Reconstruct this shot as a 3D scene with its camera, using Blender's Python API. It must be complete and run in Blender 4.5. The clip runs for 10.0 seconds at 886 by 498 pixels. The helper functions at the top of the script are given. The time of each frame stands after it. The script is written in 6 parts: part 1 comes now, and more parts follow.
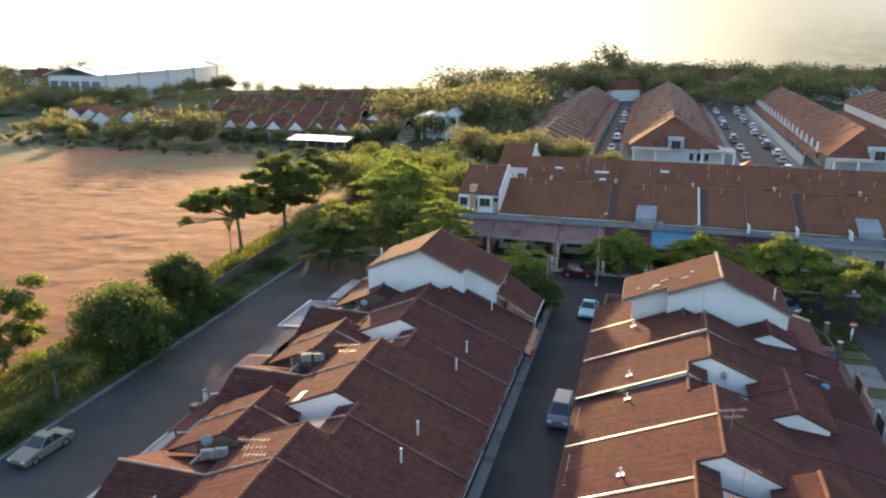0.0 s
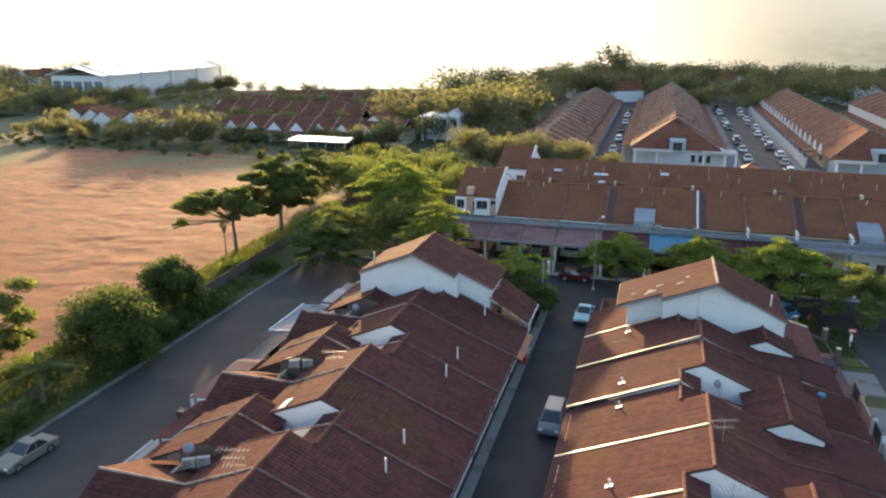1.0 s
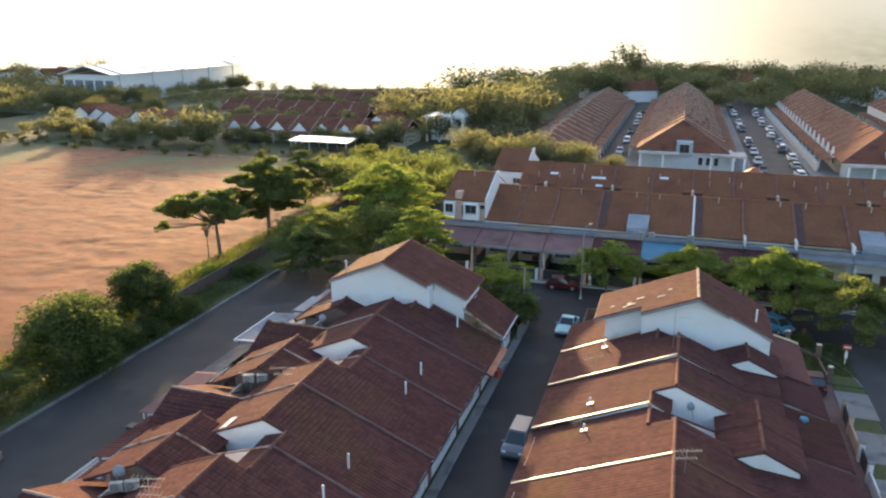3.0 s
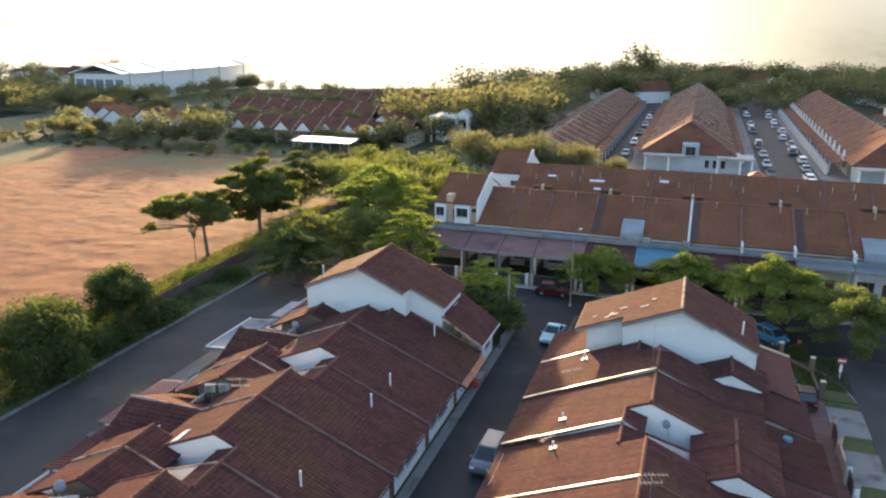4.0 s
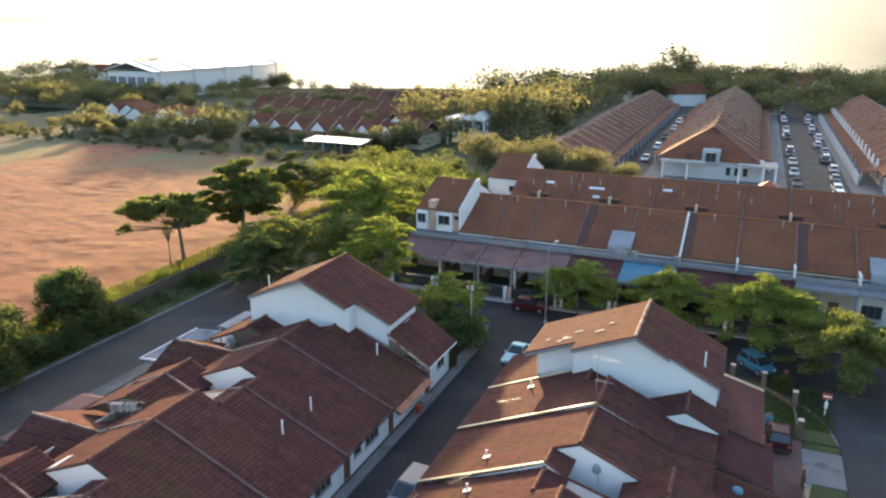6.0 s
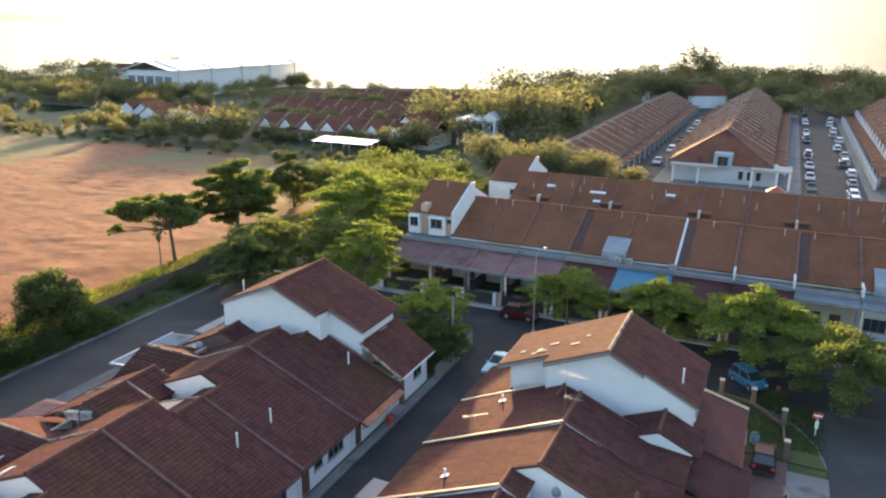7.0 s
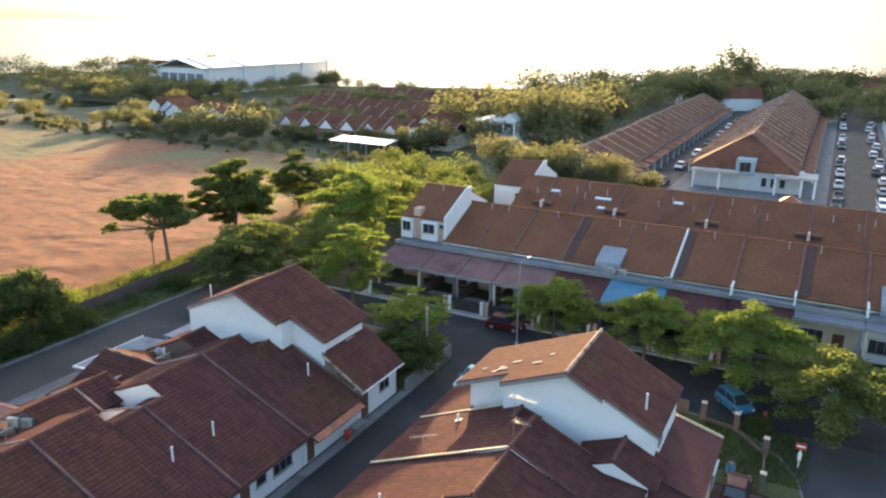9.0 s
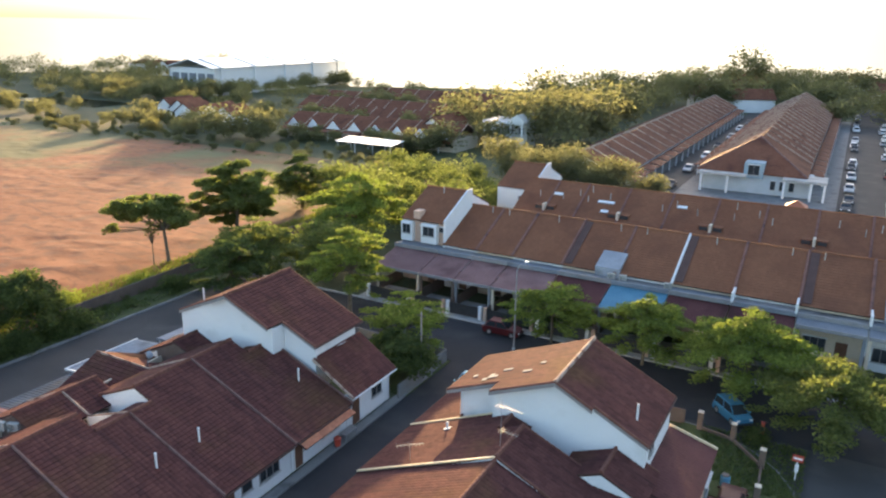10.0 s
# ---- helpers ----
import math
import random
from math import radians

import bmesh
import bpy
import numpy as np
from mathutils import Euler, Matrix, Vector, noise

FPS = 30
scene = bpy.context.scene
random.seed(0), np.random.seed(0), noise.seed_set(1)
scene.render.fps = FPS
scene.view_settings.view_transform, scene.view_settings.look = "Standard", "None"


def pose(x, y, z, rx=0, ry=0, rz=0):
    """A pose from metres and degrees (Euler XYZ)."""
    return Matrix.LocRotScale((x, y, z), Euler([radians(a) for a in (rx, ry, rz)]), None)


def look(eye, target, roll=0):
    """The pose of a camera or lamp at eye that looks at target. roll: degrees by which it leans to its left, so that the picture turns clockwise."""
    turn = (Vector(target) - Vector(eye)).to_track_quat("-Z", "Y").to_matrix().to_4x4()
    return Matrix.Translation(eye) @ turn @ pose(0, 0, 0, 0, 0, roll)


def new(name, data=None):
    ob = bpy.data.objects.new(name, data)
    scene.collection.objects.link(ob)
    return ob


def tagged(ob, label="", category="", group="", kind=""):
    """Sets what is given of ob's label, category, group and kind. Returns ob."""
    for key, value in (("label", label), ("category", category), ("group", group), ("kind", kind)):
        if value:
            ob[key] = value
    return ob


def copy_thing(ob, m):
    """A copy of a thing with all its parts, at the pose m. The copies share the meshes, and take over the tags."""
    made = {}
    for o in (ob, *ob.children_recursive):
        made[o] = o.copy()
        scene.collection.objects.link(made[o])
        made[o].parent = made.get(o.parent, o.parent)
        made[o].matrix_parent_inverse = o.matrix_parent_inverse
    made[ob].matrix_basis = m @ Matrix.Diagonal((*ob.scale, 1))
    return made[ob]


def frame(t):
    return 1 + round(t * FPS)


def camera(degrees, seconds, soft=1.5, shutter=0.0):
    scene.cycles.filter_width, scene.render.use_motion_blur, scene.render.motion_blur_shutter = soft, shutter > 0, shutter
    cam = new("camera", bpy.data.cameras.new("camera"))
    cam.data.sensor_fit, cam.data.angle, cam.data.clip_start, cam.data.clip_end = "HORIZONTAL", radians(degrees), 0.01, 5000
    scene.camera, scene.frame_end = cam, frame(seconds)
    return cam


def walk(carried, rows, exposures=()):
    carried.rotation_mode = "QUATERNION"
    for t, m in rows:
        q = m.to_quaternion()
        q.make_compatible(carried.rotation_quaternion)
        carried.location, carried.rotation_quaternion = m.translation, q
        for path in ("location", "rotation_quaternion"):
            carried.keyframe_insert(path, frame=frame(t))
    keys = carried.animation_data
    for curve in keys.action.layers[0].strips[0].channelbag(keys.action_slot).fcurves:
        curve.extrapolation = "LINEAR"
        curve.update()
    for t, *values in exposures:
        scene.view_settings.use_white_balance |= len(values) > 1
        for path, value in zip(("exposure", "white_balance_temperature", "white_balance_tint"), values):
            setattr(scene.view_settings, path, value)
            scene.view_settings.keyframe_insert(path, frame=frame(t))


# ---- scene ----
cam = camera(61.9, 10.0, soft=2.2)
METRES, EYE, TILT, LEAN, TURN = 32.0, 29.5, -16.7, 0.0, 15.7
ROWS = [
    (0.0, 0.0, 0.0, 0.0, 0.0, -0.0, -0.0),
    (0.5, 0.0156, 0.0109, 0.0055, 0.15, 0.01, -0.07),
    (1.0, 0.0351, 0.0246, 0.0116, 0.37, 0.01, -0.15),
    (1.5, 0.0598, 0.041, 0.0176, 0.67, -0.01, -0.22),
    (2.0, 0.0895, 0.0608, 0.0241, 0.98, -0.02, -0.32),
    (2.5, 0.1261, 0.0857, 0.0317, 1.4, -0.05, -0.44),
    (4.0, 0.2707, 0.1832, 0.0575, 3.16, -0.1, -1.05),
    (4.5, 0.3288, 0.2238, 0.0674, 3.91, -0.1, -1.32),
    (5.0, 0.389, 0.2644, 0.0773, 4.74, -0.11, -1.63),
    (5.5, 0.4489, 0.3045, 0.0871, 5.66, -0.15, -1.98),
    (7.0, 0.6178, 0.4196, 0.1197, 8.42, -0.26, -2.98),
    (7.5, 0.6658, 0.4513, 0.1299, 9.29, -0.34, -3.28),
    (8.0, 0.7092, 0.4791, 0.1393, 10.1, -0.4, -3.61),
    (8.5, 0.7456, 0.502, 0.1475, 10.84, -0.46, -3.92),
    (9.0, 0.7754, 0.5216, 0.1558, 11.46, -0.54, -4.14),
    (9.5, 0.7989, 0.5391, 0.1641, 12.0, -0.61, -4.31),
    (10.0, 0.8154, 0.5512, 0.171, 12.42, -0.61, -4.5),
]
walk(cam, [(t, pose(0, 0, EYE, TILT, LEAN, TURN) @ pose(METRES * x, METRES * y, METRES * z, 90 + pitch, roll, yaw)) for t, x, y, z, yaw, pitch, roll in ROWS],
     exposures=[(0.0, 2.15, 7000, 17), (5.0, 2.3, 7000, 17), (10.0, 2.45, 7000, 17)])

# ---- light: a low morning sun ahead and to the side, in a hazy sky ----
SUN_AZ, SUN_EL = 22.0, 7.7          # degrees left of +y, degrees above the horizon
world = bpy.data.worlds.new("world")
scene.world = world
world.use_nodes = True
wn = world.node_tree.nodes
sky = wn.new("ShaderNodeTexSky")
sky.sky_type, sky.sun_disc = "NISHITA", False
sky.sun_elevation, sky.sun_rotation = radians(SUN_EL), radians(-SUN_AZ)
sky.air_density, sky.dust_density, sky.ozone_density = 1.0, 2.2, 2.0
world.node_tree.links.new(sky.outputs[0], wn["Background"].inputs[0])
wn["Background"].inputs[1].default_value = 0.145
lamp = bpy.data.lights.new("sun", "SUN")
lamp.energy, lamp.angle, lamp.color = 3.0, radians(0.8), (1.0, 0.70, 0.36)
sun = new("sun", lamp)
az, el = radians(SUN_AZ), radians(SUN_EL)
sun.matrix_world = look((-400 * math.sin(az), 400 * math.cos(az), 400 * math.tan(el)), (0, 0, 0))


# ---- materials ----
def mat(name, c1, c2, scale=3.0, fine=40.0, rough=0.7, bump=0.2, metal=0.0, island=0.0, spec=0.5, stain=None, stain_scale=0.35, stain_at=0.55, obj=0.0, streak=None, run=(0.3, 3.2, 0.3), moss=None):
    """A surface of two tones at two scales, with fine relief, stains and a shift from piece to piece."""
    m = bpy.data.materials.new(name)
    m.use_nodes = True
    t = m.node_tree
    n, lk = t.nodes, t.links.new
    b = n["Principled BSDF"]
    geo = n.new("ShaderNodeNewGeometry")

    def noise_tex(s, detail=4.0):
        q = n.new("ShaderNodeTexNoise")
        q.inputs["Scale"].default_value, q.inputs["Detail"].default_value = s, detail
        lk(geo.outputs["Position"], q.inputs["Vector"])
        return q

    def mix(f, a, c):
        q = n.new("ShaderNodeMix")
        q.data_type = "RGBA"
        for sock, v in ((q.inputs[0], f), (q.inputs[6], a), (q.inputs[7], c)):
            if isinstance(v, (tuple, float, int)):
                sock.default_value = (*v, 1) if isinstance(v, tuple) else v
            else:
                lk(v, sock)
        return q.outputs[2]

    def ramp(v, lo, hi):
        q = n.new("ShaderNodeMapRange")
        q.inputs[1].default_value, q.inputs[2].default_value = lo, hi
        lk(v, q.inputs[0])
        return q.outputs[0]

    a, f = noise_tex(scale), noise_tex(fine, 3.0)
    col = mix(ramp(a.outputs[0], 0.32, 0.68), c1, c2)
    dark = tuple(v * 0.62 for v in c1)
    col = mix(ramp(f.outputs[0], 0.52, 0.85), col, dark)
    if stain:
        st = noise_tex(stain_scale, 6.0)
        col = mix(ramp(st.outputs[0], stain_at, stain_at + 0.14), col, stain)
    if streak:
        mp = n.new("ShaderNodeMapping")
        mp.inputs["Scale"].default_value = run
        lk(geo.outputs["Position"], mp.inputs["Vector"])
        sn = n.new("ShaderNodeTexNoise")
        sn.inputs["Scale"].default_value, sn.inputs["Detail"].default_value = 1.0, 5.0
        lk(mp.outputs[0], sn.inputs["Vector"])
        col = mix(ramp(sn.outputs[0], 0.50, 0.72), col, streak)
    if moss:
        mo = noise_tex(0.23, 7.0)
        col = mix(ramp(mo.outputs[0], 0.54, 0.70), col, moss)
    if island or obj:
        hs = n.new("ShaderNodeHueSaturation")
        if obj:
            info = n.new("ShaderNodeObjectInfo")
            src = info.outputs["Random"]
        else:
            src = geo.outputs["Random Per Island"]
        q = n.new("ShaderNodeMapRange")
        w = island or obj
        q.inputs[3].default_value, q.inputs[4].default_value = 1 - w, 1 + w
        lk(src, q.inputs[0])
        lk(q.outputs[0], hs.inputs["Value"])
        lk(col, hs.inputs["Color"])
        col = hs.outputs[0]
    lk(col, b.inputs["Base Color"])
    rr = n.new("ShaderNodeMapRange")
    rr.inputs[3].default_value, rr.inputs[4].default_value = max(0.02, rough - 0.1), min(1.0, rough + 0.1)
    lk(f.outputs[0], rr.inputs[0])
    lk(rr.outputs[0], b.inputs["Roughness"])
    b.inputs["Metallic"].default_value = metal
    b.inputs["Specular IOR Level"].default_value = spec
    if bump:
        bp = n.new("ShaderNodeBump")
        bp.inputs["Strength"].default_value, bp.inputs["Distance"].default_value = bump, 0.03
        lk(f.outputs[0], bp.inputs["Height"])
        lk(bp.outputs[0], b.inputs["Normal"])
    return m


def leaf_mat(name, c1, c2, glow):
    """Leaves: light shines through them, and every clump has its own tone."""
    m = bpy.data.materials.new(name)
    m.use_nodes = True
    t = m.node_tree
    n, lk = t.nodes, t.links.new
    b = n["Principled BSDF"]
    geo = n.new("ShaderNodeNewGeometry")
    mx = n.new("ShaderNodeMix")
    mx.data_type = "RGBA"
    mx.inputs[6].default_value, mx.inputs[7].default_value = (*c1, 1), (*c2, 1)
    lk(geo.outputs["Random Per Island"], mx.inputs[0])
    lk(mx.outputs[2], b.inputs["Base Color"])
    b.inputs["Roughness"].default_value = 0.65
    b.inputs["Specular IOR Level"].default_value = 0.15
    tr = n.new("ShaderNodeBsdfTranslucent")
    gain = n.new("ShaderNodeMix")
    gain.data_type, gain.blend_type = "RGBA", "MULTIPLY"
    gain.inputs[0].default_value = 1.0
    gain.inputs[7].default_value = (1.75, 1.95, 1.25, 1)
    lk(mx.outputs[2], gain.inputs[6])
    lk(gain.outputs[2], tr.inputs["Color"])
    sh = n.new("ShaderNodeMixShader")
    sh.inputs[0].default_value = glow
    lk(b.outputs[0], sh.inputs[1])
    lk(tr.outputs[0], sh.inputs[2])
    lk(sh.outputs[0], n["Material Output"].inputs["Surface"])
    return m


def glass_mat(name, tint=(0.03, 0.035, 0.04)):
    m = bpy.data.materials.new(name)
    m.use_nodes = True
    b = m.node_tree.nodes["Principled BSDF"]
    b.inputs["Base Color"].default_value = (*tint, 1)
    b.inputs["Roughness"].default_value = 0.06
    b.inputs["Specular IOR Level"].default_value = 0.8
    return m


M_TILE = mat("roof_tile_clay", (0.100, 0.040, 0.036), (0.128, 0.052, 0.044), 0.5, 9.0, 0.88, 0.35, island=0.14, stain=(0.090, 0.037, 0.034), stain_scale=0.7, stain_at=0.56, spec=0.06, streak=(0.070, 0.031, 0.030), moss=(0.108, 0.053, 0.032))
# Middle-distance tiles: base colour lifted to imitate the haze before them.
M_TILE_HAZED = mat("roof_tile_hazed", (0.205, 0.086, 0.050), (0.245, 0.106, 0.060), 0.3, 9.0, 0.88, 0.3, island=0.06, stain=(0.175, 0.075, 0.046), stain_scale=0.2, stain_at=0.54, spec=0.1)
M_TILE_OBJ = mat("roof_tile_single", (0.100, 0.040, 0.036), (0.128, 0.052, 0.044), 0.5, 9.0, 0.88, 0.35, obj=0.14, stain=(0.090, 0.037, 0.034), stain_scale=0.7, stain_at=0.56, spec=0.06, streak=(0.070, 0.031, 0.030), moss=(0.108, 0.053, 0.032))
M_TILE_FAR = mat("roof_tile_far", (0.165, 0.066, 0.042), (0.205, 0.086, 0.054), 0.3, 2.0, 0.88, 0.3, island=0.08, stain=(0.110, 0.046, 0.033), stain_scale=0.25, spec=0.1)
M_DECK = mat("roof_deck", (0.07, 0.035, 0.03), (0.09, 0.045, 0.038), 1.0, 20.0, 0.85)
M_CAP = mat("ridge_mortar", (0.40, 0.29, 0.23), (0.50, 0.38, 0.30), 1.2, 14.0, 0.85, 0.4, stain=(0.15, 0.075, 0.06), stain_scale=1.1, stain_at=0.52, spec=0.15)
# Capping as it looks in sun: the gold is put into the colour.
M_CAP_LIT = mat("sunlit_tone_mortar", (0.64, 0.48, 0.29), (0.74, 0.59, 0.37), 1.2, 14.0, 0.34, 0.12, stain=(0.44, 0.32, 0.22), stain_scale=1.1, stain_at=0.62, spec=0.7)
# Darker copy of the capping for shaded slopes, with stains of its own.
M_CAP_SHADE = mat("stained_shade_tone_mortar", (0.165, 0.095, 0.085), (0.22, 0.135, 0.12), 1.2, 14.0, 0.85, 0.4, stain=(0.13, 0.07, 0.06), stain_scale=1.1, stain_at=0.52, spec=0.15)
M_CAPR = mat("ridge_tile", (0.15, 0.064, 0.050), (0.20, 0.090, 0.068), 1.2, 14.0, 0.85, 0.3, stain=(0.117, 0.054, 0.041), stain_scale=0.8, spec=0.15)
M_WHITE = mat("white_wall_paint", (0.70, 0.71, 0.72), (0.75, 0.75, 0.75), 0.3, 20.0, 0.85, 0.02, stain=(0.62, 0.62, 0.61), stain_scale=0.4, stain_at=0.6, spec=0.2)
M_CREAM = mat("cream_wall_paint", (0.60, 0.50, 0.38), (0.66, 0.56, 0.44), 0.7, 12.0, 0.8, 0.08, stain=(0.45, 0.37, 0.29))
M_PINK = mat("pink_wall_paint", (0.55, 0.36, 0.27), (0.60, 0.41, 0.31), 0.7, 12.0, 0.8, 0.08)
M_BLUEWALL = mat("blue_grey_wall_paint", (0.24, 0.33, 0.38), (0.29, 0.38, 0.43), 0.7, 12.0, 0.8, 0.08)
M_GREYWALL = mat("grey_concrete", (0.40, 0.39, 0.37), (0.48, 0.47, 0.45), 0.8, 14.0, 0.85, 0.3, stain=(0.25, 0.24, 0.22), stain_scale=0.6)
M_SOFFIT = mat("grey_fascia", (0.22, 0.21, 0.21), (0.27, 0.26, 0.26), 1.0, 20.0, 0.7)
M_ASPHALT = mat("asphalt", (0.034, 0.034, 0.037), (0.045, 0.044, 0.047), 0.25, 25.0, 0.85, 0.4, stain=(0.060, 0.057, 0.055), stain_scale=0.18, stain_at=0.56, spec=0.2)
M_ASPHALT2 = mat("old_asphalt", (0.060, 0.058, 0.058), (0.076, 0.073, 0.071), 0.25, 25.0, 0.85, 0.4, stain=(0.095, 0.09, 0.084), stain_scale=0.2, stain_at=0.56, spec=0.2)
M_CONC = mat("pale_concrete", (0.34, 0.33, 0.31), (0.42, 0.41, 0.38), 0.6, 20.0, 0.85, 0.3, stain=(0.22, 0.21, 0.19), stain_scale=0.5, spec=0.15)
M_PAVER = mat("red_paving", (0.15, 0.075, 0.065), (0.20, 0.105, 0.09), 1.0, 18.0, 0.8, 0.3, stain=(0.16, 0.09, 0.08))
M_GROUND = mat("ground_cover", (0.045, 0.060, 0.022), (0.075, 0.085, 0.035), 0.05, 1.5, 0.95, 0.4, stain=(0.10, 0.085, 0.05), stain_scale=0.02, stain_at=0.6)
M_GRASSBED = mat("grass_bed", (0.045, 0.062, 0.016), (0.075, 0.090, 0.024), 0.3, 6.0, 0.95, 0.5, stain=(0.10, 0.08, 0.04), stain_scale=0.3, stain_at=0.6)
M_METAL_RED = mat("maroon_metal_sheet", (0.105, 0.040, 0.040), (0.14, 0.054, 0.050), 0.5, 8.0, 0.8, 0.1, 0.0, stain=(0.075, 0.032, 0.03), spec=0.12)
M_METAL_GREY = mat("grey_metal_sheet", (0.105, 0.115, 0.13), (0.145, 0.155, 0.17), 0.5, 8.0, 0.75, 0.1, 0.0, stain=(0.11, 0.105, 0.10), spec=0.2)
M_METAL_PINK = mat("faded_maroon_sheet", (0.22, 0.115, 0.110), (0.27, 0.15, 0.14), 0.5, 8.0, 0.7, 0.1, 0.0, stain=(0.16, 0.08, 0.075), spec=0.2)
M_LEDGE = mat("grey_blue_ledge", (0.18, 0.195, 0.22), (0.23, 0.245, 0.27), 0.5, 8.0, 0.8, 0.1, stain=(0.17, 0.17, 0.18), spec=0.2)
M_SHEET = mat("pale_blue_grey_sheet", (0.24, 0.27, 0.31), (0.30, 0.33, 0.37), 0.5, 8.0, 0.7, 0.1, stain=(0.18, 0.19, 0.20), spec=0.2)
M_PALEBLUE = mat("pale_blue_wall_paint", (0.40, 0.47, 0.51), (0.46, 0.53, 0.57), 0.7, 12.0, 0.8, 0.08)
M_SLAB = mat("worn_driveway_concrete", (0.19, 0.19, 0.19), (0.24, 0.235, 0.23), 0.6, 20.0, 0.85, 0.3, stain=(0.12, 0.115, 0.11), stain_scale=0.5, spec=0.15)
M_SEAM = mat("stained_seam_mortar", (0.18, 0.088, 0.070), (0.225, 0.115, 0.092), 1.2, 14.0, 0.85, 0.3, stain=(0.10, 0.055, 0.055), stain_scale=0.8, spec=0.15)
M_METAL_BLUE = mat("blue_roof_sheet", (0.085, 0.235, 0.33), (0.12, 0.29, 0.38), 0.5, 8.0, 0.7, 0.1, spec=0.2)
M_GALV = mat("galvanised_steel", (0.30, 0.30, 0.31), (0.38, 0.38, 0.39), 3.0, 30.0, 0.5, 0.05, 0.6)
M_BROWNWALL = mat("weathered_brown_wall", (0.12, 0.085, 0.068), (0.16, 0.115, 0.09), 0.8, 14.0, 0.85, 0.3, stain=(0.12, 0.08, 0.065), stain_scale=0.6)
M_PIPE = mat("white_plastic", (0.75, 0.75, 0.75), (0.8, 0.8, 0.8), 3.0, 30.0, 0.5, 0.02)
M_DARK = mat("dark_plastic", (0.03, 0.03, 0.032), (0.045, 0.045, 0.045), 3.0, 30.0, 0.5, 0.05)
M_RUBBER = mat("rubber", (0.02, 0.02, 0.02), (0.03, 0.03, 0.03), 3.0, 30.0, 0.8, 0.1)
M_BARK = mat("bark", (0.11, 0.085, 0.06), (0.17, 0.14, 0.10), 2.0, 12.0, 0.9, 0.8)
M_WOOD = mat("dark_wood", (0.12, 0.05, 0.03), (0.17, 0.08, 0.045), 2.0, 20.0, 0.6, 0.2)
M_REDPLASTIC = mat("red_plastic", (0.45, 0.05, 0.03), (0.50, 0.07, 0.04), 3.0, 20.0, 0.5, 0.05)
M_ORANGE_AWN = mat("orange_red_tile", (0.33, 0.10, 0.05), (0.40, 0.14, 0.07), 0.9, 9.0, 0.65, 0.3, island=0.2)
M_GLASS = glass_mat("window_glass")
M_SKYLIGHT = mat("clear_roof_sheet", (0.75, 0.78, 0.80), (0.82, 0.84, 0.85), 2.0, 20.0, 0.2, 0.02)
M_LEAF_DARK = leaf_mat("leaf_dark", (0.050, 0.070, 0.026), (0.105, 0.128, 0.045), 0.45)
M_LEAF_MID = leaf_mat("leaf_mid", (0.090, 0.110, 0.038), (0.168, 0.182, 0.068), 0.55)
M_LEAF_LIGHT = leaf_mat("leaf_light", (0.095, 0.130, 0.032), (0.195, 0.225, 0.062), 0.52)
# Far leaves greyed and paled, with the haze put into their colour.
M_LEAF_FAR = leaf_mat("leaf_far_hazed", (0.118, 0.112, 0.070), (0.150, 0.142, 0.090), 0.62)
M_GRASS = leaf_mat("grass_blade", (0.09, 0.12, 0.025), (0.20, 0.20, 0.05), 0.4)


def paint(name, c, rough=0.45, metal=0.2):
    return mat(name, c, tuple(min(1, v * 1.06) for v in c), 1.0, 60.0, rough, 0.0, metal, spec=0.3)


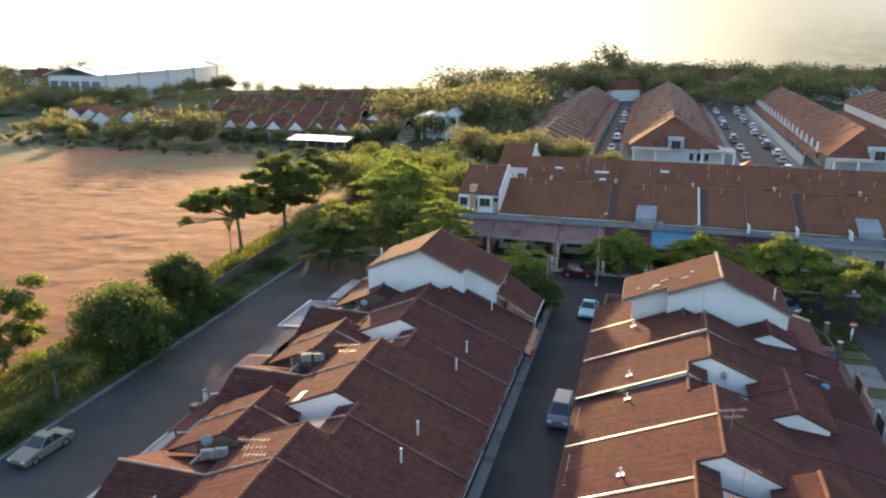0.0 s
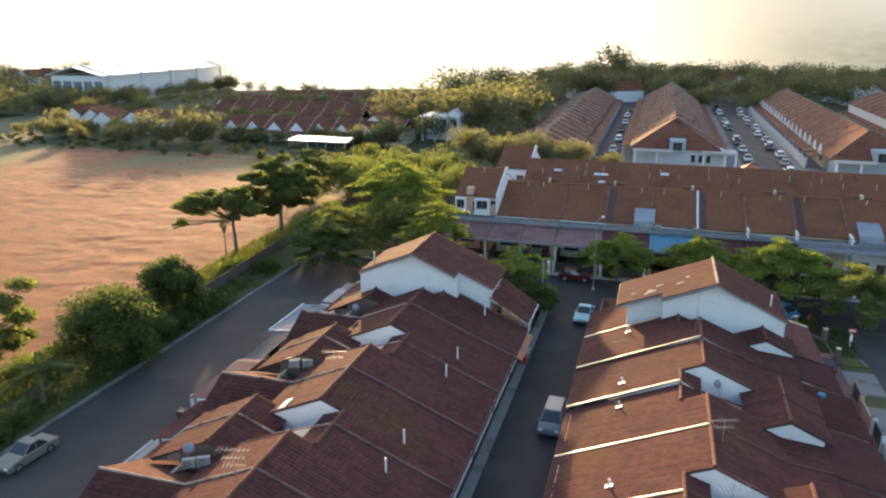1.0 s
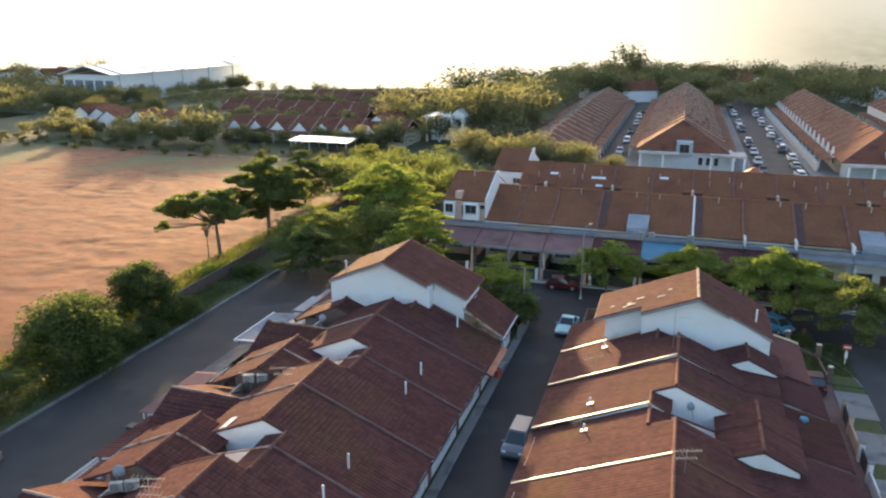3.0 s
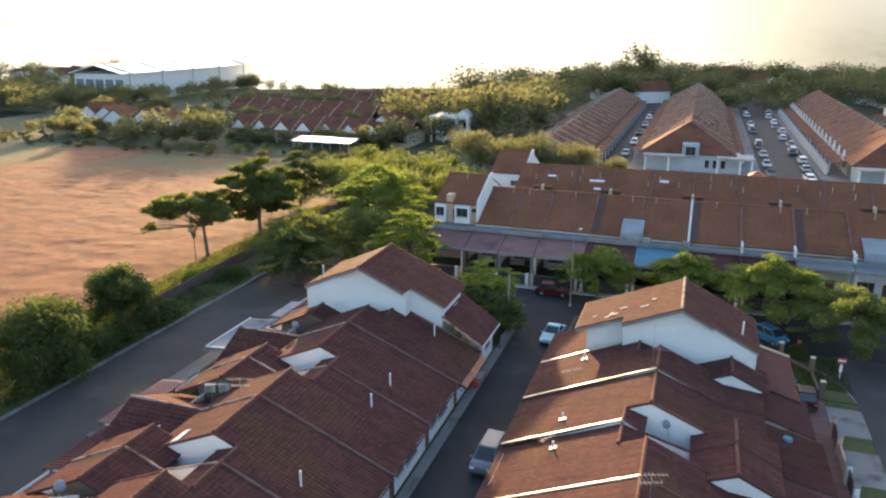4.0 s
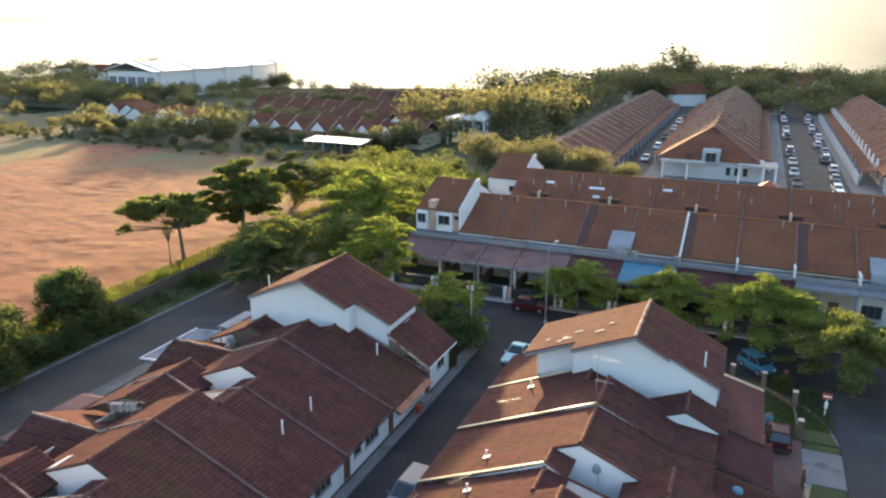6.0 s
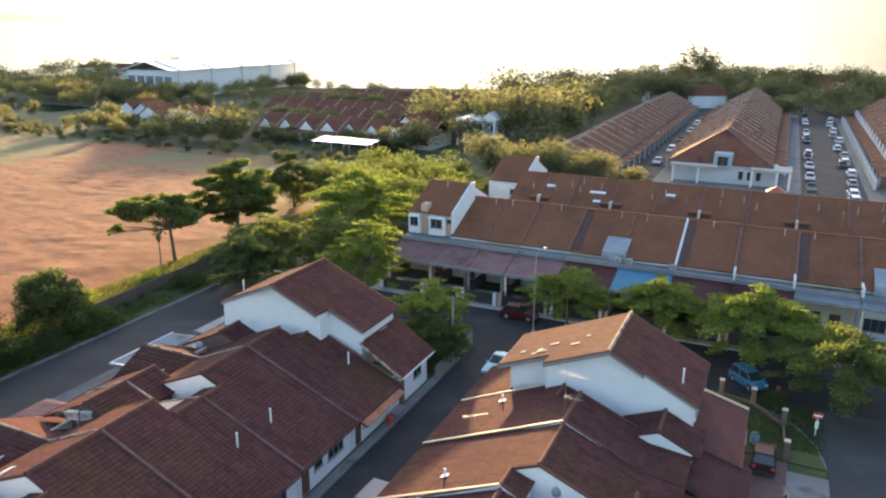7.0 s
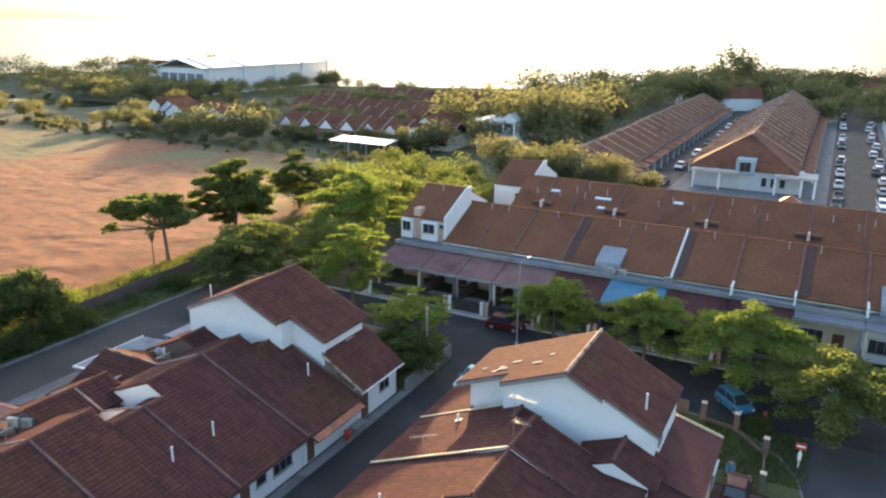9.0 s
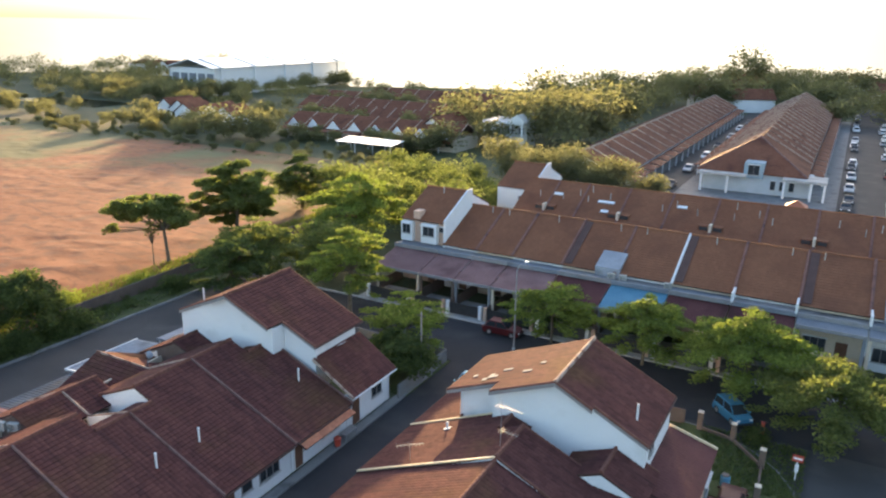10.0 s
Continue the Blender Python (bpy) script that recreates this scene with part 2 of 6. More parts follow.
# ---- mesh building ----
class Mesh:
    """Collects faces in world metres, to become one mesh object."""

    def __init__(self):
        self.v, self.f = [], []

    def add(self, vs, fs):
        k = len(self.v)
        self.v += [tuple(p) for p in vs]
        self.f += [tuple(i + k for i in f) for f in fs]
        return self

    def box(self, x0, x1, y0, y1, z0, z1, r=0.0):
        """A box, with its upright and top edges cut back by r."""
        if r <= 0:
            vs = [(x, y, z) for z in (z0, z1) for x, y in ((x0, y0), (x1, y0), (x1, y1), (x0, y1))]
            return self.add(vs, [(3, 2, 1, 0), (4, 5, 6, 7), (0, 1, 5, 4), (1, 2, 6, 5), (2, 3, 7, 6), (3, 0, 4, 7)])

        def ring(q, z):
            a, b, c, d = x0 + q, x1 - q, y0 + q, y1 - q
            return [(a + r, c, z), (b - r, c, z), (b, c + r, z), (b, d - r, z), (b - r, d, z), (a + r, d, z), (a, d - r, z), (a, c + r, z)]
        return self.loft([ring(0, z0), ring(0, z1 - r), ring(r * 0.6, z1)])

    def loft(self, rings, caps=True):
        n = len(rings[0])
        vs = [p for ring in rings for p in ring]
        fs = [(j * n + i, j * n + (i + 1) % n, (j + 1) * n + (i + 1) % n, (j + 1) * n + i) for j in range(len(rings) - 1) for i in range(n)]
        if caps:
            fs += [tuple(range(n - 1, -1, -1)), tuple((len(rings) - 1) * n + i for i in range(n))]
        return self.add(vs, fs)

    def tube(self, pts, radii, sides=6):
        """A round bar along points."""
        rings = []
        for i, p in enumerate(pts):
            a, b = Vector(pts[max(0, i - 1)]), Vector(pts[min(len(pts) - 1, i + 1)])
            d = (b - a).normalized()
            u = d.cross(Vector((0.31, 0.87, 0.38))).normalized()
            w = d.cross(u)
            r = radii[i] if isinstance(radii, (list, tuple)) else radii
            rings.append([tuple(Vector(p) + r * (math.cos(k * math.tau / sides) * u + math.sin(k * math.tau / sides) * w)) for k in range(sides)])
        return self.loft(rings)

    def slab(self, a, b, c, d, th):
        """A plate whose top is the quad a b c d (anticlockwise from above)."""
        q = [Vector(p) for p in (a, b, c, d)]
        nrm = (q[1] - q[0]).cross(q[3] - q[0]).normalized() * th
        return self.loft([[tuple(p - nrm) for p in q], [tuple(p) for p in q]])

    def prism(self, poly, axis, lo, hi):
        """A polygon of (u, z) pushed along x or y from lo to hi."""
        def at(p, w):
            return (w, p[0], p[1]) if axis == "x" else (p[0], w, p[1])
        return self.loft([[at(p, lo) for p in poly], [at(p, hi) for p in poly]])

    def ob(self, name, material, parent=None, label="", smooth=False):
        me = bpy.data.meshes.new(name)
        vs = self.v
        o = new(name, me)
        if parent is not None:
            root = parent
            while root.parent is not None:
                root = root.parent
            bx, by, bz = root["base"]
            vs = [(x - bx, y - by, z - bz) for x, y, z in vs]
            o.parent = parent
        me.from_pydata(vs, [], self.f)
        me.update()
        if self.fix:
            bm = bmesh.new()
            bm.from_mesh(me)
            bmesh.ops.recalc_face_normals(bm, faces=bm.faces)
            bm.to_mesh(me)
            bm.free()
        if smooth:
            me.shade_smooth()
        me.materials.append(material)
        if label:
            o["label"] = label
        return o

    fix = True


def thing(name, x, y, z, label, category, group="", kind=""):
    """An Empty at a thing's base, to hold its parts."""
    e = new(name)
    e.location = (x, y, z)
    e["base"] = (float(x), float(y), float(z))
    e.empty_display_size = 0.3
    return tagged(e, label, category, group, kind)


def single(ob, label, category, group="", kind=""):
    return tagged(ob, label, category, group, kind)


TILE_W, TILE_L = 0.30, 0.34


def tile_arrays(e0, e1, up, w=TILE_W, l=TILE_L, jit=0.006, seed=1):
    """Roof tiles over the rectangle from the eave line e0-e1 up the slope: vertices and faces, a tile an island."""
    e0, e1, up = Vector(e0), Vector(e1), Vector(up)
    along, slope = e1 - e0, up
    nc, nr = max(1, round(along.length / w)), max(1, round(slope.length / l))
    du, dv = along / nc, slope / nr
    nrm = along.cross(slope).normalized()
    if nrm.z < 0:
        nrm = -nrm
    rnd = random.Random(seed)
    prof = ((0.0, 0.002), (0.2, 0.010), (0.5, 0.014), (0.8, 0.010), (1.0, 0.002)) if w < 0.42 else ((0.0, 0.002), (0.5, 0.024), (1.0, 0.002))
    g = len(prof)
    vs, fs = [], []
    for r in range(nr):
        for c in range(nc):
            o = e0 + du * c + dv * r
            j = rnd.uniform(-jit, jit)
            k = len(vs)
            for q, h in prof:
                vs.append(o + du * q + dv * (1.0) + nrm * (h - 0.004 + j * 0.3))
            for q, h in prof:
                vs.append(o + du * q - dv * 0.06 + nrm * (h + 0.030 + j * 0.9))
            for q, h in prof:
                vs.append(o + du * q - dv * 0.06 + nrm * (h - 0.02))
            for i in range(g - 1):
                fs.append((k + i, k + g + i, k + g + 1 + i, k + 1 + i))
                fs.append((k + g + i, k + 2 * g + i, k + 2 * g + 1 + i, k + g + 1 + i))
    return [tuple(v) for v in vs], fs


class Tiles(Mesh):
    fix = False


def roof_plane(house, name, e0, e1, up, material=None, singles=False, seed=1, w=TILE_W, l=TILE_L):
    """One roof slope: a deck plate with its tiles on it."""
    a, b, u = Vector(e0), Vector(e1), Vector(up)
    q = [a, b, b + u, a + u]
    if (q[1] - q[0]).cross(q[3] - q[0]).z < 0:
        q = [q[1], q[0], q[3], q[2]]
    deck = Mesh().slab(*q, 0.14).ob(name, M_DECK, house, "clay-tiled roof slope")
    if singles:
        along = b - a
        nc, nr = max(1, round(along.length / w)), max(1, round(u.length / l))
        du, dv = along / nc, u / nr
        vs, fs = tile_arrays((0, 0, 0), du, dv, w * 5, l * 5)
        me = bpy.data.meshes.new("tile")
        me.from_pydata(vs, [], fs)
        me.materials.append(M_TILE_OBJ)
        base = Vector(house["base"])
        rnd = random.Random(seed)
        for r in range(nr):
            for c in range(nc):
                o = new("tile", me)
                o.parent = deck
                o.location = a + du * c + dv * r - base + Vector((0, 0, rnd.uniform(-0.004, 0.006)))
    else:
        t = Tiles()
        vs, fs = tile_arrays(a, b, u, w, l, seed=seed)
        t.v, t.f = vs, fs
        tagged(t.ob("roof_tiles", material or M_TILE, deck), kind="stuff")
    return deck


# ---- ground, roads and pavements ----
HALF = 2600.0
g = Mesh().box(-HALF, HALF, -400, HALF * 1.6, -1.0, -0.06)
single(g.ob("ground", M_GROUND), "green and brown open ground reaching the horizon", "ground", kind="structure")


def strip(name, material, x0, x1, y0, y1, z1, label, category, z0=-0.3, r=0.0):
    return single(Mesh().box(x0, x1, y0, y1, z0, z1, r).ob(name, material), label, category, kind="structure")


strip("road_side", M_ASPHALT2, -42.6, -33.6, -20, 80.0, 0.0, "old grey asphalt side road with tree shadows across it", "road")
strip("road_cross", M_ASPHALT, -42.6, 90, 80.0, 89.0, 0.0, "dark asphalt road between two rows of houses", "road")
strip("road_back_lane", M_ASPHALT, -8.94, -3.2, -20, 80.0, -0.004, "narrow dark asphalt back lane between terraces", "road")
strip("road_front", M_ASPHALT2, 21.15, 31.0, -20, 80.0, -0.004, "wide dark asphalt street along the front gardens", "road")
strip("road_far", M_ASPHALT2, 20.0, 31.0, 150, 420, 0.0, "pale grey asphalt street lined with parked cars", "road")
strip("road_far_lane", M_ASPHALT2, -13.6, -7.2, 150, 330, 0.0, "narrow asphalt lane between two far terraces", "road")
strip("road_far_cross", M_ASPHALT2, -40, 100, 141, 150, 0.0, "asphalt cross street behind the middle terrace", "road")
strip("pavement_far_block", M_SLAB, -4.7, 19.98, 150.3, 310, 0.06, "worn concrete yards round a far terrace", "pavement")
strip("pavement_far_east", M_SLAB, 31.02, 56, 150.3, 310, 0.06, "worn concrete yards before a far terrace", "pavement")
strip("pavement_far_lane_west", M_SLAB, -32.5, -13.62, 150.3, 310, 0.06, "worn concrete yards behind a far terrace", "pavement")
strip("pavement_far_lane_east", M_SLAB, -7.18, -4.72, 150.3, 310, 0.06, "worn concrete edge of a far lane", "pavement")
strip("pavement_mid", M_CONC, -26, 60, 89.3, 94.2, 0.10, "pale concrete driveways before the middle terrace", "pavement")
strip("pavement_left_front", M_CONC, -33.3, -31.4, -10, 79.0, 0.09, "pale concrete verge along the side road", "pavement")
strip("pavement_lane", M_SLAB, -9.7, -8.95, -5, 76.5, 0.12, "worn concrete apron along the back lane", "pavement")
strip("kerb_side_far", M_SLAB, -43.0, -42.65, -20, 84.0, 0.14, "grey concrete kerb along the side road", "kerb", r=0.03)
strip("kerb_side_near", M_GREYWALL, -33.6, -33.32, -20, 79.0, 0.13, "grey concrete kerb along the side road", "kerb", r=0.03)
strip("kerb_cross_far", M_GREYWALL, -42, 60, 89.02, 89.28, 0.14, "grey concrete kerb along the cross road", "kerb", r=0.03)


# ---- the bare earth field ----
def field():
    nx, ny = 280, 230
    x0, x1, y0, y1 = -215.0, -46.5, 18.0, 158.0
    vs, fs = [], []
    for j in range(ny + 1):
        for i in range(nx + 1):
            x, y = x0 + (x1 - x0) * i / nx, y0 + (y1 - y0) * j / ny
            edge = min(1.0, (x1 - x) / 12, (y1 - y) / 10, (x - x0) / 10)
            h = 0.5 * noise.noise((x * 0.05, y * 0.05, 1.0)) + 0.25 * noise.noise((x * 0.22, y * 0.3, 7.0)) + 0.2 * noise.noise((x * 0.7, y * 0.9, 3.0)) + 0.12 * noise.noise((x * 1.3, y * 1.1, 5.0))
            for f, g, w, o in ((0.035, 0.03, 0.02, 11.0), (0.05, 0.07, 0.03, 17.0), (0.03, 0.12, 0.04, 23.0), (0.12, 0.06, 0.05, 29.0)):
                q = noise.noise((x * f + 0.4 * noise.noise((x * 0.08, y * 0.08, o)), y * g, o)) / w
                h += 0.22 * math.exp(-(q - 1.3) ** 2) - 0.26 * math.exp(-q * q * 2)
            wx, wy = x + 2.2 * noise.noise((x * 0.09, y * 0.09, 31.0)), y + 2.2 * noise.noise((x * 0.09, y * 0.09, 37.0))
            patch = min(1.0, max(0.0, 0.55 + 1.5 * noise.noise((x * 0.03, y * 0.03, 41.0))))
            ridge = 1 - 2.0 * abs(noise.noise((wx * 0.10, wy * 0.15, 43.0))) + 0.7 - 1.5 * abs(noise.noise((wx * 0.27, wy * 0.36, 47.0))) + 0.35 * noise.noise((wx * 0.6, wy * 0.7, 53.0))
            vs.append((x, y, 0.04 + max(0.0, edge) * (0.45 + h * 0.11 + ridge * 0.11 * patch)))
    for j in range(ny):
        for i in range(nx):
            k = j * (nx + 1) + i
            fs.append((k, k + 1, k + nx + 2, k + nx + 1))
    m = Mesh()
    m.fix = False
    m.add(vs, fs)
    return m


M_SOIL = mat("bare_red_soil", (0.235, 0.078, 0.030), (0.290, 0.104, 0.042), 0.10, 0.9, 0.95, 1.0, stain=(0.16, 0.064, 0.034), stain_scale=0.24, stain_at=0.53)


def soil_grass(m):
    """Adds scattered green growth to the soil, thicker towards the shaded far end."""
    t = m.node_tree
    n, lk = t.nodes, t.links.new
    b = n["Principled BSDF"]
    old = b.inputs["Base Color"].links[0].from_socket
    geo = n.new("ShaderNodeNewGeometry")
    q = n.new("ShaderNodeTexNoise")
    q.inputs["Scale"].default_value, q.inputs["Detail"].default_value = 0.028, 8.0
    lk(geo.outputs["Position"], q.inputs["Vector"])
    r = n.new("ShaderNodeMapRange")
    r.inputs[1].default_value, r.inputs[2].default_value = 0.53, 0.66
    lk(q.outputs[0], r.inputs[0])
    mx = n.new("ShaderNodeMix")
    mx.data_type = "RGBA"
    mx.inputs[7].default_value = (0.13, 0.125, 0.05, 1)
    sep = n.new("ShaderNodeSeparateXYZ")
    lk(geo.outputs["Position"], sep.inputs[0])
    # Weed colour rises with y, also painting in the far end's shadowed tone.
    edge = n.new("ShaderNodeMapRange")
    edge.inputs[1].default_value, edge.inputs[2].default_value, edge.inputs[3].default_value, edge.inputs[4].default_value = 100.0, 150.0, -0.05, 0.16
    lk(sep.outputs["Y"], edge.inputs[0])
    add = n.new("ShaderNodeMath")
    lk(q.outputs[0], add.inputs[0])
    lk(edge.outputs[0], add.inputs[1])
    lk(add.outputs[0], r.inputs[0])
    lk(r.outputs[0], mx.inputs[0])
    mp = n.new("ShaderNodeMapping")
    mp.inputs["Rotation"].default_value, mp.inputs["Scale"].default_value = (0, 0, radians(35)), (0.11, 0.30, 1.0)
    lk(geo.outputs["Position"], mp.inputs["Vector"])
    sk_tex = n.new("ShaderNodeTexNoise")
    sk_tex.inputs["Scale"].default_value, sk_tex.inputs["Detail"].default_value, sk_tex.inputs["Distortion"].default_value = 0.8, 8.0, 3.2
    lk(mp.outputs[0], sk_tex.inputs["Vector"])
    sr = n.new("ShaderNodeMapRange")
    sr.inputs[1].default_value, sr.inputs[2].default_value = 0.52, 0.66
    lk(sk_tex.outputs[0], sr.inputs[0])
    track = n.new("ShaderNodeMix")
    track.data_type = "RGBA"
    track.inputs[7].default_value = (0.17, 0.060, 0.027, 1)
    lk(sr.outputs[0], track.inputs[0])
    lk(old, track.inputs[6])
    lk(track.outputs[2], mx.inputs[6])
    lk(mx.outputs[2], b.inputs["Base Color"])


soil_grass(M_SOIL)
single(field().ob("soil_field", M_SOIL, smooth=True), "bare orange-red soil field with wheel tracks and patches of weeds", "soil", kind="structure")
strip("verge_side", M_GRASSBED, -50.5, -43.05, -20, 118, 0.12, "rough grass verge under the trees by the field", "verge")
strip("road_corner", M_ASPHALT2, 12.0, 21.13, 70.3, 79.98, -0.012, "dark asphalt at the street corner", "road")
lawn = [(12.0, 79.3), (14.6, 79.0), (17.2, 77.6), (19.2, 75.6), (20.4, 73.4), (21.0, 70.4), (12.0, 70.4)]
single(Mesh().loft([[(x, y, -0.2) for x, y in lawn], [(x, y, 0.10) for x, y in lawn]]).ob("verge_corner", M_GRASSBED), "green lawn curving round a corner house", "lawn", kind="structure")
rim = [(12.0, 79.3), (14.6, 79.0), (17.2, 77.6), (19.2, 75.6), (20.4, 73.4), (21.0, 70.4)]
single(Mesh().tube([(x + 0.08, y + 0.08, 0.02) for x, y in rim], 0.11, 8).ob("kerb_corner", M_SLAB), "grey concrete kerb round the corner lawn", "kerb", kind="structure")
strip("verge_lane", M_GRASSBED, -31.2, -8.9, 72.0, 79.6, 0.09, "planted garden strip of a corner house", "lawn")
strip("verge_front", M_GRASSBED, 18.65, 21.05, -5, 70.2, 0.10, "narrow grass strip along the street", "verge")
for yy in (64.6, 57.9, 51.3, 44.7, 38.1, 31.5, 24.9):
    strip("driveway", M_SLAB, 18.5, 21.12, yy, yy + 4.5, 0.14, "worn grey concrete driveway slab to the street", "driveway")
strip("forecourt_right", M_PAVER, 13.0, 18.6, -8, 70.3, 0.08, "paved front yards of the terrace", "forecourt")
strip("forecourt_left", M_PAVER, -31.4, -26, -8, 71.9, 0.08, "paved front yards of the terrace", "forecourt")


# ---- terrace houses ----
def window_at(house, x, y, z, nx, ny, w, h, bars=2, label="dark glazed window", simple=False):
    """A framed window in a wall that faces (nx, ny): frame, panes."""
    def bx(u0, u1, z0, z1, d0, d1):
        m = Mesh()
        if nx:
            a, b = sorted((x + nx * d0, x + nx * d1))
            return m.box(a, b, y + u0, y + u1, z0, z1)
        a, b = sorted((y + ny * d0, y + ny * d1))
        return m.box(x + u0, x + u1, a, b, z0, z1)
    if simple:
        return bx(-w / 2, w / 2, z, z + h, -0.02, 0.05).ob("window", M_GLASS, house)
    us = [q for i in range(bars + 1) for q in (-w / 2 + i * (w - 0.05) / bars, -w / 2 + 0.05 + i * (w - 0.05) / bars)]
    zs = (z, z + 0.06, z + h - 0.06, z + h)
    nu = len(us)

    def at(u, zz, d):
        return (x + nx * d, y + u, zz) if nx else (x + u, y + ny * d, zz)
    vs = [at(u, zz, d) for d in (-0.02, 0.05) for zz in zs for u in us]
    fs = []

    def solid(i, j):
        return 0 <= i < nu - 1 and 0 <= j < 3 and (j != 1 or i % 2 == 0)
    for j in range(3):
        for i in range(nu - 1):
            if not solid(i, j):
                continue
            k, o = j * nu + i, nu * 4
            fs += [(k, k + 1, k + nu + 1, k + nu), (k + o, k + nu + o, k + nu + 1 + o, k + 1 + o)]
            for p, q, ni, nj in ((k, k + 1, i, j - 1), (k + nu, k + nu + 1, i, j + 1), (k, k + nu, i - 1, j), (k + 1, k + nu + 1, i + 1, j)):
                if not solid(ni, nj):
                    fs.append((p, q, q + o, p + o))
    win = Mesh().add(vs, fs).ob("window", M_SOFFIT, house, label)
    for i in range(bars):
        u0 = -w / 2 + 0.05 + i * (w - 0.05) / bars
        bx(u0, u0 + (w - 0.05) / bars - 0.05, z + 0.06, z + h - 0.06, -0.015, 0.015).ob("pane", M_GLASS, win)
    bx(-w / 2 - 0.08, w / 2 + 0.08, z - 0.08, z, 0.0, 0.12).ob("sill", M_GREYWALL, win)
    bx(-w / 2 - 0.1, w / 2 + 0.1, z + h + 0.02, z + h + 0.1, 0.0, 0.22).ob("hood", M_WHITE, win)


def ridge_caps(house, pts, material, w=0.24, h=0.13, name="ridge_cap", flat=False):
    """A bedded row of half-round capping along points."""
    m = Mesh()
    sec = [(-1, -0.06), (-0.8, h * 0.7), (-0.3, h), (0.3, h), (0.8, h * 0.7), (1, -0.06)]
    if flat:
        sec = [(-1, -0.05), (-0.94, h * 0.8), (-0.3, h), (0.3, h), (0.94, h * 0.8), (1, -0.05)]
    rings = []
    for a, b in zip(pts, pts[1:]):
        a, b = Vector(a), Vector(b)
        d = b - a
        n = max(1, round(d.length / (0.42 if w < 0.3 else 1.0)))
        side = Vector((-d.y, d.x, 0)).normalized() * (w / 2)
        for i in range(n):
            for q, g in ((i / n, 1.12), ((i + 0.93) / n, 0.96)):
                o = a + d * q
                rings.append([tuple(o + side * s * g + Vector((0, 0, z * g))) for s, z in sec])
    o = Vector(pts[-1])
    rings.append([tuple(o + side * s + Vector((0, 0, z))) for s, z in sec])
    m.loft(rings)
    return m.ob(name, material, house)


BAY_FAR, BAY_NEAR = 1.7, 2.5


def terrace_unit(xb, s, y0, y1, bay, dz=0.0, tone=None, singles=False, seed=0, lift=0.0):
    """One single-storey terrace house between party walls y0 and y1. xb: back eave; s: +1 when the front looks to +x.
    bay: 'far' or 'near', the party wall beside which the roof drops to the light well."""
    h = thing("terrace_house", xb + s * 8, (y0 + y1) / 2, 0, "white single-storey terrace house with a brown-red clay tile roof", "house", "terrace houses")

    def X(d):
        return xb + s * d
    EA, RI, SL = 2.65 + dz, 6.5 + dz, 3.85 / 9.1
    my0, my1 = (y0, y1 - BAY_NEAR) if bay == "far" else (y0 + BAY_FAR, y1)
    by0, by1 = (y1 - BAY_NEAR, y1) if bay == "far" else (y0, y0 + BAY_FAR)
    t_back = tone or M_TILE
    # back slope, full width up to the light well's ridge, then the main part alone
    bd, bz = 7.5, EA + 7.5 * SL
    roof_plane(h, "roof", (X(-0.35), my0, EA - 0.35 * SL), (X(-0.35), my1, EA - 0.35 * SL), (s * 9.45, 0, 9.45 * SL), t_back, False, seed)
    roof_plane(h, "roof", (X(-0.35), by0, EA - 0.35 * SL), (X(-0.35), by1, EA - 0.35 * SL), (s * (bd + 0.35), 0, (bd + 0.35) * SL), t_back, singles, seed + 1)
    # front slope of the main part, then its flatter foot
    vz = RI - 4.7 * SL
    roof_plane(h, "roof", (X(13.8), my0, vz), (X(13.8), my1, vz), (-s * 4.7, 0, 4.7 * SL), t_back, False, seed + 2)
    foot, lip = (16.4, 16.9) if s > 0 else (19.6, 18.5)
    fz, lz = vz - 0.28 if s > 0 else vz + 0.1, 0.46 * (lip - 14.3)
    if s > 0:
        roof_plane(h, "roof", (X(foot), my0, fz), (X(foot), my1, fz), (-s * (foot - 13.8), 0, vz - fz), t_back, False, seed + 3)
    else:
        # half of a porch gable whose ridge runs out along the shared party wall
        yr, yl = (my0, my1 + 0.4) if bay == "far" else (my1, my0 - 0.4)
        drop = 0.45 * abs(yl - yr)
        roof_plane(h, "roof", (X(foot), yl, fz - drop), (X(13.3), yl, fz - drop), (0, yr - yl, drop), t_back, False, seed + 3)
        Mesh().prism([(yr, fz - 0.2), (yr, 2.3), (yl - (0.3 if yl > yr else -0.3), 2.3), (yl - (0.3 if yl > yr else -0.3), fz - drop - 0.06)], "x", X(foot) + 0.3, X(foot) + 0.42).ob("porch_gable", M_CREAM, h)
        for y in (yr + (0.3 if yl > yr else -0.3), yl - (0.5 if yl > yr else -0.5)):
            Mesh().box(X(foot) + 0.25, X(foot) + 0.47, y - 0.11, y + 0.11, 0, 2.3, 0.01).ob("post", M_WHITE, h)
    # the bay: short front slope into a valley, then the small front gable
    roof_plane(h, "roof", (X(8.9), by0, bz - 1.4 * 0.33), (X(8.9), by1, bz - 1.4 * 0.33), (-s * 1.4, 0, 1.4 * 0.33), t_back, False, seed + 4)
    Mesh().box(*sorted((X(8.6), X(8.72))), by0 + 0.1, by1 - 0.16, 2.3, bz - 0.62).ob("well_wall", M_WHITE, h)
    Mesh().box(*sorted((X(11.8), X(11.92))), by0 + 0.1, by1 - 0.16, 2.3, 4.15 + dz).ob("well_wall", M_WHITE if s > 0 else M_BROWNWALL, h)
    Mesh().box(*sorted((X(8.72), X(11.8))), by0 + 0.1, by1 - 0.16, 2.3, 2.42).ob("well_floor", M_GREYWALL, h, "concrete floor of a roof light well")
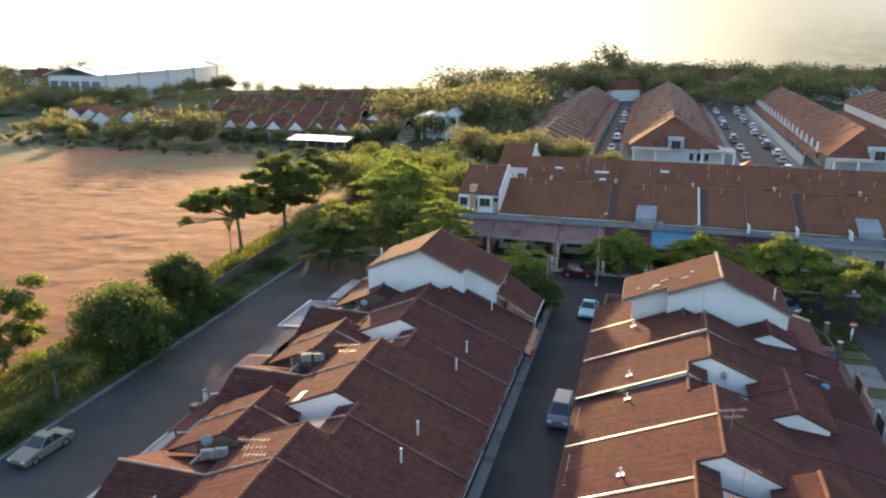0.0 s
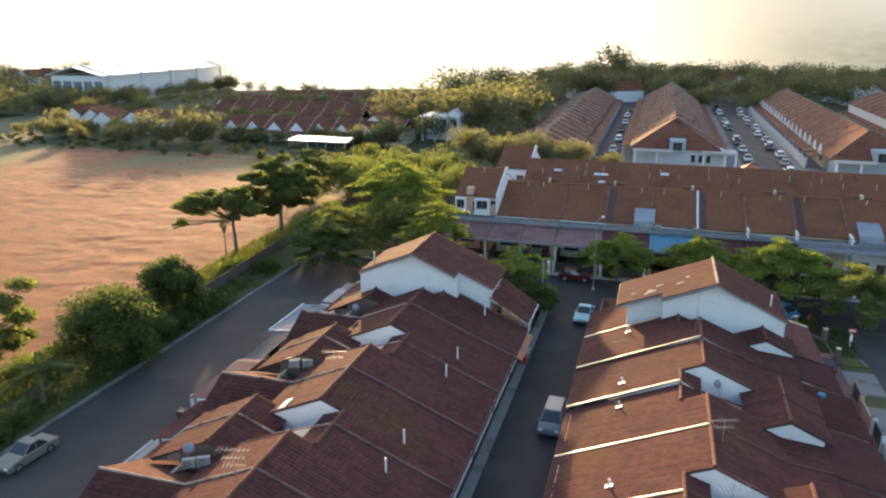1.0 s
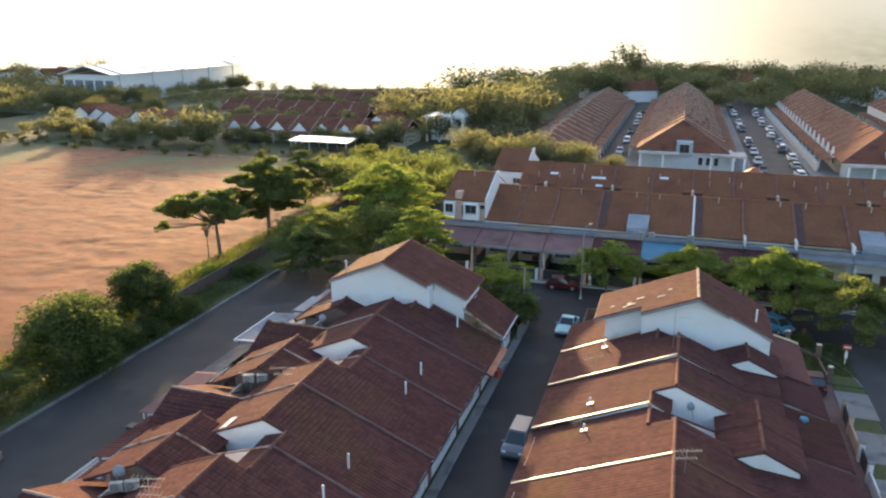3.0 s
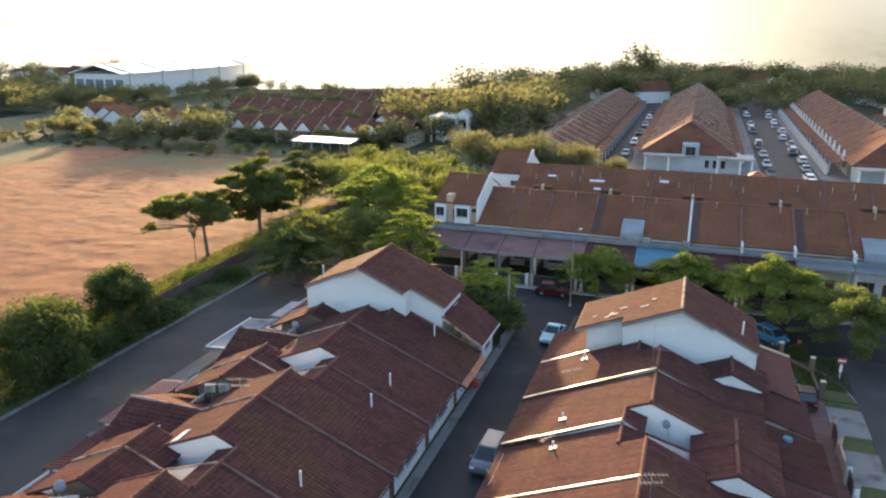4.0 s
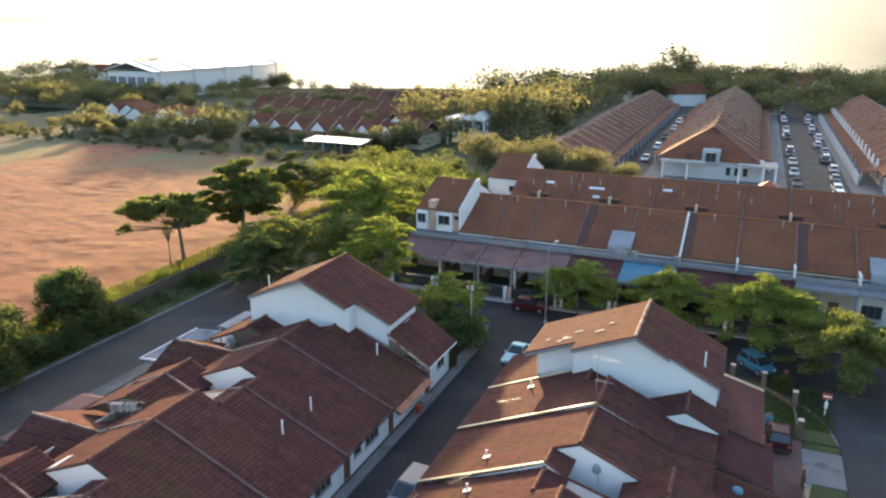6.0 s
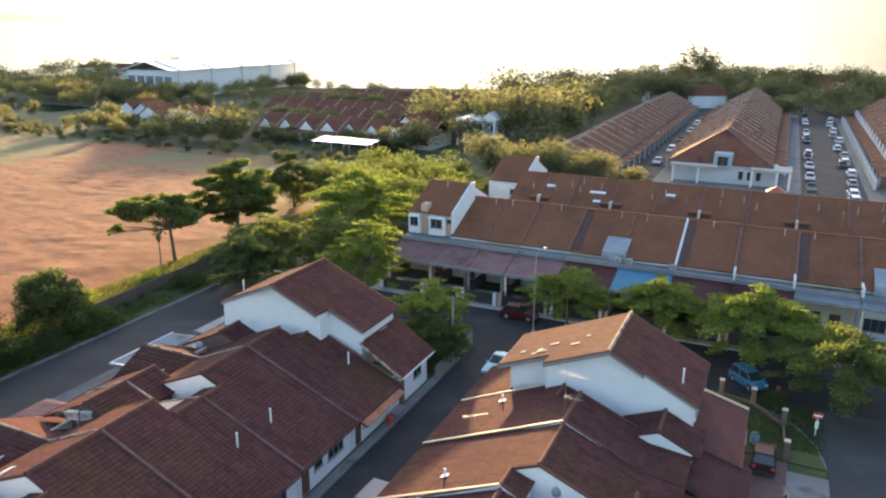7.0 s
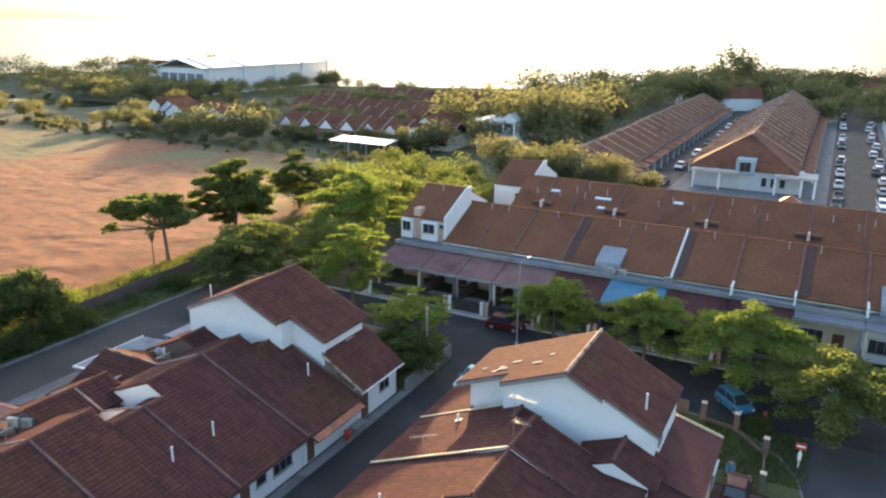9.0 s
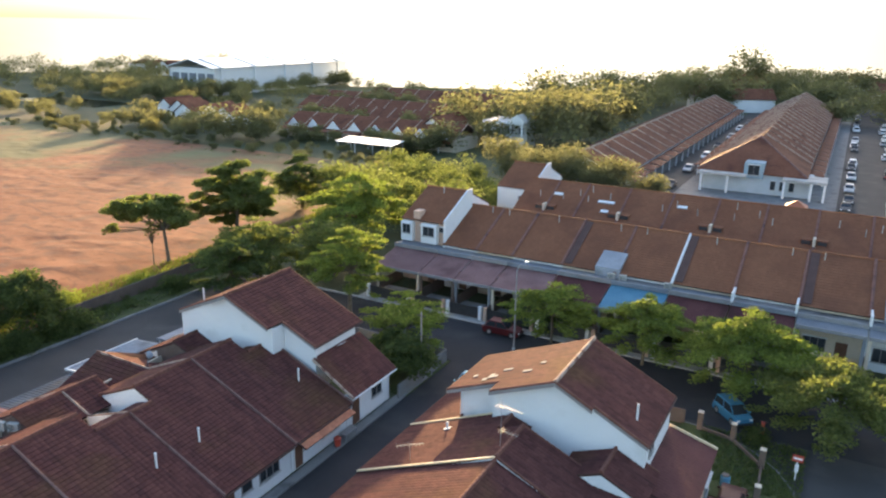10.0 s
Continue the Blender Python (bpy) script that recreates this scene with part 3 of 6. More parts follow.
    gy0, gy1 = (by0 - 1.0, by1) if bay == "far" else (by0, by1 + 1.0)
    pz = 5.5 + 0.5 * dz
    roof_plane(h, "roof", (X(11.7), gy0, pz - 2.6 * 0.40), (X(11.7), gy1, pz - 2.6 * 0.40), (s * 2.6, 0, 2.6 * 0.40), t_back, False, seed + 5)
    roof_plane(h, "roof", (X(lip), gy0, pz - lz), (X(lip), gy1, pz - lz), (-s * (lip - 14.3), 0, lz), t_back, False, seed + 6)
    # walls
    xa, xf = X(0.25), X(16.0)
    a, b = sorted((xa, xa + s * 0.15))
    Mesh().box(a, b, y0 + 0.08, y1 - 0.08, 0, EA - 0.10).ob("back_wall", M_WHITE, h)
    a, b = sorted((xf, xf - s * 0.15))
    Mesh().box(a, b, y0 + 0.08, y1 - 0.08, 0, min(vz - 0.45, 3.9 + dz)).ob("front_wall", M_CREAM if seed % 2 else M_WHITE, h)
    # upstand between the main roof and the light well
    wy = my1 if bay == "far" else my0
    w0, w1 = (wy - 0.14, wy - 0.02) if bay == "far" else (wy + 0.02, wy + 0.14)
    Mesh().prism([(X(7.6), 2.3), (X(13.6), 2.3), (X(13.6), vz - 0.1), (X(9.1), RI - 0.19), (X(7.6), bz - 0.12)], "y", w0, w1).ob("upstand_wall", M_WHITE, h, "white side wall of a roof light well")
    # cheek of the small gable
    cy0, cy1 = (gy0 + 0.04, gy0 + 0.16) if bay == "far" else (gy1 - 0.16, gy1 - 0.04)
    # White on the right row, a roof-like brown on the left.
    Mesh().prism([(X(11.9), 2.5), (X(16.4), 2.5), (X(16.4), pz - 2.1 * 0.46 - 0.19), (X(14.3), pz - 0.19), (X(11.9), pz - 2.4 * 0.40 - 0.19)], "y", cy0, cy1).ob("gable_wall", M_WHITE if s > 0 else M_BROWNWALL, h, "white gable wall of a small front roof" if s > 0 else "brown cheek wall of a small front roof")
    # party wall with its bedded capping, on the far side
    cap_y = y1
    if bay == "far":
        pts = [(X(-0.4), cap_y, EA - 0.12), (X(bd), cap_y, bz + 0.06), (X(8.9), cap_y, bz - 1.4 * 0.33 + 0.06), (X(11.6), cap_y, pz - 2.6 * 0.4 + 0.02), (X(14.3), cap_y, pz + 0.07), (X(lip), cap_y, pz - lz + 0.07)]
    else:
        pts = [(X(-0.4), cap_y, EA - 0.12), (X(9.1), cap_y, RI + 0.06), (X(13.8), cap_y, vz + 0.07), (X(foot), cap_y, fz + 0.05)]
    pts = [(a, b, c + (lift if k < 2 else -0.03 if s > 0 else 0.0)) for k, (a, b, c) in enumerate(pts)]
    top_i = 1
    # Tone by slope imitates the sun: paler where lit, darker where shaded.
    ridge_caps(h, pts[:top_i + 1], M_CAP_LIT if s > 0 else M_CAP_SHADE, 0.17 if s > 0 else 0.16, 0.035 if s > 0 else 0.09, "party_capping", s > 0)
    ridge_caps(h, pts[top_i:], M_CAPR if s > 0 else M_CAP, 0.14, 0.07, "party_capping")
    poly = [(X(0.3), 0.0), (X(16.0), 0.0)] + [(p[0], p[2] - 0.1) for p in reversed(pts)]
    poly = [(max(min(px_, max(X(0.3), X(16.0))), min(X(0.3), X(16.0))), pz_) for px_, pz_ in poly]
    Mesh().prism(poly, "y", cap_y - 0.07, cap_y + 0.07).ob("party_wall", M_WHITE, h)
    # ridges
    ridge_caps(h, [(X(9.1), my0, RI + 0.03), (X(9.1), my1, RI + 0.03)], M_CAPR)
    ridge_caps(h, [(X(bd), by0, bz + 0.02), (X(bd), by1, bz + 0.02)], M_CAPR)
    ridge_caps(h, [(X(14.3), gy0, pz + 0.03), (X(14.3), gy1, pz + 0.03)], M_CAPR)
    # verge boards along the light well
    ridge_caps(h, [(X(9.1), wy, RI + 0.01), (X(13.7), wy, vz + 0.02)], M_CAPR, 0.16, 0.08, "verge")
    # gutter and windows on the back
    gx = X(-0.42)
    Mesh().tube([(gx, y0 + 0.1, EA - 0.24), (gx, y1 - 0.1, EA - 0.26)], 0.06, 6).ob("gutter", M_DECK, h)
    ym = (y0 + y1) / 2
    window_at(h, X(0.25), ym + 1.2, 0.95, -s, 0, 1.9, 1.25, 3, "dark louvred back window")
    window_at(h, X(0.25), ym - 0.9, 1.1, -s, 0, 0.95, 1.1, 1, "small dark back window")
    a, b = sorted((X(0.25), X(0.19)))
    Mesh().box(a, b, ym - 2.9, ym - 2.0, 0.12, 2.1, 0.02).ob("door", M_WOOD, h, "dark wooden back door")
    Mesh().tube([(X(0.2), y0 + 0.35, 0.1), (X(0.2), y0 + 0.35, EA - 0.3)], 0.05, 6).ob("downpipe", M_PIPE, h)
    # vent pipe on the back slope
    vy = y0 + 1.75 if bay == "near" else y1 - 1.6
    vx = X(3.4)
    vz0 = EA + 3.4 * SL
    tall = 0.92 if s < 0 else 0.45
    pipe = Mesh().tube([(vx, vy, vz0 - 0.1), (vx, vy, vz0 + tall)], 0.065, 8).ob("vent_pipe", M_PIPE, h, "white plastic vent pipe")
    Mesh().tube([(vx, vy, vz0 + tall), (vx, vy, vz0 + tall + 0.1)], [0.09, 0.07], 8).ob("cowl", M_PIPE, pipe)
    fl = Mesh().slab((vx - 0.22, vy - 0.18, vz0 - s * 0.22 * SL + 0.1), (vx + 0.22, vy - 0.18, vz0 + s * 0.22 * SL + 0.1), (vx + 0.22, vy + 0.18, vz0 + s * 0.22 * SL + 0.1), (vx - 0.22, vy + 0.18, vz0 - s * 0.22 * SL + 0.1), 0.03)
    if s > 0:
        fl.ob("flashing", M_PIPE, pipe)
    return h


YL = [65.1, 58.6, 52.0, 45.4, 38.8, 32.2, 25.6, 19.0, 12.4, 5.8, -0.8, -7.4]
YR = [64.6, 58.1, 51.5, 44.9, 38.3, 31.7, 25.1, 18.5, 11.9, 5.3, -1.3, -7.9]
for i in range(11):
    terrace_unit(-9.7, -1, YL[i + 1], YL[i], "far" if i % 2 == 0 else "near", 0.0, None, i == 2, 10 * i + 1)
for i in range(11):
    terrace_unit(-3.6, 1, YR[i + 1], YR[i], "far" if i % 2 == 0 else "near", (0.0, -0.15, -0.4)[min(i, 2)], None, False, 10 * i + 2, (0.02, 0.15, 0.25, 0.0)[min(i, 3)])


def end_house(s, ridge_x, ridge_z, xl, xr, xb, y0=63.6, y1=72.0, dz=0.0):
    """The taller end house of a row: a wide gable over white walls, and a low wing towards the back lane."""
    h = thing("corner_house", ridge_x, 68, 0, "tall white corner house with a wide brown tiled gable roof", "house", "corner houses")
    kl, kr = (0.40, 0.50) if s > 0 else (0.44, 0.44)

    def roof_z(x):
        return ridge_z - (ridge_x - x) * kl if x < ridge_x else ridge_z - (x - ridge_x) * kr
    tone = M_TILE
    # each slope in two sheets: the inner with a deep verge, the outer set back behind a notch
    for i, (xe, xn, yn) in enumerate(((xl, 2.45, 64.95), (xr, 9.2, 64.0)) if s > 0 else ((xl, -22.3, 64.0), (xr, -16.0, 65.2))):
        ze, zn = roof_z(xe), roof_z(xn)
        roof_plane(h, "roof", (xn, y0, zn), (xn, y1 + 0.5, zn), (ridge_x - xn, 0, ridge_z - zn), tone, False, 200 + i)
        roof_plane(h, "roof", (xe, yn, ze), (xe, y1 + 0.5, ze), (xn - xe, 0, zn - ze), tone, False, 204 + i)
        for xa, za, xb_, zb, yv in ((xn, zn, ridge_x, ridge_z, y0), (xe, ze, xn, zn, yn)):
            ridge_caps(h, [(xa, yv + 0.05, za + 0.02), (xb_, yv + 0.05, zb + 0.02)], M_CAPR, 0.18, 0.09, "verge")
            Mesh().slab((xa, yv - 0.02, za - 0.02), (xb_, yv - 0.02, zb - 0.02), (xb_, yv - 0.02, zb - 0.26), (xa, yv - 0.02, za - 0.26), 0.05).ob("barge_board", M_SOFFIT, h)
        Mesh().tube([(xe - (0.06 if xe < ridge_x else -0.06), yn + 0.05, ze - 0.08), (xe - (0.06 if xe < ridge_x else -0.06), y1 + 0.45, ze - 0.1)], 0.07, 6).ob("gutter", M_DECK, h)
    ridge_caps(h, [(ridge_x, y0, ridge_z + 0.04), (ridge_x, y1 + 0.5, ridge_z + 0.04)], M_CAP if s > 0 else M_CAPR)
    xi, xo = (xl + 3.85, xr - 0.15) if s > 0 else (xl + 0.15, xr - 3.15)   # main gable wall
    zi, zo = roof_z(xi) - 0.2, roof_z(xo) - 0.2
    Mesh().prism([(xi, 0), (xo, 0), (xo, zo), (ridge_x, ridge_z - 0.2), (xi, zi)], "y", y0 + 0.45, y0 + 0.6).ob("gable_wall", M_WHITE, h, "plain white gable wall")
    Mesh().prism([(xi, 0), (xo, 0), (xo, zo), (ridge_x, ridge_z - 0.2), (xi, zi)], "y", y1 - 0.15, y1).ob("gable_wall", M_WHITE, h)
    for x, z in ((xi, zi), (xo, zo)):
        a, b = sorted((x, x + (0.15 if x == xi else -0.15)))
        Mesh().box(a, b, y0 + 0.6, y1 - 0.15, 0, z - 0.02).ob("side_wall", M_WHITE, h)
    # recessed wall on the lane side
    ya = y0 + 1.85
    if s > 0:
        xa0, xa1 = xl + 0.85, xi
    else:
        xa0, xa1 = xo, xr - 0.25
    f0, f1 = roof_z(xa0) - 0.2, roof_z(xa1) - 0.2
    Mesh().prism([(xa0, 2.6), (xa1, 2.6), (xa1, f1), (xa0, f0)], "y", ya, ya + 0.14).ob("recessed_wall", M_WHITE, h)
    wl = xa0 if s > 0 else xa1
    Mesh().box(*sorted((wl, wl + (0.14 if s > 0 else -0.14))), ya + 0.14, y1 - 0.2, 2.6, min(f0, f1)).ob("side_wall", M_WHITE, h)
    window_at(h, wl, y0 + 5, 4.6, -s, 0, 1.0, 0.5, 1)
    # low wing by the lane
    inner = xa0 + 0.15 if s > 0 else xa1 + 0.04
    span = abs(inner - xb)
    wk, we = (0.42, 2.5) if s > 0 else (0.66, 2.85)
    wy = y0 + 1.05 if s > 0 else y0 + 1.6
    roof_plane(h, "roof", (xb - s * 0.35, wy, we), (xb - s * 0.35, y1 + 0.3, we), (s * (span + 0.35), 0, (span + 0.35) * wk), tone, False, 220)
    Mesh().box(*sorted((xb + s * 0.25, xb + s * 0.4)), y0 + 1.5, y1 + 0.1, 0, we + 0.12).ob("back_wall", M_WHITE, h)
    Mesh().prism([(xb + s * 0.25, 0), (inner, 0), (inner, we - 0.15 + span * wk), (xb + s * 0.25, we - 0.1)], "y", y1 + 0.0, y1 + 0.13).ob("wing_wall", M_WHITE, h)
    if s < 0:
        ridge_caps(h, [(xb - s * 0.4, y0 + 1.5, we + 0.05), (inner, y0 + 1.5, we + 0.1 + span * wk)], M_CAP, 0.15, 0.12, "party_capping")
    Mesh().tube([(xb - s * 0.42, y0 + 1.7, we - 0.06), (xb - s * 0.42, y1 + 0.2, we - 0.08)], 0.06, 6).ob("gutter", M_DECK if s > 0 else M_PIPE, h)
    px = inner - s * 0.1
    Mesh().tube([(px, ya - 0.08, we + span * wk - 0.3), (px, ya - 0.08, roof_z(px) - 0.25)], 0.05, 6).ob("downpipe", M_PIPE, h)
    Mesh().box(*sorted((xb + s * 0.24, xb + s * 0.18)), y0 + 2.2, y0 + 3.1, 0.12, 2.1, 0.02).ob("door", M_WOOD, h, "dark wooden back door")
    window_at(h, xb + s * 0.25, y0 + 5.5, 1.2, -s, 0, 1.4, 1.0, 2)
    # front wing
    xf = xo if s > 0 else xi
    w_out, z_out, z_in = (3.2, 3.08, 3.98) if s > 0 else (3.6, 3.0, 4.2)
    roof_plane(h, "roof", (xf + s * w_out, y0 - 0.5, z_out), (xf + s * w_out, y1 + 0.4, z_out), (-s * w_out, 0, z_in - z_out), M_METAL_RED if s > 0 else M_TILE, False, 230)
    # Far verge takes the sunlit capping tone as a painted golden edge.
    ridge_caps(h, [(xf, y1 + 0.35, z_in + 0.02), (xf + s * w_out, y1 + 0.35, z_out + 0.05)], M_CAP_LIT, 0.18, 0.14, "verge")
    Mesh().box(*sorted((xf + s * 2.9, xf + s * 3.05)), y0 + 0.7, y1 - 0.2, 0, 2.8).ob("front_wall", M_PINK if s > 0 else M_CREAM, h)
    Mesh().box(*sorted((xf, xf + s * 2.9)), y0 + 0.62, y0 + 0.7, 0, 2.9).ob("wing_wall", M_WHITE, h)
    Mesh().box(*sorted((xf, xf + s * 2.9)), y1 - 0.35, y1 - 0.2, 0, 2.9).ob("wing_wall", M_WHITE, h)
    window_at(h, xf + s * 3.05, (y0 + y1) / 2 + 1.5, 1.0, s, 0, 1.8, 1.2, 3)
    window_at(h, xo if s > 0 else xi, y0 + 2.0, 4.9, s, 0, 1.2, 1.0, 2)
    # vent pipe on the front slope
    vx = ridge_x + s * 4.6
    vz = roof_z(vx)
    Mesh().tube([(vx, y0 + 2.2, vz - 0.1), (vx, y0 + 2.2, vz + 1.1)], 0.07, 8).ob("vent_pipe", M_PIPE, h, "white plastic vent pipe")
    return h


end_house(1, 6.8, 9.05, -1.3, 12.6, -3.6, y1=70.8)
end_house(-1, -20.2, 9.45, -25.75, -12.8, -9.7, y1=70.9)


# ---- canopies over the front yards ----
def canopy(x0, x1, y0, y1, z_in, z_out, s, material, label, ribs=True, posts=True):
    """A ribbed sheet canopy on posts; s: which side is its outer edge."""
    c = thing("canopy", (x0 + x1) / 2, (y0 + y1) / 2, 0, label, "canopy", "front yard canopies")
    zi = {1: (z_in, z_out), -1: (z_out, z_in)}[s]
    Mesh().slab((x0, y0, zi[0]), (x1, y0, zi[1]), (x1, y1, zi[1]), (x0, y1, zi[0]), 0.05).ob("sheet", material, c)
    if ribs:
        m = Mesh()
        n = int((y1 - y0) / 0.32)
        for i in range(n):
            y = y0 + 0.16 + i * 0.32
            m.slab((x0, y - 0.04, zi[0] + 0.045), (x1, y - 0.04, zi[1] + 0.045), (x1, y + 0.04, zi[1] + 0.045), (x0, y + 0.04, zi[0] + 0.045), 0.05)
        m.ob("ribs", material, c)
    xo = x1 if s > 0 else x0
    zo = zi[1] if s > 0 else zi[0]
    Mesh().box(xo - 0.04, xo + 0.04, y0, y1, zo - 0.18, zo - 0.04).ob("fascia", material, c)
    if posts:
        for y in (y0 + 0.3, y1 - 0.3):
            Mesh().box(xo - s * 0.3 - 0.06, xo - s * 0.3 + 0.06, y - 0.06, y + 0.06, 0, zo - 0.05, 0.01).ob("post", M_SOFFIT, c)
    return c


LEFT_CANOPY = [(-32.2, -29.5, 57.6, 64.6, 2.95, 2.75, M_SHEET, "pale-edged blue-grey sheet canopy over a front yard"), (-31.3, -29.6, 51.4, 57.5, 2.9, 2.7, M_METAL_GREY, "grey ribbed sheet canopy over a front yard"),
               (-31.6, -29.4, 44.3, 51.3, 2.95, 2.75, M_METAL_PINK, "faded maroon sheet canopy over a front yard"), (-30.6, -29.2, 38.6, 44.2, 2.95, 2.7, M_METAL_RED, "narrow maroon sheet canopy over a front yard"),
               (-29.7, -28.6, 32.4, 38.5, 2.95, 2.7, M_METAL_RED, "maroon sheet canopy over a front yard"), (-29.7, -28.6, 25.8, 32.0, 2.95, 2.7, M_METAL_RED, "maroon sheet canopy over a front yard")]
for xo, xi_, y0, y1, za, zb_, m, lab in LEFT_CANOPY:
    c = canopy(xo, xi_, y0, y1, za, zb_, -1, m, lab)
    if m is M_SHEET:
        Mesh().box(xo - 0.06, xo + 0.06, y0, y1, zb_ - 0.08, zb_ + 0.08).ob("edge_gutter", M_WHITE, c)
        Mesh().slab((xo, y0 - 0.02, zb_ + 0.08), (xi_, y0 - 0.02, za + 0.08), (xi_, y0 + 0.12, za + 0.08), (xo, y0 + 0.12, zb_ + 0.08), 0.12).ob("edge_trim", M_WHITE, c)
RIGHT_CANOPY = [(16.2, 58.4, 63.9, M_METAL_RED, "maroon sheet canopy over a front yard"), (16.6, 51.7, 57.9, M_TILE, "dark mossy porch roof over a front yard"),
                (16.6, 45.1, 51.3, M_METAL_RED, "maroon sheet canopy over a front yard"), (16.2, 38.5, 44.7, M_METAL_RED, "maroon sheet canopy over a front yard"),
                (16.2, 31.9, 38.1, M_METAL_RED, "maroon sheet canopy over a front yard"), (16.2, 25.3, 31.5, M_METAL_GREY, "weathered grey sheet canopy over a front yard")]
for xo, y0, y1, m, lab in RIGHT_CANOPY:
    canopy(12.6, xo, y0, y1, 3.75, 2.75, 1, m, lab)
# flat pale roofs beside the corner house
for x0, x1, y0, y1, z in ((-30.6, -28.9, 65.4, 69.6, 2.9), (-28.7, -25.9, 65.6, 68.9, 3.05)):
    fr = thing("flat_porch_roof", (x0 + x1) / 2, (y0 + y1) / 2, 0, "pale blue-grey flat porch roof beside the corner house", "porch roof", "flat porch roofs")
    Mesh().box(x0, x1, y0, y1, z - 0.12, z, 0.02).ob("sheet", M_SHEET, fr)
    Mesh().box(x0 - 0.03, x1 + 0.03, y0 - 0.05, y0, z - 0.16, z + 0.05).ob("edge_trim", M_LEDGE, fr)
    for x in (x0 + 0.15, x1 - 0.15):
        for y in (y0 + 0.2, y1 - 0.2):
            Mesh().box(x - 0.06, x + 0.06, y - 0.06, y + 0.06, 0, z - 0.12).ob("post", M_WHITE, fr)


# ---- the middle terrace ----
def mid_unit(x0, x1, two=False, front=M_METAL_RED, box=0.0, parapet=False, seed=0):
    h = thing("terrace_house", (x0 + x1) / 2, 101, 0, "two-storey terrace house with plain brown tiled roof" if not two else "tall pink and white end house with bay windows", "house", "middle terrace houses")
    yE, yR, zE, zR = (97.0, 104.6, 5.25, 8.45)
    if two:
        yE, yR, zE, zR = 97.4, 103.6, 7.6, 10.3
    u = yR - yE
    roof_plane(h, "roof", (x0 + 0.05, yE, zE), (x1 - 0.05, yE, zE), (0, u, zR - zE), M_TILE_HAZED, False, seed, 0.34, 0.42)
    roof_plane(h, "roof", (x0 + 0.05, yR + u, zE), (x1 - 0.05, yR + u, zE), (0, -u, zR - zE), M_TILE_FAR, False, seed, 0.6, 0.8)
    ridge_caps(h, [(x0, yR, zR + 0.02), (x1, yR, zR + 0.02)], M_TILE_HAZED)
    wz = zE - 0.15
    fw = M_PINK if two else (M_CREAM if seed % 2 else M_WHITE)
    Mesh().box(x0, x1, yE + 0.4, yE + 0.55, 0, wz).ob("front_wall", fw, h)
    Mesh().box(x0, x1, yR + u - 0.5, yR + u - 0.35, 0, wz).ob("back_wall", M_WHITE, h)
    for x in (x0 + 0.07, x1 - 0.07):
        poly = [(yE + 0.55, 0), (yR + u - 0.5, 0), (yR + u - 0.5, wz + 0.15), (yR, zR - 0.15), (yE + 0.55, wz + 0.15)]
        Mesh().prism(poly, "x", x - 0.06, x + 0.06).ob("party_wall", M_WHITE, h)
    white = abs(x1 - 6.8) < 0.1
    ridge_caps(h, [(x1, yE - 0.1, zE + 0.02), (x1, yR, zR + 0.06)], M_WHITE if white else M_SEAM, 0.26 if white else 0.32, 0.14, "party_capping")
    # Thin dark slab imitates the shadow gap where the roof steps down.
    if abs(x0 - 6.8) < 0.1 or abs(x0 + 4.8) < 0.1 or abs(x0 - 18.4) < 0.1:
        Mesh().slab((x0 + 0.2, yE + 0.2, zE + 0.2), (x0 + 1.0, yE + 0.2, zE + 0.2), (x0 + 1.0, yR - 0.3, zR + 0.0), (x0 + 0.2, yR - 0.3, zR + 0.0), 0.06).ob("valley_gutter", M_DECK, h, "dark strip standing for the shadow gap at a roof step")
    xm, w = (x0 + x1) / 2, x1 - x0
    if two:
        # raised white gable wall on one side, bays and windows on the front
        Mesh().prism([(yE - 0.2, 4.8), (yR + 0.6, 4.8), (yR + 0.6, zR + 0.25), (yR - 0.6, zR + 0.25), (yE - 0.2, zE + 0.35)], "x", x1 + 0.01, x1 + 0.2).ob("gable_wall", M_WHITE, h, "raised white gable wall")
        for xx, ww in ((x0 + 0.9, 1.5), (x1 - 1.9, 2.1)):
            Mesh().box(xx - ww / 2, xx + ww / 2, yE - 0.35, yE + 0.4, 5.0, 7.3, 0.03).ob("bay", M_WHITE, h, "white projecting window bay")
            window_at(h, xx, yE - 0.35, 5.9, 0, -1, ww * 0.72, 1.15, 2)
        window_at(h, xm - 0.2, yE + 0.4, 5.3, 0, -1, 0.5, 1.5, 1)
        window_at(h, x1 - 0.5, yE + 0.4, 6.4, 0, -1, 0.7, 0.6, 1)
        Mesh().box(x0 + 1.6, x0 + 2.5, yE + 0.1, yE + 1.4, 7.3, 8.6, 0.04).ob("chimney_box", M_PINK, h)
    # concrete ledge over the porch
    Mesh().box(x0 + 0.02, x1 - 0.02, 95.9, yE + 0.4, 4.6, 4.8, 0.02).ob("ledge", (M_SLAB, M_LEDGE, M_SOFFIT)[seed % 3], h)
    Mesh().box(x0 + 0.02, x1 - 0.02, 95.78, 95.93, 4.45, 4.92, 0.02).ob("gutter", (M_LEDGE, M_SOFFIT)[seed % 2], h)
    if parapet:
        Mesh().box(x0, x0 + 0.2, 95.7, 97.6, 4.8, 5.75, 0.02).ob("parapet", M_WHITE, h)
        Mesh().box(x1 - 0.2, x1, 95.7, 97.6, 4.8, 5.75, 0.02).ob("parapet", M_WHITE, h)
    # carport sheet, posts and porch things
    a, b = (96.1, 4.4), (91.6, 3.35)
    if front is None:
        front = M_LEDGE
        a, b = (96.1, 4.5), (94.4, 4.3)
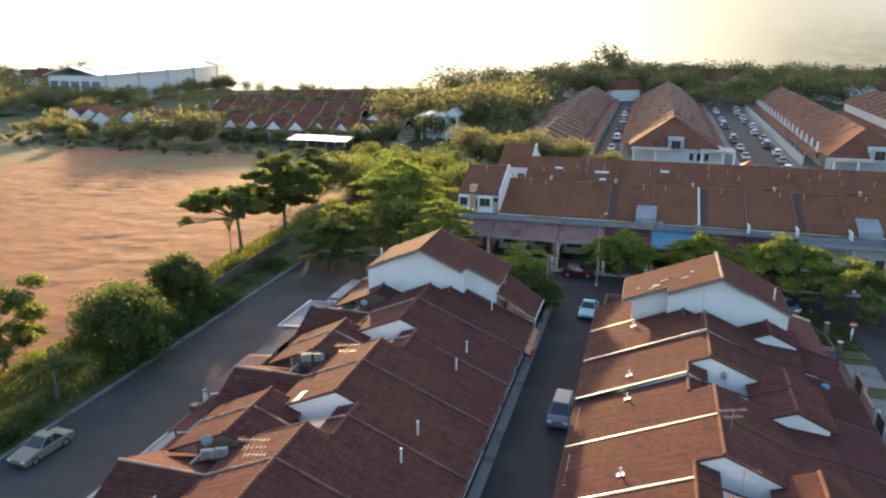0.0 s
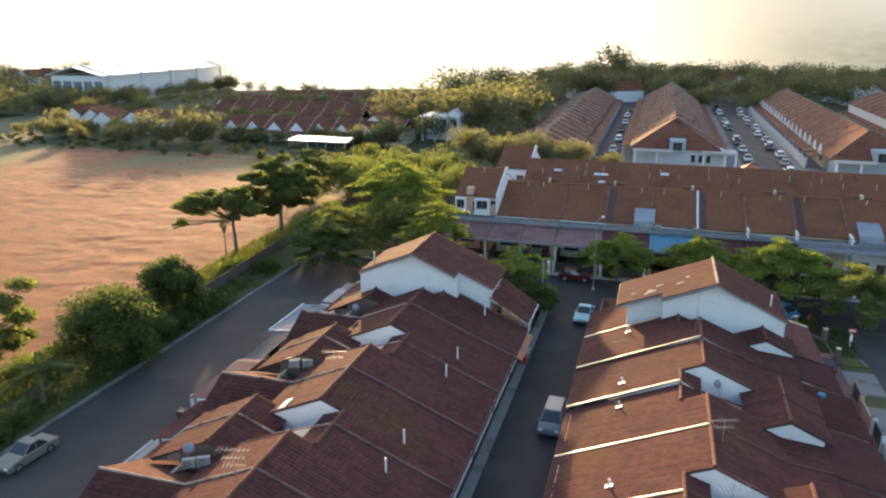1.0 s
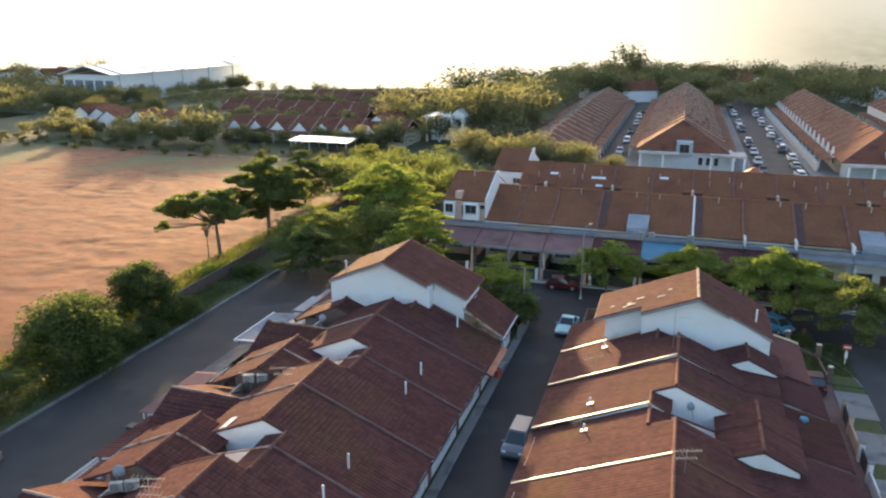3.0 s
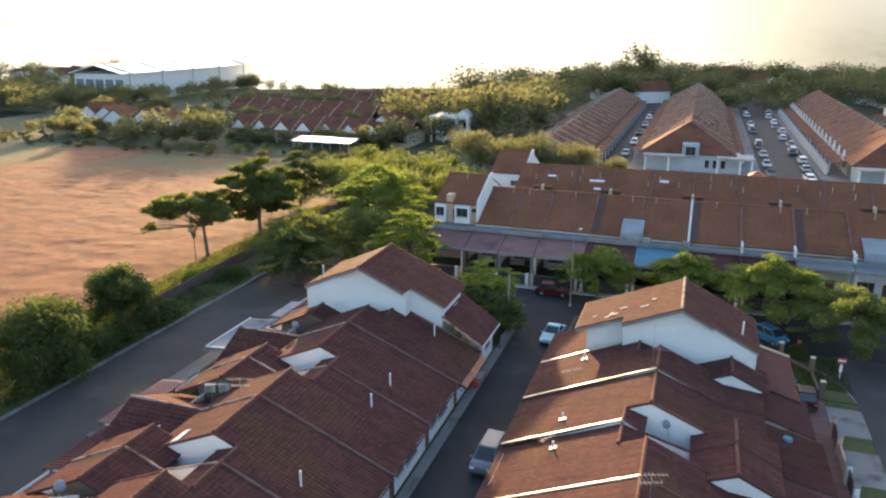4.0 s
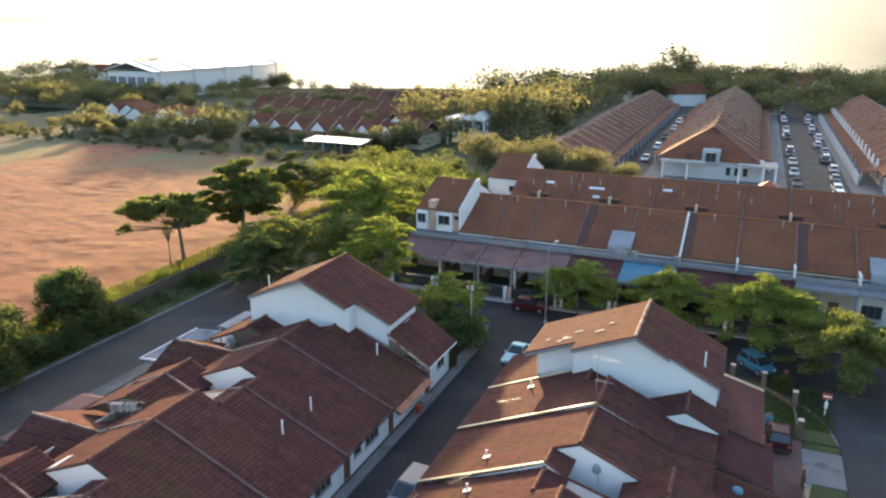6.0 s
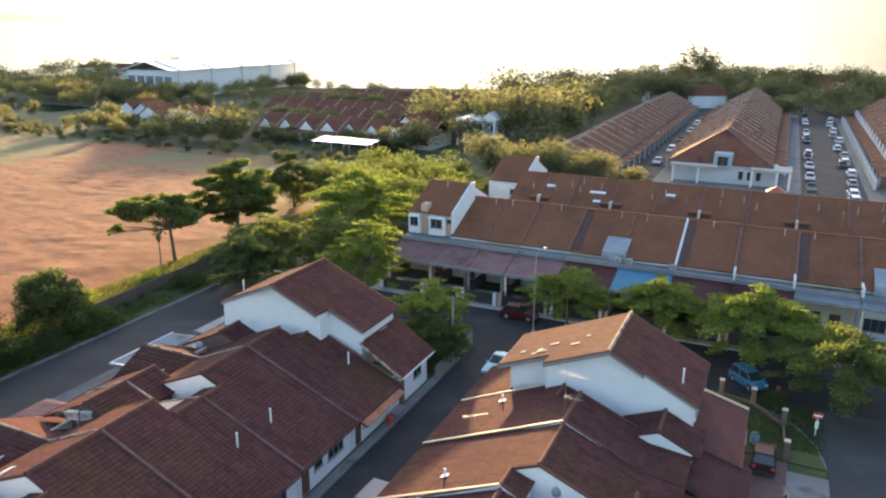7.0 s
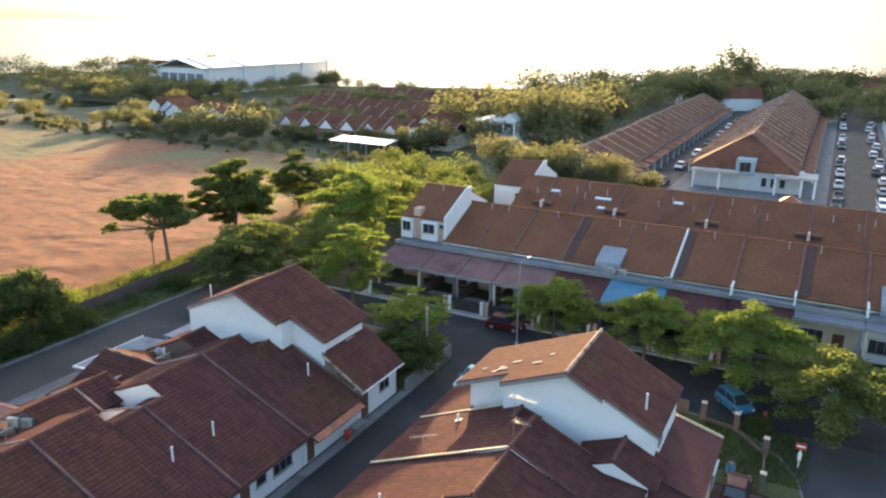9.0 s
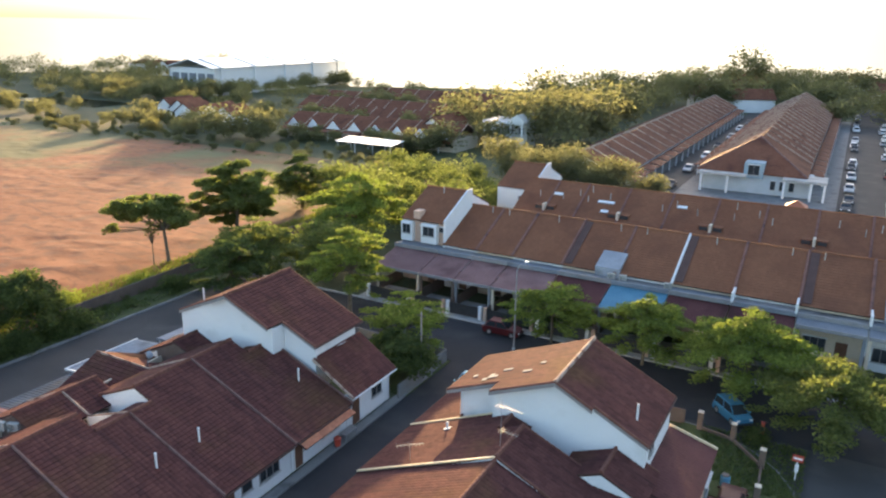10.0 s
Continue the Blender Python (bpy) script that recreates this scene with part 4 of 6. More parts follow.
    Mesh().slab((x0 + 0.05, b[0], b[1]), (x1 - 0.05, b[0], b[1]), (x1 - 0.05, a[0], a[1]), (x0 + 0.05, a[0], a[1]), 0.05).ob("carport_sheet", front, h, "ribbed carport roof sheet")
    m = Mesh()
    for i in range(int(w / 0.4)):
        x = x0 + 0.2 + i * 0.4
        m.slab((x - 0.05, b[0], b[1] + 0.04), (x + 0.05, b[0], b[1] + 0.04), (x + 0.05, a[0], a[1] + 0.04), (x - 0.05, a[0], a[1] + 0.04), 0.04)
    m.ob("carport_ribs", front, h)
    Mesh().box(x0 + 0.05, x1 - 0.05, b[0] - 0.1, b[0], b[1] - 0.3, b[1] + 0.01).ob("carport_fascia", M_SOFFIT, h)
    for x in (x0 + 0.2, x1 - 0.2):
        Mesh().box(x - 0.14, x + 0.14, b[0] + 0.1, b[0] + 0.38, 0, b[1] - 0.02, 0.02).ob("pillar", (M_LEDGE, M_CREAM, M_BROWNWALL)[seed % 3], h)
    Mesh().box(x0 + 0.05, x0 + 0.17, 90.0, 97.4, 0, 1.3, 0.02).ob("side_fence", M_BROWNWALL, h)
    window_at(h, x0 + 1.7, yE + 0.4, 0.9, 0, -1, 2.0, 1.4, 3)
    Mesh().box(x1 - 2.3, x1 - 1.3, yE + 0.34, yE + 0.4, 0.1, 2.15, 0.02).ob("door", M_WOOD, h, "dark wooden front door")
    gate = thing("gate", xm, 89.9, 0, "dark metal driveway gate between posts", "gate", "driveway gates")
    Mesh().box(x0 + 0.5, x1 - 0.5, 89.87, 89.93, 0.2, 0.28).box(x0 + 0.5, x1 - 0.5, 89.87, 89.93, 1.35, 1.43).ob("rail", M_DARK, gate)
    Mesh().box(x0 + 0.5, x1 - 0.5, 89.89, 89.91, 0.28, 1.35).ob("panel", M_DARK, gate)
    for x in (x0 + 0.3, x1 - 0.3):
        Mesh().box(x - 0.17, x + 0.17, 89.7, 90.05, 0, 1.6, 0.03).ob("gatepost", M_WHITE if seed % 2 else M_PINK, gate)
    if box:
        bx = x0 + box
        Mesh().prism([(96.9, 4.8), (99.9, 5.9), (99.9, 6.72), (97.0, 5.75)], "x", bx - 1.3, bx + 1.3).ob("dormer_box", M_SHEET, h, "low pale grey box on the roof slope")
    # roof clutter: stub vents
    vx = x0 + w * (0.25 + 0.5 * ((seed * 7) % 3) / 2)
    Mesh().tube([(vx, yR - 1.0, zR - 0.6), (vx, yR - 1.0, zR + 0.35)], 0.06, 6).ob("vent_pipe", M_CONC, h)
    return h


mid_unit(-25.2, -19.4, two=True, front=M_METAL_PINK, seed=301)
MID_X = [-19.4, -15.0, -10.6, -4.8, 1.0, 6.8, 12.6, 18.4, 24.2, 30.0, 35.8, 41.6, 47.4, 53.2]
FRONTS = [M_METAL_PINK, M_METAL_PINK, M_METAL_PINK, M_METAL_RED, M_METAL_BLUE, M_METAL_RED, M_METAL_RED, None, None, M_METAL_RED, None, M_METAL_RED, M_METAL_RED]
for i in range(13):
    mid_unit(MID_X[i], MID_X[i + 1], False, FRONTS[i], {3: 5.0, 8: 2.4}.get(i, 0.0), i in (6, 8), 302 + i)


def second_unit(x0, x1, two=False, seed=0):
    """Houses back to back with the middle terrace."""
    h = thing("terrace_house", (x0 + x1) / 2, 123, 0, "terrace house with haze-pale brown tiled roof and small roof vents", "house", "rear terrace houses")
    yE, yR, zE, zR = 117.0, 124.0, 5.2, 8.5
    if two:
        yE, yR, zE, zR = 124.5, 131.0, 6.6, 9.3
    u = yR - yE
    roof_plane(h, "roof", (x0 + 0.05, yE, zE), (x1 - 0.05, yE, zE), (0, u, zR - zE), M_TILE_HAZED, False, seed, 0.4, 0.5)
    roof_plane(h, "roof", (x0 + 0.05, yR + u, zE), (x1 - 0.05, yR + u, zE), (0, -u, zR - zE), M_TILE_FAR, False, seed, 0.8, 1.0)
    Mesh().box(x0, x1, yE + 0.3, yR + u - 0.3, 0, zE - 0.15).ob("wall", M_WHITE, h)
    for x in (x0 + 0.07, x1 - 0.07):
        Mesh().prism([(yE + 0.3, zE - 0.15), (yR + u - 0.3, zE - 0.15), (yR, zR - 0.15)], "x", x - 0.06, x + 0.06).ob("party_wall", M_WHITE, h)
    ridge_caps(h, [(x1, yE, zE + 0.03), (x1, yR, zR + 0.06)], M_SEAM, 0.32, 0.14, "party_capping")
    ridge_caps(h, [(x0, yR, zR), (x1, yR, zR)], M_TILE_HAZED)
    if two:
        Mesh().prism([(yE - 0.2, 4.0), (yR + 0.6, 4.0), (yR + 0.6, zR + 0.3), (yR - 0.6, zR + 0.3), (yE - 0.2, zE + 0.4)], "x", x1 + 0.01, x1 + 0.22).ob("gable_wall", M_WHITE, h, "raised white gable wall")
        Mesh().box(x0 + 0.2, x1 - 0.1, yE - 0.1, yE + 0.3, 3.6, zE - 0.2).ob("front_wall", M_WHITE, h)
        window_at(h, x1 - 1.4, yE - 0.1, 4.6, 0, -1, 1.2, 0.9, 2)
    else:
        # low lean-to on the back lane, a raised dark skylight and vents
        roof_plane(h, "lean_to_roof", (x0 + 0.1, 111.9, 3.2), (x1 - 0.1, 111.9, 3.2), (0, 5.0, 1.7), M_TILE_FAR, False, seed, 0.5, 0.6)
        Mesh().box(x0, x1, 112.2, 117.3, 0, 3.0).ob("kitchen_wall", M_WHITE, h)
        xm = (x0 + x1) / 2
        for sx in (-1, 1) if seed % 2 == 0 else ():
            xc = x1 + sx * 0.85
            box = Mesh().prism([(118.0, 5.5), (119.0, 6.0), (119.0, 6.3), (118.0, 6.22)], "x", xc - 0.58, xc + 0.58).ob("roof_box", M_TILE_HAZED, h, "small brown box with a dark opening on the roof")
            Mesh().box(xc - 0.50, xc + 0.50, 117.93, 118.0, 5.6, 6.12).ob("opening", M_DARK, box)
        if seed % 2 == 0:
            Mesh().box(x1 - 0.16, x1 + 0.16, 117.5, 118.6, 5.2, 6.5, 0.03).ob("upstand", M_CREAM, h)
        for i in range(1 + seed % 3):
            vx = x0 + (0.16 + 0.24 * ((seed * 3 + i * 2) % 4)) * (x1 - x0)
            Mesh().tube([(vx, 120.4 + i, 6.5 + 0.5 * i), (vx, 120.4 + i, 7.7 + 0.5 * i)], 0.06, 6).ob("vent_pipe", M_CONC, h)
    return h


second_unit(-25.2, -19.6, True, 401)
vent = thing("roof_vent", 15.6, 126.6, 7.4, "small orange hipped vent roof behind a ridge", "roof vent")
Mesh().box(14.6, 16.6, 125.8, 127.4, 6.9, 8.2).ob("curb", M_CREAM, vent)
Mesh().loft([[(14.3, 125.5, 8.2), (16.9, 125.5, 8.2), (16.9, 127.7, 8.2), (14.3, 127.7, 8.2)], [(15.55, 126.55, 9.0), (15.65, 126.55, 9.0), (15.65, 126.65, 9.0), (15.55, 126.65, 9.0)]]).ob("hip_roof", M_ORANGE_AWN, vent)
for x, y, z, w in ((-7.2, 120.4, 7.0, 2.2), (-6.9, 118.6, 6.15, 1.0), (-14.2, 120.9, 7.25, 1.2), (2.6, 121.2, 7.4, 1.2)):
    sheet = thing("roof_sheet", x, y, z, "glinting clear sheet let into the rear roof", "roof sheet", "clear roof sheets")
    Mesh().slab((x - w / 2, y, z), (x + w / 2, y, z), (x + w / 2, y + 0.45, z + 0.2), (x - w / 2, y + 0.45, z + 0.2), 0.1).ob("glazing", M_SKYLIGHT, sheet)
    Mesh().box(x - w / 2 - 0.04, x + w / 2 + 0.04, y - 0.05, y, z - 0.14, z + 0.02).ob("frame", M_GALV, sheet)
for i in range(13):
    second_unit(MID_X[i], MID_X[i + 1], False, 402 + i)


# ---- far terraces along the far street ----
def far_unit(name_label, width, w_along, zE, zR, front, seed, gables=False):
    """A unit of a far row, about its own base: ridge along y."""
    h = thing("terrace_house", 0, 0, 0, name_label, "house", "far terrace houses")
    hw = width / 2
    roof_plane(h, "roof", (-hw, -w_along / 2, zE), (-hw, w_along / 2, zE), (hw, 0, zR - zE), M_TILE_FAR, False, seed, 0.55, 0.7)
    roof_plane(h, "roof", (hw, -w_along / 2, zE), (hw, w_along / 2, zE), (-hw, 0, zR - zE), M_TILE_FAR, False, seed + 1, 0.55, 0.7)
    ridge_caps(h, [(-hw, w_along / 2, zE + 0.05), (0, w_along / 2, zR + 0.1), (hw, w_along / 2, zE + 0.05)], M_CAP, 0.24, 0.16, "party_capping")
    Mesh().box(-hw + 0.5, hw - 0.5, -w_along / 2 + 0.02, w_along / 2 - 0.02, 0, zE - 0.05).ob("wall", front, h)
    Mesh().prism([(-hw + 0.5, zE - 0.05), (hw - 0.5, zE - 0.05), (0, zR - 0.2)], "y", -w_along / 2 + 0.02, -w_along / 2 + 0.2).ob("gable_wall", front, h)
    for sx in (-1, 1):
        window_at(h, sx * (hw - 0.5), 1.2, 1.2, sx, 0, 1.8, 1.2, 2, simple=True)
        Mesh().slab((sx * hw, -w_along / 2 + 0.4, 2.9), (sx * (hw + 2.6), -w_along / 2 + 0.4, 2.5), (sx * (hw + 2.6), w_along / 2 - 0.4, 2.5), (sx * hw, w_along / 2 - 0.4, 2.9), 0.06).ob("porch_roof", M_TILE_FAR, h)
        Mesh().box(sx * (hw + 2.4) - 0.1, sx * (hw + 2.4) + 0.1, -0.1, 0.1, 0, 2.6).ob("post", M_WHITE, h)
    if gables:
        sx = -1 if gables == "street" else 1
        Mesh().prism([(-w_along / 2 + 1.2, 3.0), (w_along / 2 - 1.2, 3.0), (0, 5.1)], "x", *sorted((sx * (hw - 0.1), sx * (hw + 0.15)))).ob("porch_gable", M_WHITE, h)
        if sx < 0:
            Mesh().box(-hw - 3.4, -hw - 3.2, -w_along / 2 + 0.2, w_along / 2 - 0.2, 0, 1.5).ob("front_wall", M_CREAM, h)
            for y in (-w_along / 2 + 0.4, 0.0):
                Mesh().box(-hw - 3.55, -hw - 3.05, y - 0.25, y + 0.25, 0, 2.2, 0.03).ob("gatepost", M_WHITE, h)
    return h


def far_row(x, y0, y1, width, step, zE, zR, front, label, seed, gables=False):
    first = far_unit(label, width, step, zE, zR, front, seed, gables)
    y = y0 + step / 2
    first.location = (x, y, 0)
    while y + step < y1:
        y += step
        copy_thing(first, Matrix.Translation((x, y, 0)))


far_row(-23.5, 158, 300, 16, 6.6, 3.3, 7.0, M_WHITE, "far white terrace house with a brown tiled roof", 501)
far_row(5.0, 182.6, 305, 19, 6.6, 3.8, 9.2, M_PALEBLUE, "far pale blue terrace house with brown tiled roof and pale cappings", 511)
far_row(44.5, 178.1, 300, 17, 6.6, 3.8, 8.6, M_CREAM, "far cream terrace house with a brown tiled roof and small gables", 521, "street")
far_row(70.5, 181.1, 280, 18, 6.6, 5.4, 9.4, M_WHITE, "far white two-storey terrace house with a brown tiled roof", 531)
far_row(97.0, 176, 280, 18, 6.6, 5.4, 9.4, M_WHITE, "far white two-storey terrace house with a brown tiled roof", 541)


def row_head(x, y, w, wall, label, top=8.5, upper=True):
    """The broad house that closes a far row: porches, upper window box, columns."""
    h = thing("corner_house", x, y, 0, label, "house", "far corner houses")
    Mesh().box(x - w / 2, x + w / 2, y, y + 6, 0, 3.6).ob("wall", wall, h)
    Mesh().box(x - w / 2 - 0.5, x - 1.5, y - 2.6, y + 3, 3.3, 3.75, 0.05).ob("porch_roof", M_GREYWALL, h, "pale flat porch roof")
    Mesh().box(x + w / 4, x + w / 2 + 2.5, y - 2.6, y + 3, 3.3, 3.75, 0.05).ob("porch_roof", M_GREYWALL, h, "pale flat porch roof")
    for q in (-w / 2, -w / 4, w / 4 + 0.3, w / 2, w / 2 + 2.2):
        Mesh().box(x + q - 0.2, x + q + 0.2, y - 2.4, y - 2.0, 0, 3.3, 0.02).ob("pillar", M_WHITE, h)
    hip = Mesh()
    lo, hi = (x - w / 2 - 1.2, x + w / 2 - 0.8), (x - 1.0, y + 10.0, top)
    hip.loft([[(lo[0], y - 0.6, 3.75 + q), (lo[1], y - 0.6, 3.75 + q), (hi[0], hi[1], hi[2] + q)] for q in (0.0, 0.16)])
    hip.ob("hip_roof", M_TILE_FAR, h, "brown tiled hip roof")
    for e in lo:
        Mesh().loft([[(e, y - 0.6, 3.75 + q), (e, y + 10.0, 3.75 + q), (hi[0], hi[1], hi[2] + q)] for q in (0.0, 0.16)]).ob("side_roof", M_TILE_FAR, h)
    for e in lo:
        ridge_caps(h, [(e, y - 0.6, 3.9), (hi[0], hi[1], hi[2] + 0.14)], M_CAP_SHADE, 0.3, 0.14, "hip_cap")
    if upper:
        Mesh().box(x - 2.2, x + 1.2, y - 0.9, y + 2.5, 3.0, 5.9, 0.05).ob("window_box", M_BLUEWALL, h, "blue-grey projecting upper window")
        window_at(h, x - 0.5, y - 0.9, 3.6, 0, -1, 2.0, 1.9, 2)
        for q in (3.0, 4.6, 6.2):
            window_at(h, x + q, y, 1.0, 0, -1, 0.9, 1.7, 1)
    return h


row_head(6.0, 172.5, 19, M_PALEBLUE, "far pale blue corner house with flat porches and tall window", 9.3)
row_head(45.5, 168.0, 18, M_BLUEWALL, "far blue-grey two-storey corner house with white columns", 8.7)
row_head(71.5, 171.0, 18, M_BLUEWALL, "far blue-grey two-storey corner house with white columns", 9.5)


# ---- houses beyond the field ----
def gable_house(name_label, w, d, zE, zR, wall, seed):
    """A small detached or terrace house with its gable to the front."""
    h = thing("house", 0, 0, 0, name_label, "house", "houses beyond the field")
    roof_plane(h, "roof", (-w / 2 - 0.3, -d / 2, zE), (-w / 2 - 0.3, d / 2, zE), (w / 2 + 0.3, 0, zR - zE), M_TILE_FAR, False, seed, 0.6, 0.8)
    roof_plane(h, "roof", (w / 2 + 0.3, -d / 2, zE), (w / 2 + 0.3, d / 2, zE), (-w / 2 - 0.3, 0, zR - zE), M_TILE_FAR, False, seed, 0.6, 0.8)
    Mesh().prism([(-w / 2, 0), (w / 2, 0), (w / 2, zE - 0.1), (0, zR - 0.25), (-w / 2, zE - 0.1)], "y", -d / 2 + 0.3, d / 2 - 0.3).ob("wall", wall, h)
    window_at(h, -w / 4, -d / 2 + 0.3, 1.0, 0, -1, 1.3, 1.3, 2, simple=True)
    window_at(h, w / 4, -d / 2 + 0.3, 1.0, 0, -1, 1.3, 1.3, 2, simple=True)
    return h


gh = gable_house("white gabled house beyond the field", 6.4, 12, 3.4, 6.0, M_WHITE, 601)
gh.location = (-174, 198, 0)
lowrow = far_unit("terrace house beyond the field with brown roof and white porch gable", 13, 6.6, 3.2, 6.2, M_CREAM, 611, True)
lowrow.location, lowrow.rotation_euler = (-112, 188, 0), (0, 0, radians(-90))
plain = far_unit("terrace house beyond the field with a brown tiled roof", 13, 6.6, 3.2, 6.2, M_CREAM, 613)
plain.location, plain.rotation_euler = (-112, 207, 0), (0, 0, radians(-90))
for unit, yy, xx0, xx1 in ((lowrow, 188, -105.4, -60), (plain, 207, -105.4, -84), (plain, 228, -140, -70), (lowrow, 247, -152, -118), (plain, 268, -140, -50)):
    x = xx0
    while x < xx1:
        copy_thing(unit, pose(x, yy, 0, 0, 0, -90))
        x += 6.6
for x, y, r in ((-158, 190, 12), (-150, 193, 12), (-142, 190, 12), (-167, 196, 12)):
    copy_thing(gh, pose(x, y, 0, 0, 0, r))
wh = thing("pavilion", -56, 196, 0, "white open two-storey house front with columns and flat roof", "house")
Mesh().box(-61, -50, 193, 203, 6.4, 6.9, 0.05).ob("roof", M_WHITE, wh)
Mesh().box(-60.5, -50.5, 197, 202.5, 0, 6.4).ob("wall", M_WHITE, wh)
Mesh().prism([(-54, 6.9), (-49.5, 6.9), (-51.7, 8.8)], "y", 193, 203).ob("gable", M_WHITE, wh)
for x in (-60.5, -57, -53.5, -50.5):
    Mesh().box(x - 0.25, x + 0.25, 193.4, 193.9, 0, 6.4, 0.03).ob("column", M_WHITE, wh)
for x in (-58.5, -55, -52):
    window_at(wh, x, 197, 3.6, 0, -1, 1.4, 1.6, 2)
wg = copy_thing(gh, pose(-72, 194, 0) @ Matrix.Scale(1.25, 4))
shed = thing("long_shed", -80, 171, 0, "long low shed with a pale sheet roof", "shed")
Mesh().slab((-88, 168, 2.6), (-72, 168, 2.6), (-72, 174, 3.1), (-88, 174, 3.1), 0.08).ob("roof", M_SKYLIGHT, shed)
for x in (-87.5, -82.5, -77.5, -72.5):
    for y in (168.3, 173.7):
        Mesh().box(x - 0.1, x + 0.1, y - 0.1, y + 0.1, 0, 2.6).ob("post", M_GREYWALL, shed)

fac = thing("factory", -224, 320, 0, "long pale factory shed with ribbed metal roof and blue-white walls", "factory")
Mesh().box(-237, -212, 252, 420, 0, 11.0).ob("wall", M_WHITE, fac)
Mesh().slab((-211, 250, 11.2), (-211, 422, 11.2), (-224.5, 422, 14.6), (-224.5, 250, 14.6), 0.3).ob("roof", M_SKYLIGHT, fac)
Mesh().slab((-224.5, 250, 14.6), (-224.5, 422, 14.6), (-238, 422, 11.2), (-238, 250, 11.2), 0.3).ob("roof", M_SKYLIGHT, fac)
for i in range(9):
    y = 255 + i * 20
    Mesh().slab((-210.9, y, 11.4), (-210.9, y + 0.8, 11.4), (-224.4, y + 0.8, 14.8), (-224.4, y, 14.8), 0.2).ob("roof_rib", M_METAL_BLUE, fac)
    Mesh().box(-211.9, -211.2, y, y + 0.9, 0, 10.9).ob("column", M_WHITE, fac)
for i in range(5):
    Mesh().box(-236 + i * 5.0, -232.5 + i * 5.0, 251.6, 251.98, 4.5, 8.8).ob("window_band", M_LEDGE, fac)


# ---- trees ----
def leaf_cloud(rng, centres, radii, n, size, flat=0.6, out=None, stretch=1.0):
    """Leaf clumps gathered about several sprays, thinning outwards; each clump a bent pair of blades.
    out: the point that the sprays reach away from, stretch: how far."""
    c = np.asarray(centres, float)
    r = np.asarray(radii, float)
    pick = rng.choice(len(c), n, p=(r ** 2) / (r ** 2).sum())
    d = rng.normal(size=(n, 3))
    d *= (np.minimum(np.linalg.norm(d, axis=1), 2.3) / np.linalg.norm(d, axis=1) * 0.56)[:, None]
    d[:, 2] *= flat
    if out is not None:
        o = (c - np.asarray(out, float))[:, :2]
        o /= np.linalg.norm(o, axis=1)[:, None] + 1e-6
        w = o[pick]
        along = (d[:, :2] * w).sum(1)
        d[:, :2] += w * (along * (stretch - 1))[:, None]
        d[:, 2] -= along * 0.16
    p = c[pick] + d * r[pick][:, None]
    a = rng.normal(size=(n, 3))
    a[:, 2] *= 0.45
    a /= np.linalg.norm(a, axis=1)[:, None]
    b = np.cross(a, rng.normal(size=(n, 3)) * np.array([1, 1, 0.6]) + np.array([0, 0, 0.7]))
    b /= np.linalg.norm(b, axis=1)[:, None]
    s = size * (0.5 + rng.random(n))
    a, b = a * s[:, None], b * (s * 0.5)[:, None]
    up = np.cross(a, b)
    up /= np.linalg.norm(up, axis=1)[:, None]
    up *= (s * 0.25)[:, None]
    v = np.stack([p - a, p - b * 0.9 + up, p + a, p + b * 0.9 + up], axis=1).reshape(-1, 3)
    return v


def cloud_mesh(name, v, material, parent=None, label=""):
    n = len(v) // 4
    me = bpy.data.meshes.new(name)
    f = np.arange(n * 4).reshape(-1, 4)
    me.from_pydata(v.tolist(), [], f.tolist())
    me.materials.append(material)
    o = new(name, me)
    if parent is not None:
        o.parent = parent
    if label:
        o["label"] = label
    return o


